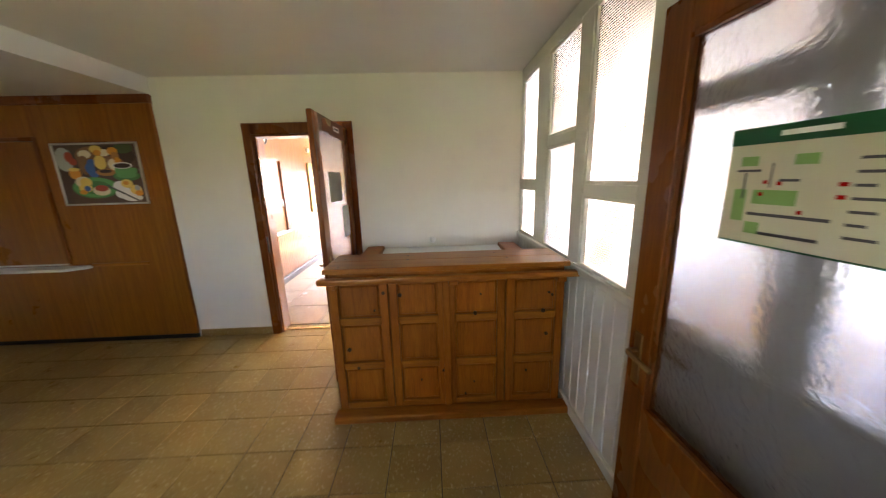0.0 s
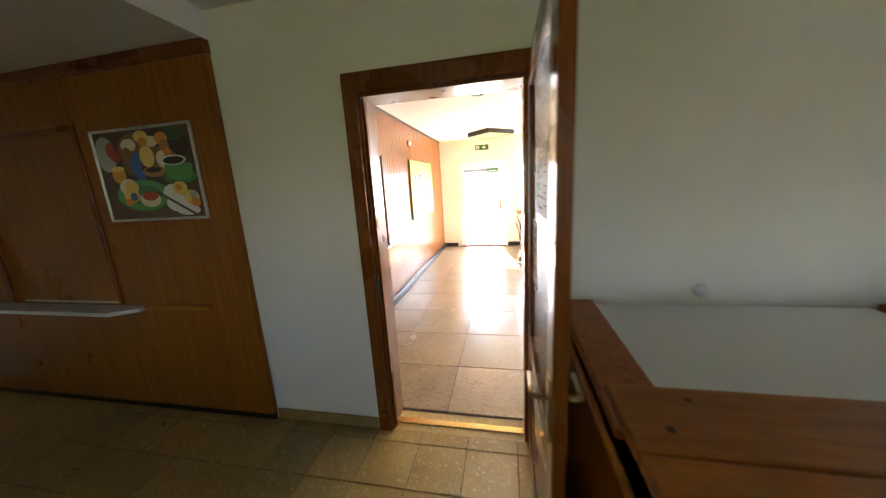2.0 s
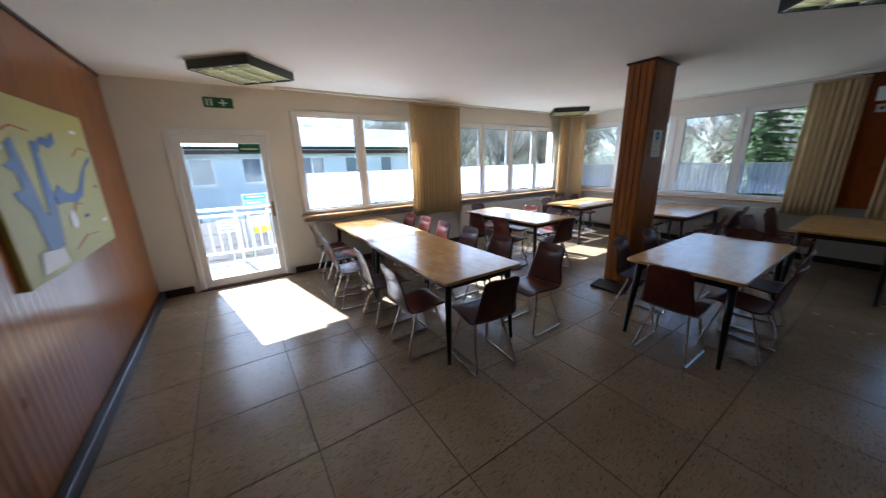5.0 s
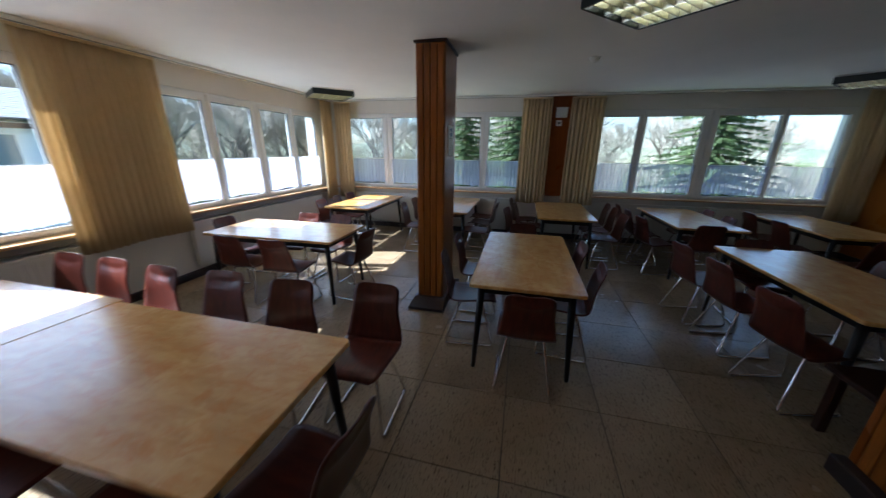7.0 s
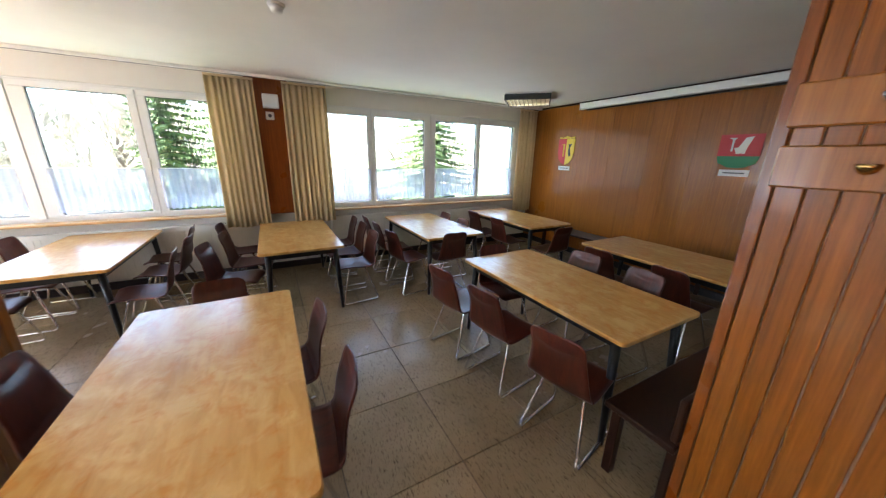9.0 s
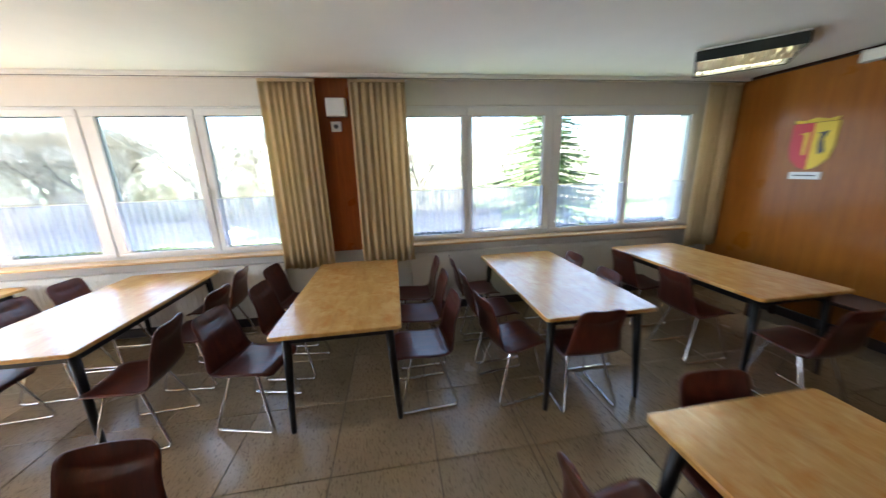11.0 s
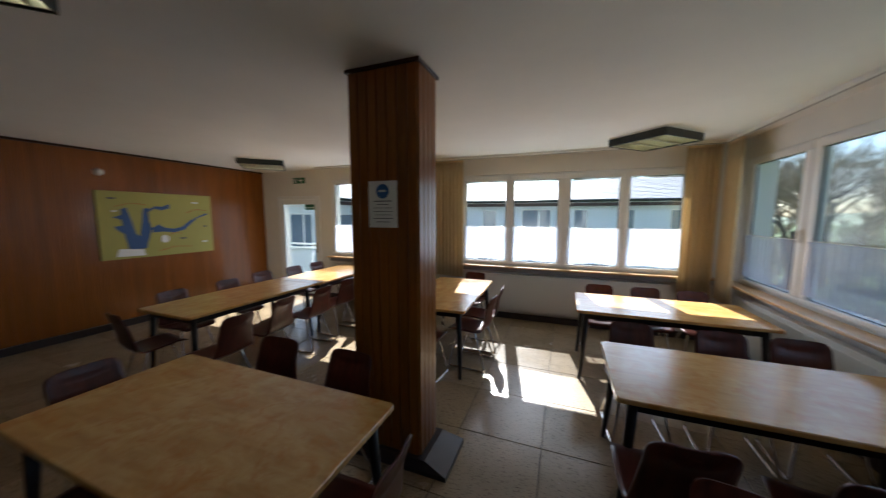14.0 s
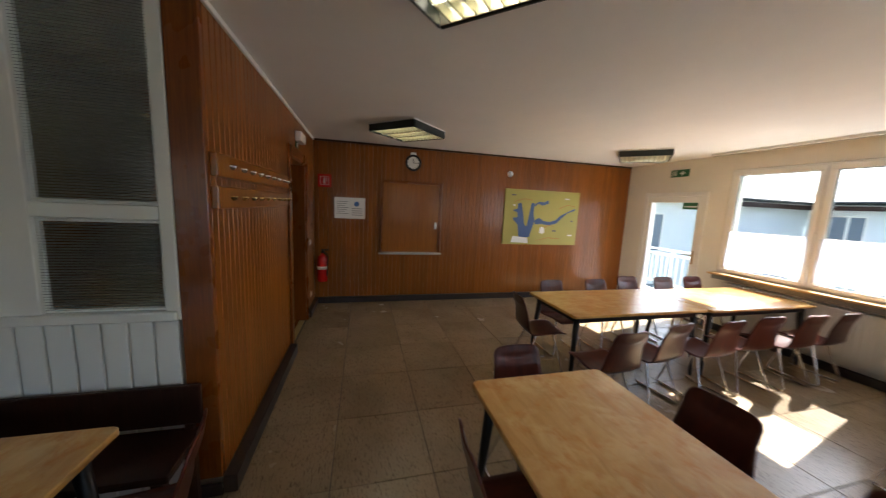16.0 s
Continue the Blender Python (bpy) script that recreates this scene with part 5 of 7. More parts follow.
frame_n = base("framed_notice", 0.0, 0.555, 1.59, 0, "framed white notice with a blue emblem on the panelling", "sign")
wpart("sheet", box(0.001, 0.012, 0.325, 0.785, 1.43, 1.75), M["paper"], frame_n)
for y0, y1, z0, z1 in ((0.312, 0.798, 1.418, 1.43), (0.312, 0.798, 1.75, 1.762), (0.312, 0.325, 1.43, 1.75), (0.785, 0.798, 1.43, 1.75)):
    wpart("frame", box(0.001, 0.018, y0, y1, z0, z1), M["alu"], frame_n)
for i in range(7):
    wpart("text_line", box(0.0122, 0.0132, 0.35, 0.53 - 0.03 * (i % 3), 1.69 - 0.032 * i, 1.697 - 0.032 * i), M["ink"], frame_n)
wpart("emblem", cyl((0.0122, 0.66, 1.66), (0.0132, 0.66, 1.66), 0.04, n=24), M["blue_ink"], frame_n)
for i in range(4):
    wpart("text_line", box(0.0122, 0.0132, 0.58, 0.75, 1.58 - 0.035 * i, 1.588 - 0.035 * i), M["ink"], frame_n)

fs = base("fire_sign", 0.0, 0.165, 2.01, 0, "red fire extinguisher sign with white symbol", "sign")
wpart("plate", box(0.001, 0.006, 0.065, 0.265, 1.91, 2.11), M["red"], fs)
for y0, y1, z0, z1 in ((0.10, 0.106, 1.945, 2.075), (0.224, 0.230, 1.945, 2.075), (0.10, 0.23, 2.07, 2.076), (0.10, 0.23, 1.945, 1.951), (0.145, 0.172, 1.965, 2.04), (0.155, 0.205, 2.043, 2.053), (0.19, 0.20, 1.985, 2.04)):
    wpart("symbol_bar", box(0.0062, 0.0075, y0, y1, z0, z1), M["paper"], fs)

ex = base("fire_extinguisher", 0.13, 0.14, 0.40, 0, "red fire extinguisher hung on the panelled wall", "fire extinguisher")
prof = [(0.0, 0.0), (0.07, 0.0), (0.078, 0.012), (0.078, 0.36), (0.068, 0.40), (0.035, 0.43), (0.022, 0.44), (0.022, 0.46), (0.0, 0.46)]
bm = bmesh.new()
rings = [[bm.verts.new((r * math.cos(a), r * math.sin(a), z)) for a in [2 * math.pi * k / 20 for k in range(20)]] for r, z in prof[1:-1]]
for a, c in zip(rings, rings[1:]):
    for i in range(20):
        bm.faces.new((a[i], a[(i + 1) % 20], c[(i + 1) % 20], c[i]))
bm.faces.new(rings[0][::-1])
bm.faces.new(rings[-1])
part("cylinder", bm, M["red"], ex, "", True)
part("valve", box(-0.02, 0.02, -0.02, 0.02, 0.4605, 0.50, 0.004), M["black"], ex)
part("grip", box(-0.015, 0.015, -0.02, 0.10, 0.5005, 0.52, 0.005), M["black"], ex)
bm = bmesh.new()
add_tube(bm, rounded([(0.0, 0.02, 0.48), (0.06, 0.09, 0.44), (0.075, 0.085, 0.25), (0.07, 0.075, 0.1)], 0.05), 0.011)
part("hose", bm, M["black"], ex, "", True)
part("label_band", cyl((0, 0, 0.20), (0, 0, 0.25), 0.0788, n=20), M["paper"], ex, "white instruction label", True)
part("bracket", box(-0.129, -0.079, -0.03, 0.03, 0.25, 0.30), M["black"], ex)

alarm = base("alarm_sounder", 0.0, 3.37, 2.33, 0, "small round white alarm on the panelling", "alarm")
wpart("dome", cyl((0.001, 3.37, 2.33), (0.045, 3.37, 2.33), 0.055, 0.042, 24), M["white_plastic"], alarm, "", True)

es = base("exit_sign", 1.05, NF - 0.004, 2.445, 0, "green emergency exit sign with white pictograms", "sign")
wpart("plate", box(0.89, 1.21, NF - 0.012, NF - 0.001, 2.38, 2.50), M["green_sign"], es)
for x0, x1, z0, z1 in ((0.92, 0.985, 2.40, 2.48), (1.05, 1.15, 2.432, 2.448), (1.09, 1.11, 2.40, 2.48), (0.94, 0.965, 2.405, 2.475)):
    wpart("pictogram", box(x0, x1, NF - 0.0145 - (0.002 if x0 == 0.94 else 0), NF - 0.0122, z0, z1), M["paper"] if x0 != 0.94 else M["green_sign"], es)

em = base("emergency_light", 1.26, 0.04, 2.42, 0, "white emergency light box above the doorway", "emergency light")
wpart("housing", box(1.12, 1.40, 0.001, 0.07, 2.36, 2.47, 0.01, 2), M["white_plastic"], em)
es2 = base("escape_sign", 1.31, 0.01, 2.305, 0, "green escape route sign above the doorway", "sign")
wpart("plate", box(1.24, 1.38, 0.001, 0.010, 2.29, 2.355), M["green_sign"], es2)
wpart("pictogram", box(1.28, 1.33, 0.0102, 0.0115, 2.30, 2.345), M["paper"], es2)
for nm, x, z, lab in (("light_switch", 0.45, 1.07, "white light switch beside the doorway"), ("wall_socket", 0.40, 0.27, "white socket beside the doorway")):
    s = base(nm, x, 0.006, z, 0, lab, "switch")
    wpart("plate", box(x - 0.04, x + 0.04, 0.001, 0.010, z - 0.04, z + 0.04, 0.003), M["white_plastic"], s)
    wpart("rocker", box(x - 0.026, x + 0.026, 0.0102, 0.014, z - 0.026, z + 0.026, 0.002), M["white_plastic"], s)


def hook_rail(z, n, hook_mat, label):
    r = base("coat_rack", 2.67, 0.01, z, 0, label, "coat rack", "coat racks")
    wpart("rail", box(1.92, 3.54, 0.001, 0.036, z - 0.06, z + 0.06, 0.005), M["panel_sheet"], r)
    for i in range(n):
        x = 3.36 - i * 1.38 / (n - 1)
        bm = bmesh.new()                     # a half bowl, open at the top, with a thick rim
        shells = []
        for k, (rw, rd, rh) in enumerate(((0.025, 0.030, 0.028), (0.021, 0.026, 0.024))):
            rows = []
            for q in range(5):
                f = q / 4 * math.pi / 2
                rows.append([bm.verts.new((x + rw * math.cos(t) * math.cos(f), 0.037 + rd * math.sin(t) * math.cos(f), z + 0.012 - rh * math.sin(f))) for t in [math.pi * j / 8 for j in range(9)]])
            for a, c in zip(rows, rows[1:]):
                for j in range(8):
                    bm.faces.new((a[j], a[j + 1], c[j + 1], c[j]))
            shells.append(rows[0])
        for j in range(8):
            bm.faces.new((shells[0][j], shells[0][j + 1], shells[1][j + 1], shells[1][j]))
        wpart("hook", bm, hook_mat, r, "", True)


hook_rail(1.86, 9, M["chrome"], "varnished coat rail with chromed hooks")
hook_rail(1.69, 9, M["brass"], "varnished coat rail with brass hooks")

# wall pier with loudspeaker and socket
struct(link("pier_board", box(EF - 0.10, EF - 0.001, 1.04, 1.54, 0.86, CEIL, 0.004), M["pier"]), "varnished wooden pier between the curtains")
sp = base("loudspeaker", 8.19, 1.27, 2.36, 0, "small white loudspeaker on the wooden pier", "loudspeaker")
wpart("case", box(8.17, EF - 0.101, 1.17, 1.36, 2.27, 2.44, 0.008, 2), M["white_plastic"], sp)
wpart("grille", box(8.163, 8.1695, 1.185, 1.345, 2.285, 2.425, 0.002), M["white_board"], sp)
so = base("antenna_socket", 8.25, 1.29, 2.18, 0, "white socket plate with a black port on the pier", "socket")
wpart("plate", box(8.248, EF - 0.101, 1.24, 1.34, 2.13, 2.23, 0.003), M["white_plastic"], so)
wpart("port", cyl((8.244, 1.29, 2.18), (8.2478, 1.29, 2.18), 0.022, n=16), M["ink"], so)

# panelled wall: projection screen case, coats of arms
ps = base("projection_screen", 5.6, SF + 0.06, 2.56, 0, "rolled-up projection screen in a long white case", "projection screen")
wpart("case", box(3.85, 7.15, SF + 0.012, SF + 0.11, 2.52, 2.615, 0.012, 2), M["white_plastic"], ps)
wpart("hem_bar", box(3.95, 7.05, SF + 0.04, SF + 0.06, 2.495, 2.518, 0.004), M["black"], ps)
wpart("end_cap", box(7.152, 7.17, SF + 0.012, SF + 0.11, 2.515, 2.62, 0.006), M["white_plastic"], ps)
M["shield_red"] = mat("shield_red", (0.52, 0.03, 0.035), 0.45)[0]
M["shield_yellow"] = mat("shield_yellow", (0.72, 0.52, 0.03), 0.45)[0]
M["shield_green"] = mat("shield_green", (0.02, 0.22, 0.08), 0.45)[0]


def shield(cx, w, z0, z1, label, style):
    s = base("coat_of_arms", cx, SF + 0.01, (z0 + z1) / 2, 0, label, "coat of arms")

    def plate(name, pts, d0, d1, material):
        bm = bmesh.new()
        lo = [bm.verts.new((cx + u * w / 2, SF + d0, z0 + v * (z1 - z0))) for u, v in pts]
        hi = [bm.verts.new((cx + u * w / 2, SF + d1, z0 + v * (z1 - z0))) for u, v in pts]
        n = len(pts)
        for i in range(n):
            bm.faces.new((lo[i], lo[(i + 1) % n], hi[(i + 1) % n], hi[i]))
        bm.faces.new(hi)
        bm.faces.new(lo[::-1])
        wpart(name, bm, material, s)

    right = [(0, 0.0), (0.45, 0.06), (0.85, 0.22), (1, 0.45), (1, 0.92), (0, 0.92)]
    if style == "split":
        plate("field", [(-u, v) for u, v in right][::-1], 0.001, 0.012, M["shield_yellow"])
        plate("field", right, 0.001, 0.012, M["shield_red"])
        plate("crown", [(-0.9, 0.93), (0.9, 0.93), (0.95, 1.0), (0.5, 0.97), (0, 1.02), (-0.5, 0.97), (-0.95, 1.0)], 0.001, 0.012, M["shield_yellow"])
        plate("charge", [(-0.65, 0.35), (-0.4, 0.3), (-0.3, 0.5), (-0.35, 0.7), (-0.2, 0.72), (-0.7, 0.75), (-0.5, 0.6)], 0.0125, 0.015, M["ink"])
        plate("charge", [(0.2, 0.3), (0.35, 0.3), (0.35, 0.7), (0.6, 0.72), (0.15, 0.75)], 0.0125, 0.015, M["shield_yellow"])
    else:
        plate("field", [(-1, 0.36), (1, 0.36), (1, 1), (-1, 1)], 0.001, 0.012, M["shield_red"])
        plate("field", [(-1, 0.355), (-0.9, 0.15), (-0.4, 0.02), (0, 0), (0.4, 0.02), (0.9, 0.15), (1, 0.355)][::-1], 0.001, 0.012, M["shield_green"])
        plate("charge", [(-0.3, 0.42), (-0.1, 0.44), (0.1, 0.42), (0.25, 0.6), (0.05, 0.62), (-0.2, 0.9), (-0.55, 0.93), (-0.35, 0.6)], 0.0125, 0.015, M["paper"])
        plate("charge", [(0.3, 0.5), (0.4, 0.5), (0.4, 0.85), (0.6, 0.9), (0.2, 0.9), (0.3, 0.82)], 0.0125, 0.015, M["paper"])
    wpart("name_plate", box(cx - w * 0.36, cx + w * 0.36, SF + 0.001, SF + 0.009, z0 - 0.095, z0 - 0.02), M["paper"], s)
    wpart("name_line", box(cx - w * 0.26, cx + w * 0.26, SF + 0.0092, SF + 0.0105, z0 - 0.064, z0 - 0.05), M["ink"], s)


shield(7.43, 0.36, 1.60, 2.10, "painted shield, red and yellow halves, above a name plate", "split")
shield(4.90, 0.40, 1.64, 2.02, "painted shield, red above green, with white charge", "swan")

# ---- entrance room ----
counter = base("pine_counter", 2.67, -0.95, 0, 0, "knotty pine counter with panelled front and white rear top", "counter")
KX0, KX1, KY, KZ = 1.85, 3.50, -1.60, 1.12
wpart("top_slab", box(KX0, KX1, KY, KY + 0.20, KZ - 0.035, KZ, 0.006, 2), M["pine_h"], counter)
wpart("top_slab", box(KX0, KX1, KY + 0.203, KY + 0.42, KZ - 0.035, KZ - 0.001, 0.006, 2), M["pine_h"], counter)
wpart("top_fascia", box(KX0 + 0.03, KX1 - 0.03, KY + 0.03, KY + 0.06, KZ - 0.07, KZ - 0.036, 0.003), M["pine_h"], counter)
wpart("front_rail", box(KX0 - 0.014, KX1 + 0.03, KY - 0.085, KY - 0.025, KZ - 0.085, KZ - 0.045, 0.012, 3), M["pine_h"], counter)
for x in (KX0 + 0.04, (KX0 + KX1) / 2, KX1 - 0.11):
    wpart("rail_bracket", box(x, x + 0.06, KY - 0.07, KY + 0.045, KZ - 0.12, KZ - 0.086, 0.008, 2), M["pine"], counter)
wpart("foot_rail", box(KX0 - 0.005, KX1 + 0.028, KY - 0.075, KY + 0.03, 0.0, 0.055, 0.012, 3), M["pine_h"], counter)
fy0, fy1 = KY + 0.035, KY + 0.065
wpart("back_panel", box(KX0 + 0.02, KX1 - 0.02, fy1 - 0.012, fy1 + 0.01, 0.02, KZ - 0.07), M["pine"], counter)
xs = [KX0 + 0.02, KX0 + 0.42, KX0 + 0.81, KX0 + 1.22, KX1 - 0.02]
FT = KZ - 0.07
for i in range(4):
    x0, x1 = xs[i] + 0.004, xs[i + 1] - 0.004
    wpart("stile", box(x0, x0 + 0.055, fy0 - 0.012, fy1 - 0.013, 0.056, FT, 0.003), M["pine"], counter)
    wpart("stile", box(x1 - 0.055, x1, fy0 - 0.012, fy1 - 0.013, 0.056, FT, 0.003), M["pine"], counter)
    for z0, z1 in ((0.056, 0.10), (0.37, 0.42), (0.71, 0.76), (FT - 0.05, FT)):
        wpart("cross_rail", box(x0 + 0.055, x1 - 0.055, fy0 - 0.011, fy1 - 0.013, z0, z1, 0.003), M["pine_h"], counter)
    for z0, z1 in ((0.10, 0.37), (0.42, 0.71), (0.76, FT - 0.05)):
        wpart("raised_panel", box(x0 + 0.068, x1 - 0.068, fy0 + 0.002, fy1 - 0.0125, z0 + 0.013, z1 - 0.013, 0.006), M["pine"], counter)
wpart("centre_post", box(KX0 + 0.785, KX0 + 0.835, fy0 - 0.03, fy0 - 0.0125, 0.056, FT, 0.004), M["pine"], counter)
KR = random.Random(5)
for i in range(16):
    cx, cz = KR.uniform(KX0 + 0.08, KX1 - 0.08), KR.uniform(0.12, FT - 0.06)
    wpart("knot", cyl((cx, fy0 - 0.0135, cz), (cx, fy0 - 0.004, cz), KR.uniform(0.006, 0.015), n=10), M["panel_dark"], counter, "dark pine knot")
for i in range(7):
    cx, cy = KR.uniform(KX0 + 0.08, KX1 - 0.08), KR.uniform(KY + 0.04, KY + 0.38)
    wpart("knot", cyl((cx, cy, KZ - 0.01), (cx, cy, KZ + 0.0006), KR.uniform(0.007, 0.013), n=10), M["panel_dark"], counter, "dark pine knot")
wpart("side_panel", box(KX0 + 0.0, KX0 + 0.025, KY + 0.08, WH - 0.03, 0.0, 0.95, 0.004), M["pine"], counter)
wpart("side_panel", box(KX1 - 0.025, KX1, KY + 0.08, WH - 0.03, 0.0, 0.95, 0.004), M["pine"], counter)
wpart("side_rail", box(KX0 + 0.03, KX0 + 0.21, KY + 0.421, WH - 0.03, 0.945, 0.985, 0.012, 2), M["pine"], counter)
wpart("side_rail", box(KX1 - 0.21, KX1 - 0.03, KY + 0.421, WH - 0.03, 0.945, 0.985, 0.012, 2), M["pine"], counter)
wpart("rear_top", box(KX0 + 0.215, KX1 - 0.215, KY + 0.40, WH - 0.013, 0.93, 0.955, 0.003), M["white_board"], counter, "white laminate rear top")
wpart("inner_support", box(KX0 + 0.03, KX1 - 0.03, WH - 0.10, WH - 0.07, 0.0, 0.929), M["pine"], counter)

hp = base("hatch_panelling", -1.6, -0.22, 0, 0, "brown veneered wall unit with a closed serving hatch and shelf", "wall panelling")
HY = -0.247
wpart("sheet", box(RX0, -2.35, HY, -0.207, 0.055, 2.465), M["panel_sheet"], hp)
wpart("sheet", box(-2.35, -1.25, HY, -0.207, 0.055, 0.885), M["panel_sheet"], hp)
wpart("sheet", box(-2.35, -1.25, HY, -0.207, 2.14, 2.465), M["panel_sheet"], hp)
wpart("sheet", box(-1.25, -0.09, HY, -0.207, 0.055, 2.465, 0.004), M["panel_sheet"], hp)
wpart("hatch_shutter", box(-2.35, -1.25, HY + 0.03, -0.207, 0.905, 2.14), M["panel_sheet"], hp, "plain veneered hatch shutter")
for x0, x1, z0, z1 in ((-2.40, -2.35, 0.90, 2.18), (-1.25, -1.215, 0.90, 2.18), (-2.35, -1.25, 2.14, 2.175)):
    wpart("hatch_frame", box(x0, x1, HY - 0.015, HY - 0.001, z0, z1, 0.003), M["door"], hp)
bm = bmesh.new()
cor = [(HY, 2.4655), (HY - 0.012, 2.48), (HY - 0.016, 2.505), (HY - 0.01, 2.543), (-0.208, 2.543), (-0.208, 2.4655)]
va = [bm.verts.new((RX0, y, z)) for y, z in cor]
vb = [bm.verts.new((-0.087, y, z)) for y, z in cor]
for i in range(len(cor)):
    bm.faces.new((va[i], va[(i + 1) % len(cor)], vb[(i + 1) % len(cor)], vb[i]))
bm.faces.new(va[::-1])
bm.faces.new(vb)
wpart("cornice", bm, M["door"], hp, "dark wooden cornice")
bm = bmesh.new()
outline = [(-2.6, HY - 0.002), (-2.6, HY - 0.15), (-1.16, HY - 0.15), (-1.02, HY - 0.05), (-1.02, HY - 0.002)]
lo = [bm.verts.new((x, y, 0.86)) for x, y in outline]
hi = [bm.verts.new((x, y, 0.887)) for x, y in outline]
for i in range(5):
    bm.faces.new((lo[i], lo[(i + 1) % 5], hi[(i + 1) % 5], hi[i]))
bm.faces.new(lo[::-1])
bm.faces.new(hi)
wpart("shelf", bm, M["white_board"], hp, "white serving shelf with a cut corner")
wpart("shelf_batten", box(-1.018, -0.43, HY - 0.02, HY - 0.001, 0.875, 0.905, 0.003), M["pine_h"], hp)
wpart("plinth", box(RX0, -0.10, HY + 0.015, -0.207, 0.0, 0.054), M["black"], hp, "black recessed plinth")

pic = base("food_picture", -0.687, HY - 0.01, 1.814, 0, "aluminium-framed photograph of a colourful breakfast table", "picture")
PO = -0.095
wpart("print", box(PO - 0.985, PO - 0.198, HY - 0.012, HY - 0.001, 1.523, 2.103), mat("print_dark", (0.10, 0.055, 0.035), 0.3, coat=0.4)[0], pic)
for x0, x1, z0, z1 in ((-0.998, -0.185, 1.513, 1.53), (-0.998, -0.185, 2.096, 2.113), (-0.998, -0.981, 1.53, 2.096), (-0.202, -0.185, 1.53, 2.096)):
    wpart("frame", box(PO + x0, PO + x1, HY - 0.022, HY - 0.001, z0, z1, 0.003), M["alu"], pic)
PC = {k: mat("print_" + k, c, 0.3, coat=0.4)[0] for k, c in {"green": (0.10, 0.36, 0.11), "orange": (0.75, 0.30, 0.03), "yellow": (0.85, 0.62, 0.15), "red": (0.50, 0.07, 0.03), "blue": (0.05, 0.14, 0.45), "cream": (0.80, 0.70, 0.50), "brown": (0.30, 0.13, 0.05), "white": (0.82, 0.82, 0.80), "dark": (0.05, 0.09, 0.03), "shade": (0.05, 0.022, 0.02), "wicker": (0.26, 0.12, 0.05), "grey": (0.42, 0.44, 0.42), "crust": (0.48, 0.20, 0.05), "coffee": (0.03, 0.014, 0.008), "green_dark": (0.06, 0.22, 0.06)}.items()}
level = 0
for nm, u, v, ru, rv, colr in (
        ("table_shade", 0.70, 0.80, 0.27, 0.18, "shade"), ("bowl", 0.84, 0.93, 0.12, 0.09, "dark"), ("basket", 0.44, 0.80, 0.20, 0.17, "wicker"), ("basket", 0.66, 0.66, 0.17, 0.14, "wicker"), ("napkin", 0.36, 0.84, 0.08, 0.07, "cream"), ("napkin", 0.60, 0.86, 0.07, 0.06, "cream"),
        ("mug", 0.10, 0.76, 0.11, 0.20, "grey"), ("berry", 0.16, 0.80, 0.05, 0.09, "red"), ("berry", 0.20, 0.72, 0.05, 0.06, "red"), ("juice", 0.19, 0.52, 0.075, 0.10, "orange"), ("juice_top", 0.19, 0.59, 0.072, 0.03, "yellow"), ("bread", 0.33, 0.66, 0.07, 0.16, "wicker"), ("blue_wrap", 0.39, 0.60, 0.06, 0.10, "blue"), ("blue_wrap", 0.42, 0.70, 0.05, 0.06, "blue"), ("blue_wrap", 0.42, 0.50, 0.055, 0.06, "blue"),
        ("cheese", 0.53, 0.70, 0.075, 0.12, "yellow"), ("bread_ring", 0.58, 0.53, 0.13, 0.06, "crust"), ("bread_ring", 0.57, 0.55, 0.08, 0.03, "shade"), ("butter", 0.70, 0.66, 0.08, 0.10, "cream"), ("blossom", 0.51, 0.92, 0.075, 0.065, "yellow"), ("blossom", 0.52, 0.86, 0.05, 0.05, "orange"), ("blossom", 0.71, 0.88, 0.065, 0.07, "orange"), ("blossom", 0.73, 0.80, 0.05, 0.07, "crust"), ("blossom", 0.75, 0.72, 0.04, 0.06, "orange"),
        ("saucer", 0.82, 0.46, 0.17, 0.085, "green_dark"), ("saucer_well", 0.82, 0.475, 0.13, 0.055, "green"), ("cup", 0.80, 0.55, 0.115, 0.115, "green"), ("cup_rim", 0.79, 0.64, 0.125, 0.055, "white"), ("coffee", 0.79, 0.637, 0.105, 0.042, "coffee"), ("cup_ear", 0.93, 0.55, 0.035, 0.05, "green"),
        ("plate", 0.40, 0.27, 0.29, 0.185, "green_dark"), ("plate_rim", 0.40, 0.28, 0.275, 0.17, "green"), ("plate_well", 0.40, 0.275, 0.20, 0.115, "green_dark"), ("roll", 0.27, 0.37, 0.10, 0.10, "cream"), ("fruit", 0.30, 0.37, 0.075, 0.075, "yellow"), ("fruit", 0.28, 0.27, 0.085, 0.075, "yellow"), ("fruit", 0.30, 0.26, 0.04, 0.05, "blue"), ("fruit", 0.24, 0.20, 0.05, 0.04, "orange"), ("half_roll", 0.47, 0.22, 0.11, 0.085, "cream"), ("jam", 0.475, 0.26, 0.085, 0.055, "red"),
        ("cloth", 0.72, 0.28, 0.10, 0.10, "white"), ("cloth", 0.76, 0.16, 0.13, 0.10, "white"), ("cloth", 0.84, 0.08, 0.12, 0.06, "white"), ("fruit", 0.80, 0.33, 0.075, 0.075, "yellow"), ("fruit", 0.79, 0.34, 0.035, 0.035, "orange"), ("fruit", 0.90, 0.22, 0.075, 0.085, "yellow"), ("fruit", 0.92, 0.25, 0.035, 0.05, "grey"), ("fruit", 0.93, 0.16, 0.05, 0.05, "orange")):
    bm = bmesh.new()
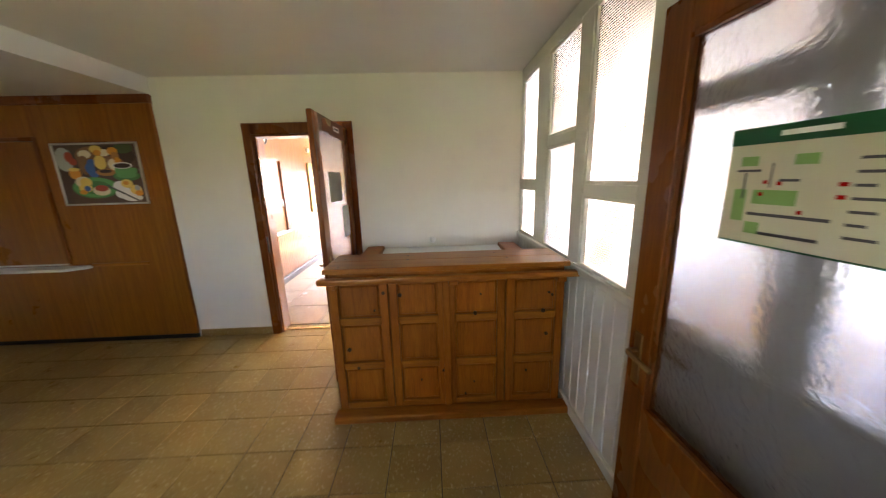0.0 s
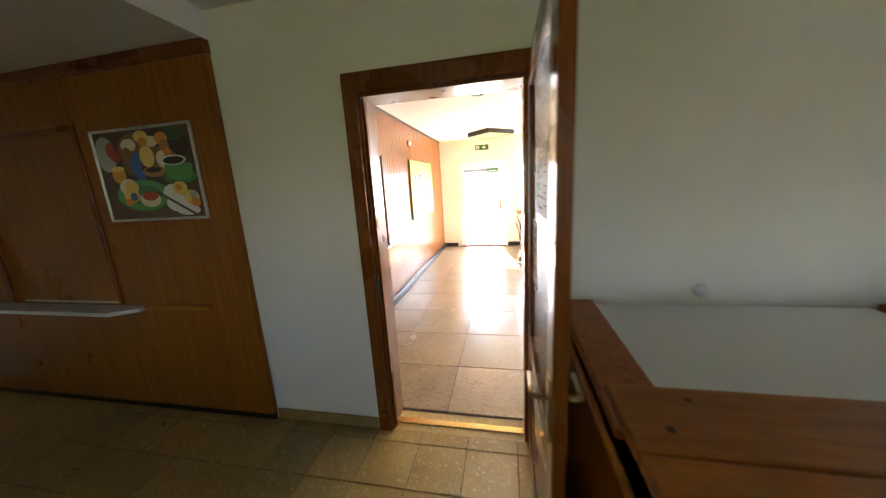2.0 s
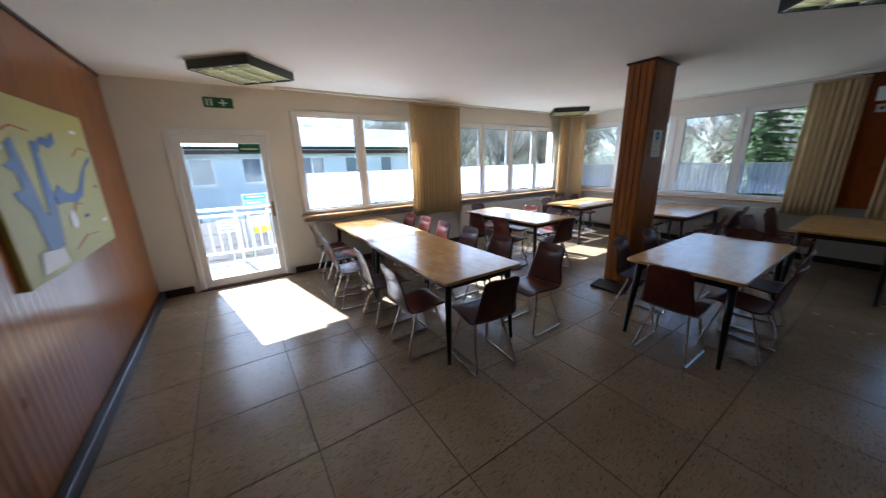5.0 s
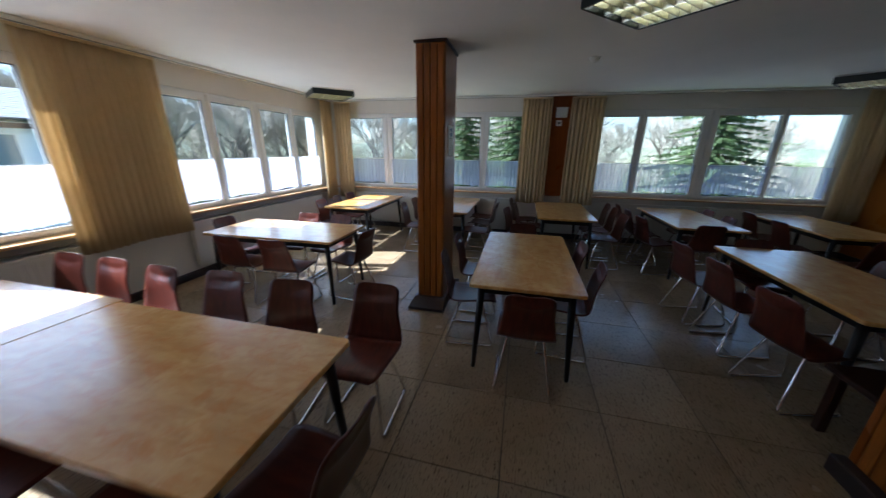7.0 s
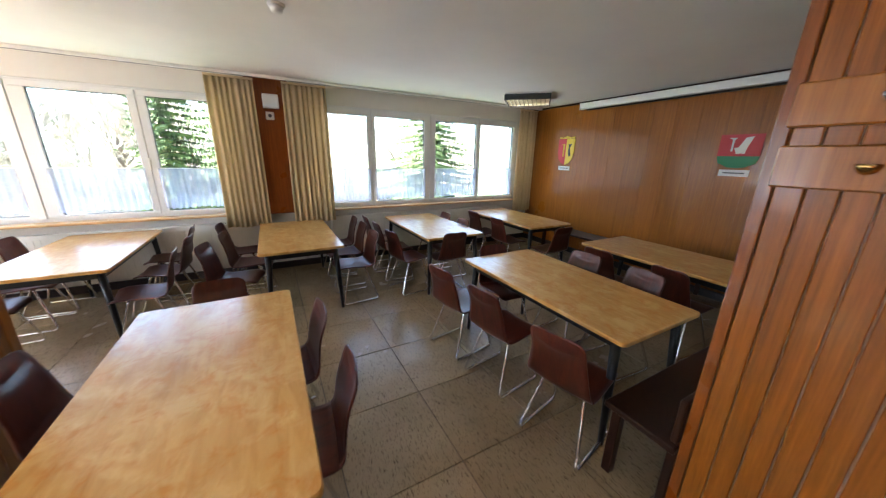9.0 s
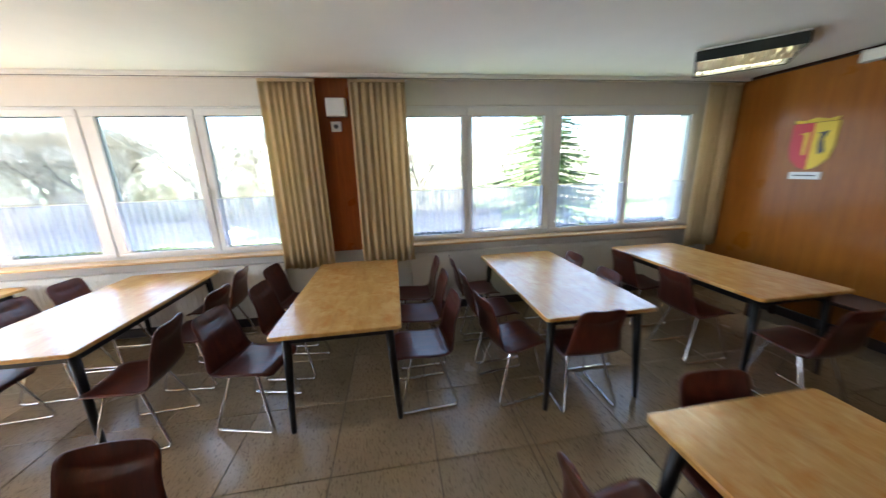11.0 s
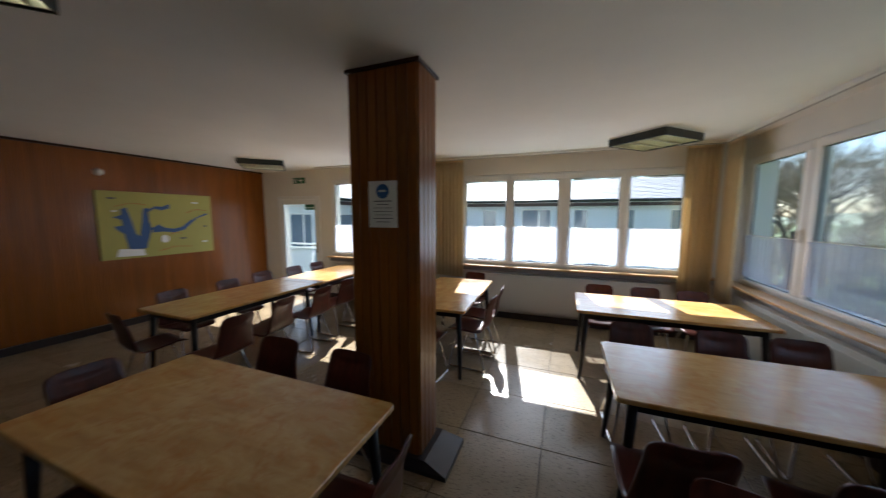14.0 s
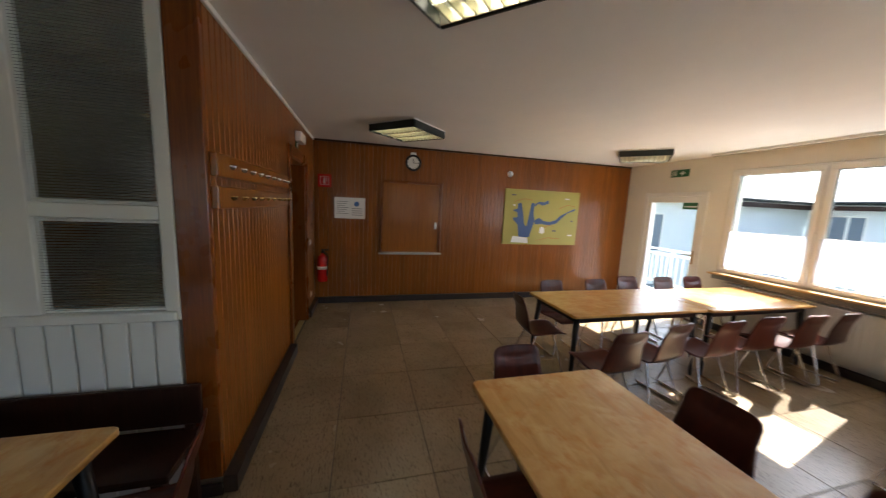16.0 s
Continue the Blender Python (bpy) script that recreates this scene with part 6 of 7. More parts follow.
    cx, cz = PO - 0.981 + u * 0.779, 1.53 + v * 0.566
    ring = [bm.verts.new((cx + ru * 0.779 * math.cos(a), 0, cz + rv * 0.566 * math.sin(a))) for a in [2 * math.pi * k / 20 for k in range(20)]]
    for vv in ring:
        vv.co.x = min(max(vv.co.x, PO - 0.979), PO - 0.204)
        vv.co.z = min(max(vv.co.z, 1.532), 2.094)
        vv.co.y = HY - 0.0125 - 0.00014 * level
    bm.faces.new(ring)
    wpart(nm, bm, PC[colr], pic)
    level += 1
bm = bmesh.new()
add_box(bm, -0.16, 0.16, -0.0004, 0.0004, -0.008, 0.008)
bm.transform(pose(PO - 0.41, HY - 0.0205, 1.625, 0, 30, 0))
wpart("knife", bm, M["ink"], pic)

ws = base("wall_button", 2.58, WH - 0.01, 1.03, 0, "small round white wall outlet", "outlet")
wpart("cap", cyl((2.58, WH - 0.03, 1.03), (2.58, WH - 0.001, 1.03), 0.025, 0.034, 20), M["white_plastic"], ws, "", True)

pl = notice("floor_plan_sign", 0.36, 0.255, "green-headed floor plan sign on the glass door leaf", "plan")
pl.matrix_basis = pose(1.736, -0.72, 1.635, 0, 0, -90)
mk = notice("mask_notice", 0.21, 0.30, "white mask notice on the glass door leaf", "mask")
mk.matrix_basis = pose(1.736, -0.475, 1.30, 0, 0, -90)
pl2 = notice("floor_plan_sign", 0.33, 0.28, "green-headed floor plan sign on the pushed-back door leaf", "plan")
pl2.matrix_basis = pose(3.378, -2.93, 1.64, 0, 0, -88)
dp = base("door_plate", 1.718, -0.45, 2.12, 0, "small white lettered plate on the door leaf", "sign")
wpart("plate", box(1.716, 1.7195, -0.70, -0.54, 2.105, 2.145), M["paper"], dp)
dp2 = base("door_plate", 1.762, -0.62, 2.12, 0, "small white lettered plate on the door leaf", "sign")
wpart("plate", box(1.7605, 1.764, -0.70, -0.54, 2.105, 2.145), M["paper"], dp2)
wpart("lettering", box(1.7642, 1.7652, -0.68, -0.56, 2.118, 2.132), M["ink"], dp2)


# ---- outside ----
GZ = -3.0
ground = struct(link("ground", box(-400, 400, -400, 400, GZ - 0.3, GZ), M["grass"]), "lawn and fields around the house")
struct(link("road", box(12, 30, -30, 4, GZ + 0.004, GZ + 0.03), M["asphalt"]), "grey asphalt yard beyond the windows")
struct(link("wall_outer_base", box(-0.27, EF + 0.28, SF - 0.2, NF + 0.28, GZ, -0.201), M["facade"]), "rendered base storey of the house")
struct(link("balcony_slab", box(-1.2, 3.2, NF + 0.285, 7.62, -0.16, -0.03, 0.01), M["paving"]), "pale balcony slab outside the exit door")

rail = base("balcony_railing", 1.0, 7.5, -0.03, 0, "white-painted metal balcony railing", "railing")
for z in (0.16, 0.83, 0.94):
    wpart("rail", cyl((-1.1, 7.5, z), (3.1, 7.5, z), 0.024, n=10), M["pvc"], rail, "", True)
for i in range(5):
    x = -1.1 + i * 1.05
    wpart("post", cyl((x, 7.5, -0.03), (x, 7.5, 0.94), 0.022, n=10), M["pvc"], rail, "", True)
for i in range(34):
    x = -1.04 + i * 0.125
    wpart("baluster", cyl((x, 7.5, 0.16), (x, 7.5, 0.83), 0.009, n=6), M["pvc"], rail)
sb = base("notice_board", 1.2, 9.0, GZ, 0, "turquoise and white notice board on posts", "sign")
M["turquoise"] = mat("turquoise_print", (0.03, 0.36, 0.42), 0.4)[0]
M["sky_print"] = mat("pale_blue_print", (0.22, 0.52, 0.68), 0.4)[0]
wpart("panel", box(1.18, 1.66, 8.98, 9.02, 0.80, 1.06, 0.004), M["paper"], sb)
wpart("band", box(1.20, 1.64, 8.974, 8.979, 0.94, 1.045), M["turquoise"], sb, "green-blue lettered band")
wpart("band", box(1.20, 1.64, 8.974, 8.979, 0.815, 0.925), M["sky_print"], sb, "pale blue lettered band")
for z0, x1 in ((0.985, 1.60), (0.86, 1.52)):
    wpart("text_line", box(1.26, x1, 8.971, 8.9735, z0, z0 + 0.03), M["paper"], sb)
for x in (1.22, 1.62):
    wpart("post", cyl((x, 9.05, GZ), (x, 9.05, 1.06), 0.028, n=10), M["steel"], sb)
wpart("lower_sheet", box(0.66, 0.99, 8.98, 9.02, 0.27, 0.55, 0.004), M["paper"], sb, "white printed sheet")
wpart("sheet_post", cyl((0.82, 9.04, GZ), (0.82, 9.04, 0.5), 0.022, n=8), M["steel"], sb)
wpart("lower_panel", box(1.30, 1.63, 8.98, 9.02, 0.34, 0.58, 0.004), M["plan_paper"], sb, "cream board")
wpart("lower_band", box(1.30, 1.63, 8.98, 9.02, 0.19, 0.335, 0.004), M["shield_yellow"], sb, "yellow board")
for i in range(3):
    wpart("text_line", box(0.70, 0.95 - 0.05 * (i % 2), 8.974, 8.979, 0.47 - 0.07 * i, 0.485 - 0.07 * i), M["ink"], sb)


def house(name, x0, x1, y0, y1, eave, ridge, label, windows, overhang=0.55, tile="rooftile"):
    """A rendered house seen from the south: wall, eaves board, gutter, tiled roof slope, windows with frames."""
    h = base(name, (x0 + x1) / 2, (y0 + y1) / 2, GZ, 0, label, "house")
    wpart("wall", box(x0, x1, y0, y1, GZ, eave), M["facade"], h)
    ym = (y0 + y1) / 2
    rise = (ridge - eave) / (ym - y0)
    bm = bmesh.new()
    pts = [(y0 - overhang, eave - overhang * rise), (ym, ridge), (y1 + overhang, eave - overhang * rise), (y1 + overhang, eave - overhang * rise - 0.12), (ym, ridge - 0.14), (y0 - overhang, eave - overhang * rise - 0.12)]
    a = [bm.verts.new((x0 - 0.4, y, z)) for y, z in pts]
    b = [bm.verts.new((x1 + 0.4, y, z)) for y, z in pts]
    for i in range(6):
        bm.faces.new((a[i], a[(i + 1) % 6], b[(i + 1) % 6], b[i]))
    bm.faces.new((a[0], a[1], a[4], a[5]))
    bm.faces.new((a[1], a[2], a[3], a[4]))
    bm.faces.new((b[0], b[1], b[4], b[5]))
    bm.faces.new((b[1], b[2], b[3], b[4]))
    roof = wpart("roof", bm, M[tile], h, "weathered grey-brown tiled roof")
    ez = eave - overhang * rise
    bm = bmesh.new()
    n, lift = (8, 0.3) if tile == "roof_brown" else (16, 1.0)
    for i in range(n):
        t0, t1 = i / n, (i + 1.12) / n
        ya, yb = y0 - overhang + (ym - y0 + overhang) * t0, y0 - overhang + (ym - y0 + overhang) * t1
        za, zb = ez + (ridge - ez) * t0, ez + (ridge - ez) * t1
        q = [(ya, za + 0.012 * lift), (yb, zb + 0.002), (yb, zb + 0.012 * lift), (ya, za + 0.03 * lift)]
        k = int((x1 - x0 + 0.8) / 0.30)
        for j in range(k):
            xa = x0 - 0.4 + j * 0.30 + (0.15 if i % 2 else 0)
            r0 = [bm.verts.new((xa, y, z + 0.006 * lift * ((j * 7 + i * 3) % 3))) for y, z in q]
            r1 = [bm.verts.new((xa + 0.285, y, z + 0.006 * lift * ((j * 7 + i * 3) % 3))) for y, z in q]
            bm.faces.new((r0[2], r0[3], r1[3], r1[2]))
            bm.faces.new((r0[3], r0[0], r1[0], r1[3]))
    tl = wpart("roof_tiles", bm, M[tile], h)
    tagged(tl, kind="stuff")
    wpart("gutter", cyl((x0 - 0.4, y0 - overhang - 0.06, ez - 0.02), (x1 + 0.4, y0 - overhang - 0.06, ez - 0.02), 0.075, n=10), M["light_side"], h, "dark metal gutter", True)
    wpart("fascia", box(x0 - 0.4, x1 + 0.4, y0 - overhang + 0.01, y0 - overhang + 0.04, ez - 0.30, ez - 0.121), M["panel_dark"], h)
    for j in range(int((x1 - x0) / 0.8)):
        x = x0 + 0.3 + j * 0.8
        wpart("rafter_end", box(x, x + 0.09, y0 - overhang + 0.05, y0, ez - 0.24, ez - 0.125), M["panel_dark"], h)
    for wx0, wx1, wz0, wz1 in windows:
        w = wpart("window", box(wx0 - 0.06, wx1 + 0.06, y0 - 0.03, y0 + 0.001, wz0 - 0.06, wz0), M["pvc"], h)
        for fx0, fx1, fz0, fz1 in ((wx0 - 0.06, wx1 + 0.06, wz1, wz1 + 0.06), (wx0 - 0.06, wx0, wz0, wz1), (wx1, wx1 + 0.06, wz0, wz1)):
            f = wpart("window_frame", box(fx0, fx1, y0 - 0.03, y0 + 0.001, fz0, fz1), M["pvc"], w)
        if wx1 - wx0 > 1.0:
            wpart("window_frame", box((wx0 * 0.4 + wx1 * 0.6) - 0.04, (wx0 * 0.4 + wx1 * 0.6) + 0.04, y0 - 0.03, y0 + 0.001, wz0, wz1), M["pvc"], w)
        wpart("pane", box(wx0, wx1, y0 - 0.012, y0 - 0.002, wz0, wz1), M["sky_pane"], w)
        wpart("sill", box(wx0 - 0.1, wx1 + 0.1, y0 - 0.1, y0 - 0.032, wz0 - 0.1, wz0 - 0.062), M["alu"], w)
    dpx = x0 + 0.5
    wpart("downpipe", cyl((dpx, y0 - 0.08, GZ), (dpx, y0 - 0.08, ez - 0.1), 0.05, n=10), M["alu"], h, "grey downpipe", True)
    return h


wins = [(-3.4, -2.3, 0.96, 1.98), (-0.31, 0.52, 0.89, 1.99), (1.75, 2.5, 0.92, 2.0), (4.05, 5.55, 0.98, 2.02), (6.8, 7.4, 1.0, 2.02), (8.95, 9.6, 1.0, 2.02), (11.2, 11.8, 1.0, 2.0)]
low = [(-1.5, -0.3, -1.9, -0.6), (1.4, 2.6, -1.9, -0.6), (4.4, 5.6, -1.9, -0.6), (7.4, 8.6, -1.9, -0.6)]
house("house", -3.95, 12.4, 19.4, 26.0, 2.72, 3.90, "white rendered neighbour house with dark eaves and tiled roof", wins + low)
wing = house("house", -5.0, 5.0, -3.0, 3.0, 2.75, 4.1, "white rendered house wing with dark windows", [(-4.1, -3.0, 0.4, 1.75), (-1.2, -0.2, 0.4, 1.75), (-4.1, -3.0, -2.2, -0.9)])
wing.matrix_basis = pose(-7.0, 14.6, GZ, 0, 0, 90)
house("house", 0.2, 3.4, 10.2, 13.0, -0.7, 0.15, "low outbuilding with a shingled roof", [], 0.3, "roof_brown")

# lawn things: parasol and tables, fence
par = base("parasol", 20.9, 8.3, GZ, 0, "open white parasol on the lawn", "parasol")
bm = bmesh.new()
apex = bm.verts.new((0, 0, 2.35))
rim = [bm.verts.new((0.8 * math.cos(a), 0.8 * math.sin(a), 1.95)) for a in [2 * math.pi * i / 8 for i in range(8)]]
low_rim = [bm.verts.new((0.8 * math.cos(a), 0.8 * math.sin(a), 1.84)) for a in [2 * math.pi * i / 8 for i in range(8)]]
for i in range(8):
    bm.faces.new((apex, rim[i], rim[(i + 1) % 8]))
    bm.faces.new((rim[i], low_rim[i], low_rim[(i + 1) % 8], rim[(i + 1) % 8]))
part("canopy", bm, M["paper"], par, "white canopy")
part("pole", cyl((0, 0, 0), (0, 0, 2.4), 0.03, n=8), M["steel"], par)
part("foot", cyl((0, 0, 0), (0, 0, 0.08), 0.3, n=16), M["paving"], par)
gt = base("garden_table", 21.2, 7.0, GZ, 0, "brown garden table on the lawn", "table")
part("top", box(-0.8, 0.8, -0.4, 0.4, 0.7, 0.74, 0.01), M["panel"], gt)
for sx in (-0.65, 0.65):
    part("trestle", box(sx - 0.04, sx + 0.04, -0.3, 0.3, 0, 0.699), M["panel_dark"], gt)

fence = base("fence", 30.0, 10.0, GZ, 0, "dark weathered plank fence behind the lawn", "fence")
bm = bmesh.new()
rnd = random.Random(3)
for i in range(280):
    y = -8 + i * 0.155
    add_box(bm, 30.0, 30.03, y, y + 0.14, GZ + 0.05, GZ + 1.55 + rnd.uniform(-0.02, 0.02))
wpart("planks", bm, M["fence"], fence)
for i in range(16):
    wpart("post", box(30.031, 30.13, -8 + i * 2.85, -7.9 + i * 2.85, GZ, GZ + 1.5), M["fence"], fence)


# ---- trees ----
def bare_tree(name, x, y, h, seed, label, twig_mat, leafy=0.0):
    """A leafless broad tree: tapering trunk, forking limbs, fine twigs."""
    rnd = random.Random(seed)
    t = base(name, x, y, GZ, 0, label, "tree", "bare trees")
    bm, tw = bmesh.new(), bmesh.new()

    def quick(b, p, q, r0, r1):
        d = (q - p).normalized()
        u = d.orthogonal().normalized()
        w = d.cross(u)
        a = [b.verts.new(p + (u * math.cos(k) + w * math.sin(k)) * r0) for k in (0, 2.09, 4.19)]
        c = [b.verts.new(q + (u * math.cos(k) + w * math.sin(k)) * r1) for k in (0, 2.09, 4.19)]
        for i in range(3):
            b.faces.new((a[i], a[(i + 1) % 3], c[(i + 1) % 3], c[i]))

    def grow(p, d, ln, r, depth):
        q = p + d * ln
        quick(bm if depth < 3 else tw, p, q, max(r, 0.014), max(r * 0.68, 0.009))
        if depth >= 6:
            return
        for _ in range(3 if depth < 5 else 4):
            nd = (d + Vector((rnd.uniform(-1, 1), rnd.uniform(-1, 1), rnd.uniform(-0.3, 0.9))) * 0.7).normalized()
            grow(p + d * ln * rnd.uniform(0.4, 1.0), nd, ln * rnd.uniform(0.66, 0.84), r * 0.58, depth + 1)

    grow(Vector((0, 0, 0)), Vector((0, 0, 1)), h * 0.19, h * 0.0125, 0)
    part("trunk", bm, M["bark"], t)
    part("crown", tw, twig_mat, t, "fine bare twigs")
    return t


def spruce(name, x, y, h, r, seed, label):
    """A spruce: straight tapered trunk and drooping boughs set with many needle sprays."""
    rnd = random.Random(seed)
    t = base(name, x, y, GZ, 0, label, "tree")
    part("trunk", cyl((0, 0, 0), (0, 0, h), h * 0.016, 0.02, 10), M["bark"], t)
    bm = bmesh.new()
    z = h * 0.10
    while z < h * 0.985:
        f = 1 - z / h
        ln0 = r * (f ** 0.85) * rnd.uniform(0.85, 1.1) + 0.15
        n = 9
        off = rnd.uniform(0, 6)
        for i in range(n):
            a = off + 2 * math.pi * i / n + rnd.uniform(-0.25, 0.25)
            ln = ln0 * rnd.choice((0.45, 0.7, 0.9, 1.0, 1.2)) * rnd.uniform(0.85, 1.1)
            d = Vector((math.cos(a), math.sin(a), 0))
            side = Vector((-d.y, d.x, 0))
            m = max(4, int(ln / 0.16))
            for k in range(m):
                s = (k + rnd.random()) / m
                c = Vector((0, 0, z)) + d * ln * s + Vector((0, 0, -0.22 * ln * s * s + 0.10 * ln * s ** 4))
                wdt = (0.42 * (1 - s) + 0.10) * (0.5 + 0.22 * ln)
                for sg in (-1, 1):
                    o = rnd.uniform(0.5, 1.0) * wdt
                    tip = c + side * sg * o + d * o * 0.55 + Vector((0, 0, -rnd.uniform(0.05, 0.35) * o - 0.05))
                    b1 = c + d * 0.09 + Vector((0, 0, 0.03))
                    b2 = c - d * 0.09 - Vector((0, 0, 0.10))
                    v = [bm.verts.new(q) for q in (b1, tip, b2)]
                    bm.faces.new(v)
                    dn = c + side * sg * o * 0.5 + Vector((0, 0, -rnd.uniform(0.18, 0.38)))
                    v = [bm.verts.new(q) for q in (c + side * sg * o * 0.15, c + side * sg * o * 0.85, dn)]
                    bm.faces.new(v)
        z += 0.30 + 0.10 * f
    part("crown", bm, M["needles"], t, "dense green needle boughs")
    return t


spruce("spruce_tree", 26.0, -9.9, 15.0, 4.4, 5, "tall green spruce beyond the yard")
spruce("spruce_tree", 24.5, 2.4, 13.5, 3.7, 8, "tall green spruce near the lawn")
spruce("spruce_tree", 26.5, 6.2, 12.5, 3.4, 9, "green spruce beside a darker one near the lawn")
spruce("spruce_tree", 7.4, 36.0, 10.0, 2.6, 15, "dark spruce behind the neighbour house roof")
spruce("spruce_tree", 17.0, 36.0, 10.4, 4.2, 16, "broad dark spruce behind the neighbour house roof")
proto = None
rnd = random.Random(21)
spots = []
for i in range(32):
    spots.append((33 + rnd.uniform(-1, 12), -2 + i * 1.7 + rnd.uniform(-0.8, 0.8)))
for i in range(18):
    spots.append((13.5 + i * 1.6 + rnd.uniform(-1, 1), 27 + rnd.uniform(-2, 6)))
for i in range(7):
    spots.append((44 + rnd.uniform(0, 8), -28 + i * 3.6 + rnd.uniform(-1, 1)))
for i in range(4):
    spots.append((-6 + i * 5.5, 36 + rnd.uniform(-2, 2)))
kinds = [bare_tree("bare_tree", *spots[0], 20.0, 31, "leafless broad tree with pale fine twigs", M["twigs"]), bare_tree("bare_tree", *spots[1], 17.0, 32, "leafless broad tree with pale fine twigs", M["twigs"]), bare_tree("bare_tree", *spots[2], 18.5, 33, "leafless broad tree with pale fine twigs", M["twigs"])]
for i, (x, y) in enumerate(spots[3:]):
    copy_thing(kinds[i % 3], pose(x, y, GZ, 0, 0, rnd.uniform(0, 360)))

# thicket of bare shrubs behind the lawn and the yard
def thicket(name, x0, x1, y0, y1, high, stems, seed, label):
    """Bare shrubs: curving stems set with many fine twigs, each a slim three-sided spike."""
    rs = np.random.default_rng(seed)
    px, py = rs.uniform(x0, x1, stems), rs.uniform(y0, y1, stems)
    hh = high * rs.uniform(0.45, 1.0, stems) * (0.75 + 0.25 * np.sin(px * 0.9 + py * 0.55))
    lean = rs.normal(0, 0.22, (stems, 2))
    co, fa = [], []

    def spike(p, q, r):
        d = q - p
        u = np.stack([-d[:, 1], d[:, 0], d[:, 2] * 0], 1) + 1e-3
        u /= np.linalg.norm(u, axis=1)[:, None]
        w = np.cross(d, u)
        w /= np.linalg.norm(w, axis=1)[:, None]
        k = sum(len(c) for c in co)
        n = len(p)
        rr = np.full(n, r)[:, None] if np.isscalar(r) else r[:, None]
        co.append(np.stack([p + u * rr, p - u * rr * 0.5 + w * rr * 0.87, p - u * rr * 0.5 - w * rr * 0.87, q], 1).reshape(-1, 3))
        b0 = k + 4 * np.arange(n)
        for a, c in ((0, 1), (1, 2), (2, 0)):
            fa.append(np.stack([b0 + a, b0 + c, b0 + 3], 1))

    foot = np.stack([px, py, np.full(stems, GZ)], 1)
    top = foot + np.stack([lean[:, 0] * hh, lean[:, 1] * hh, hh], 1)
    spike(foot, top, 0.012 + 0.004 * hh)
    for k in range(26):
        s = rs.uniform(0.12, 0.98, stems)
        p = foot + (top - foot) * s[:, None]
        ln = hh * rs.uniform(0.10, 0.26, stems) * (1.25 - 0.6 * s)
        a = rs.uniform(0, 2 * np.pi, stems)
        d = np.stack([np.cos(a), np.sin(a), rs.uniform(0.2, 1.3, stems)], 1)
        q = p + d * ln[:, None]
        spike(p, q, 0.019)
        for j in range(3):
            t = rs.uniform(0.3, 0.95, stems)[:, None]
            p2 = p + (q - p) * t
            d2 = d + rs.normal(0, 0.7, (stems, 3))
            spike(p2, p2 + d2 * (ln * rs.uniform(0.25, 0.5, stems))[:, None], 0.013)
    me = bpy.data.meshes.new(name)
    me.from_pydata(np.concatenate(co).tolist(), [], np.concatenate(fa).tolist())
    me.materials.append(M["thicket"])
    return tagged(new(name, me), label, "shrubs", kind="stuff")


thicket("thicket", 31.5, 37.0, -6.0, 42.0, 7.0, 800, 4, "dense thicket of bare pale shrubs behind the fence")
thicket("thicket", 40.0, 46.0, -40.0, -4.0, 5.0, 420, 6, "bare pale shrubs beyond the yard")
thicket("thicket", 13.0, 31.0, 27.0, 33.0, 6.5, 260, 7, "bare pale shrubs behind the lawn")

thicket("thicket", 62.0, 74.0, -70.0, 60.0, 9.0, 620, 8, "far belt of bare pale trees")

# distant wooded hills
bm = bmesh.new()
n = 120
rnd = random.Random(9)
prev = None
for i in range(n + 1):
    a = -1.9 + 3.9 * i / n
    rr = 260
    hgt = 9 + 4 * math.sin(a * 3 + 1) + 2.5 * math.sin(a * 9) + rnd.uniform(-0.5, 0.5)
    v0 = bm.verts.new((rr * math.cos(a), rr * math.sin(a), GZ - 1))
    v1 = bm.verts.new(((rr + 60) * math.cos(a), (rr + 60) * math.sin(a), GZ + hgt))
    v2 = bm.verts.new(((rr + 140) * math.cos(a), (rr + 140) * math.sin(a), GZ - 1))
    if prev:
        bm.faces.new((prev[0], v0, v1, prev[1]))
        bm.faces.new((prev[1], v1, v2, prev[2]))
    prev = (v0, v1, v2)
struct(link("backdrop_hills", bm, M["hill"], None, "", True), "distant wooded hills")


# ---- pieces: panelling boards, floor slabs, tiles ----
MESHES = {}


def piece(name, size, centre, material, parent, bev=0.004):
    """A board or tile; alike pieces share one mesh centred on its middle."""
    key = (tuple(round(s, 4) for s in size), material.name, bev)
    if key not in MESHES:
        bm = box(-size[0] / 2, size[0] / 2, -size[1] / 2, size[1] / 2, -size[2] / 2, size[2] / 2, bev)
        me = bpy.data.meshes.new(name)
        bmesh.ops.recalc_face_normals(bm, faces=bm.faces)
        bm.to_mesh(me)
        bm.free()
        me.materials.append(material)
        MESHES[key] = me
    ob = new(name, MESHES[key])
    ob.location = centre
    ob.parent = parent
    return ob


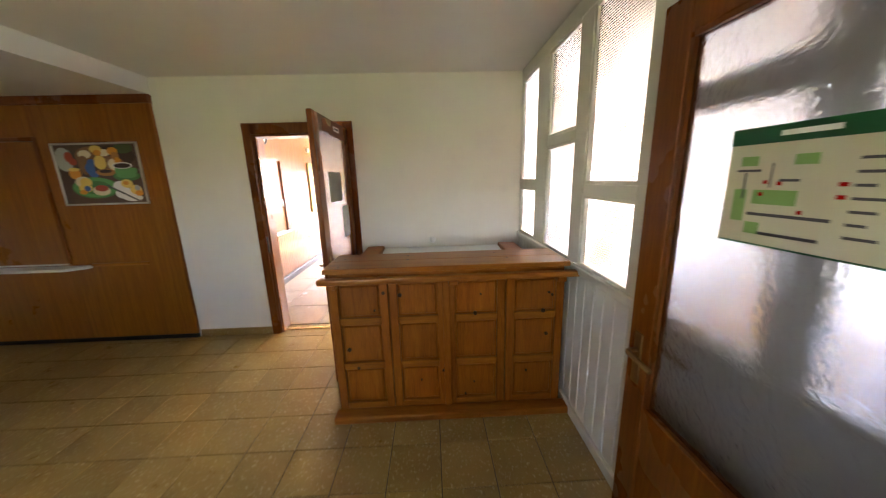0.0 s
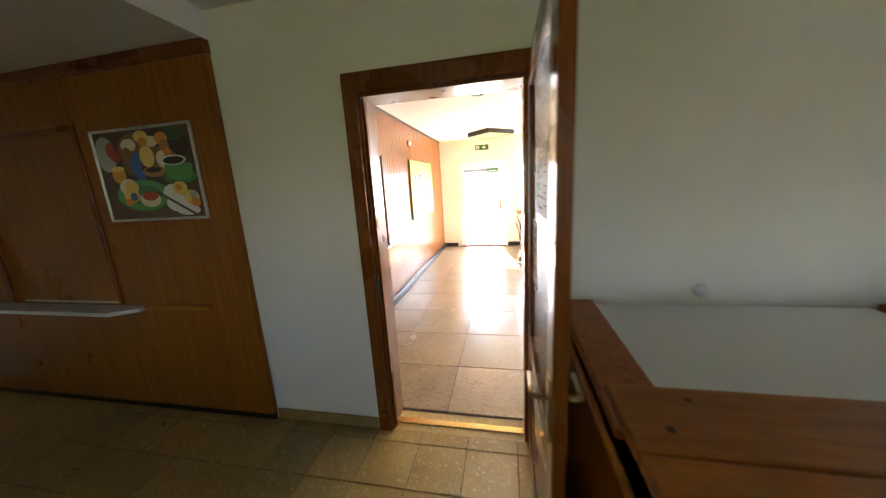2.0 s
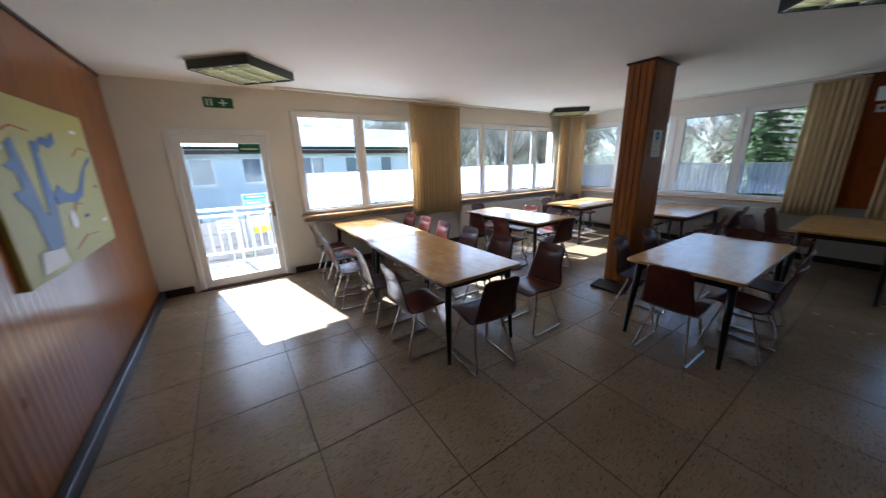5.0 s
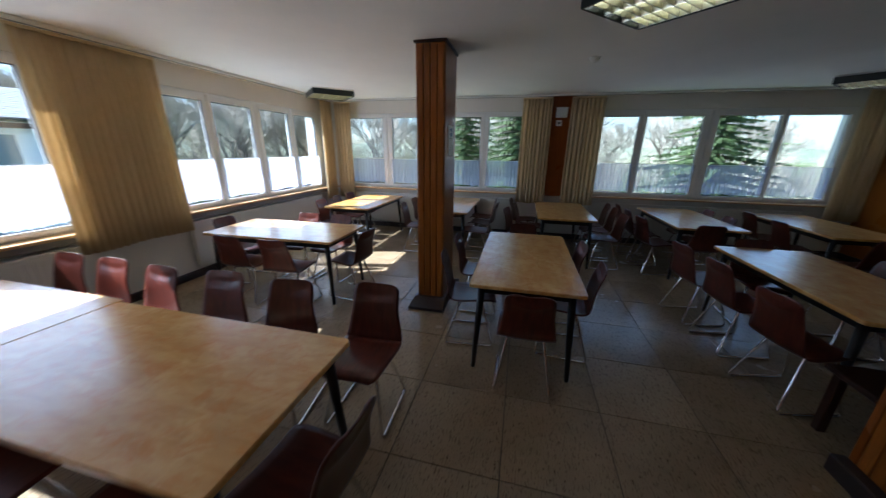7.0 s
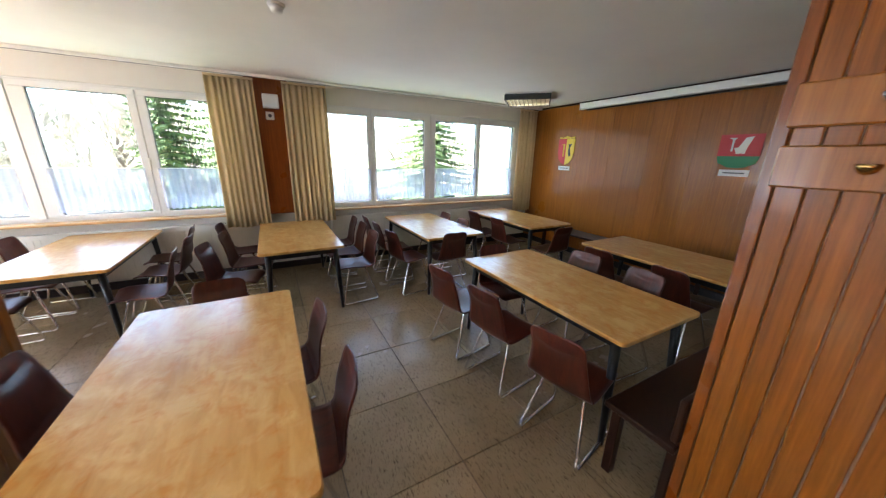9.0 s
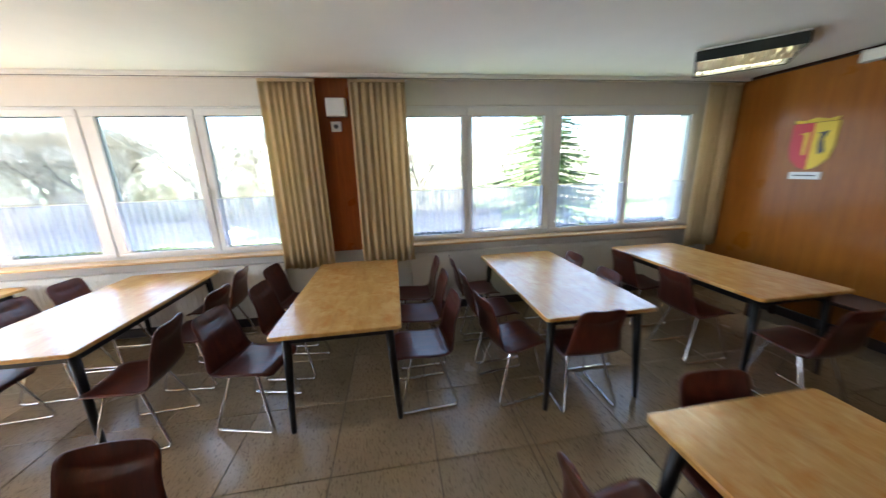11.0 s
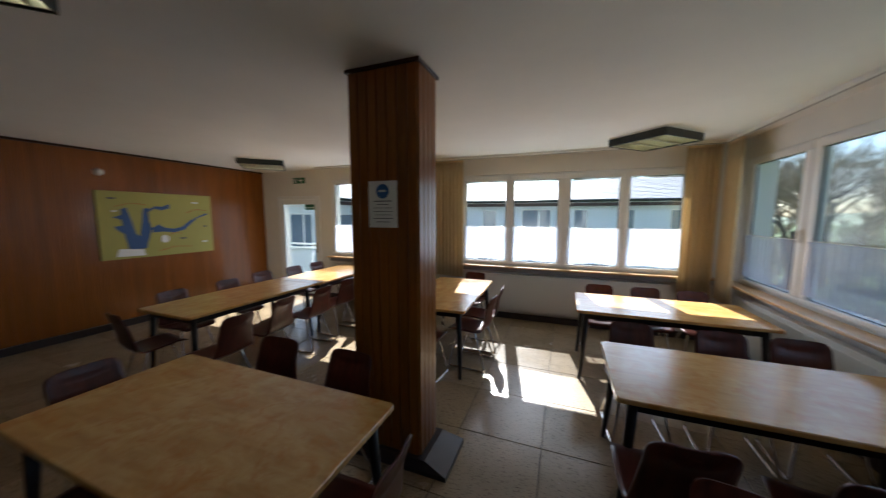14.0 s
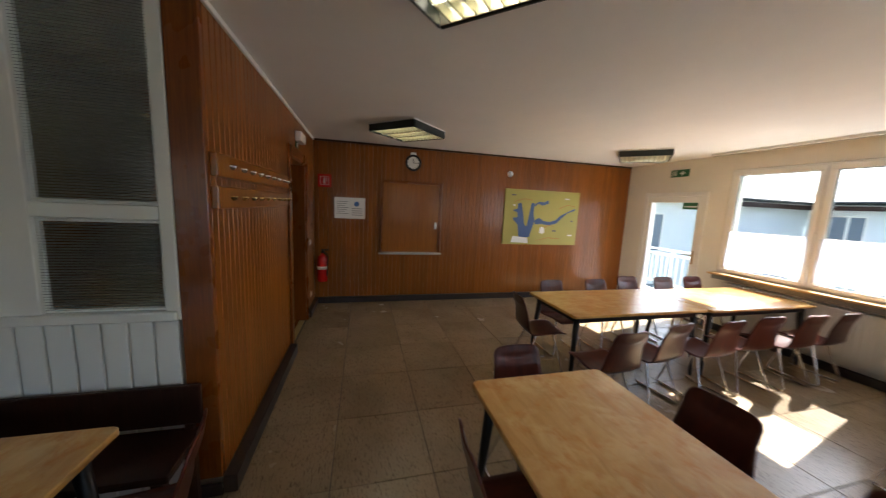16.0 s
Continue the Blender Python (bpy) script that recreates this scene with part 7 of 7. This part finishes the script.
def boards(parent, axis, face, inward, a0, a1, z0, z1, pitch, holes, material, gap=0.003):
    n = round((a1 - a0) / pitch)
    w = (a1 - a0) / n
    for i in range(n):
        lo, hi = a0 + i * w, a0 + (i + 1) * w
        zs = sorted([(h[2], h[3]) for h in holes if h[0] < (lo + hi) / 2 < h[1]])
        z = z0
        for s, e in zs + [(z1, z1)]:
            if s - z > 0.01:
                c = ((lo + hi) / 2, face + inward * 0.009) if axis == "x" else (face + inward * 0.009, (lo + hi) / 2)
                sz = (w - gap, 0.017) if axis == "x" else (0.017, w - gap)
                piece("board", (*sz, s - z), (*c, (s + z) / 2), material, parent, 0.0038 if gap > 0.002 else 0.0022 if gap > 0.0015 else 0.001)
            z = e


ob = bpy.data.objects
boards(ob["wall_west"], "y", -0.0185, 1, 0.0, NF - 0.002, 0.0, CEIL - 0.031, 0.070, [(1.05, 2.10, 0.86, 2.08)], M["panel"], 0.0018)
boards(ob["wall_doorway"], "x", -0.0185, 1, 0.002, PX0 + 0.003, 0.0, CEIL - 0.031, 0.069, [(DOOR[0] - 0.02, DOOR[1] + 0.02, 0.0, DOOR[3])], M["panel"])
boards(ob["wall_south"], "x", SF - 0.0185, 1, PX1 + 0.002, EF - 0.002, 0.0, CEIL - 0.031, 0.29, [], M["panel_sheet"], 0.001)


def tiles(parent, x0, x1, y0, y1, px, py, pitch, material, name, limit=None):
    i0, i1 = math.floor((x0 - px) / pitch), math.ceil((x1 - px) / pitch)
    j0, j1 = math.floor((y0 - py) / pitch), math.ceil((y1 - py) / pitch)
    for i in range(i0, i1):
        for j in range(j0, j1):
            a, b2 = max(x0, px + i * pitch), min(x1, px + (i + 1) * pitch)
            c, d = max(y0, py + j * pitch), min(y1, py + (j + 1) * pitch)
            if b2 - a < 0.02 or d - c < 0.02:
                continue
            g = 0.0028
            piece(name, (b2 - a - 2 * g, d - c - 2 * g, 0.012), ((a + b2) / 2, (c + d) / 2, -0.006), material, parent, 0.0015)


tiles(floor, 0.0, EF, 0.0, NF, 1.155, 0.59, 0.632, M["slab"], "slab")
tiles(floor_bay, PX1, EF, SF, 0.0, 1.155, 0.59, 0.632, M["slab"], "slab")
tiles(floor_entrance, -1.6, PX0, -3.3, WH, 0.715, -0.62, 0.312, M["tile"], "tile")
part("far_tiles", box(RX0, -1.6, RY0, WH, -0.012, -0.001), M["tile"], floor_entrance)
part("far_tiles", box(-1.6, PX0, RY0, -3.3, -0.012, -0.001), M["tile"], floor_entrance)
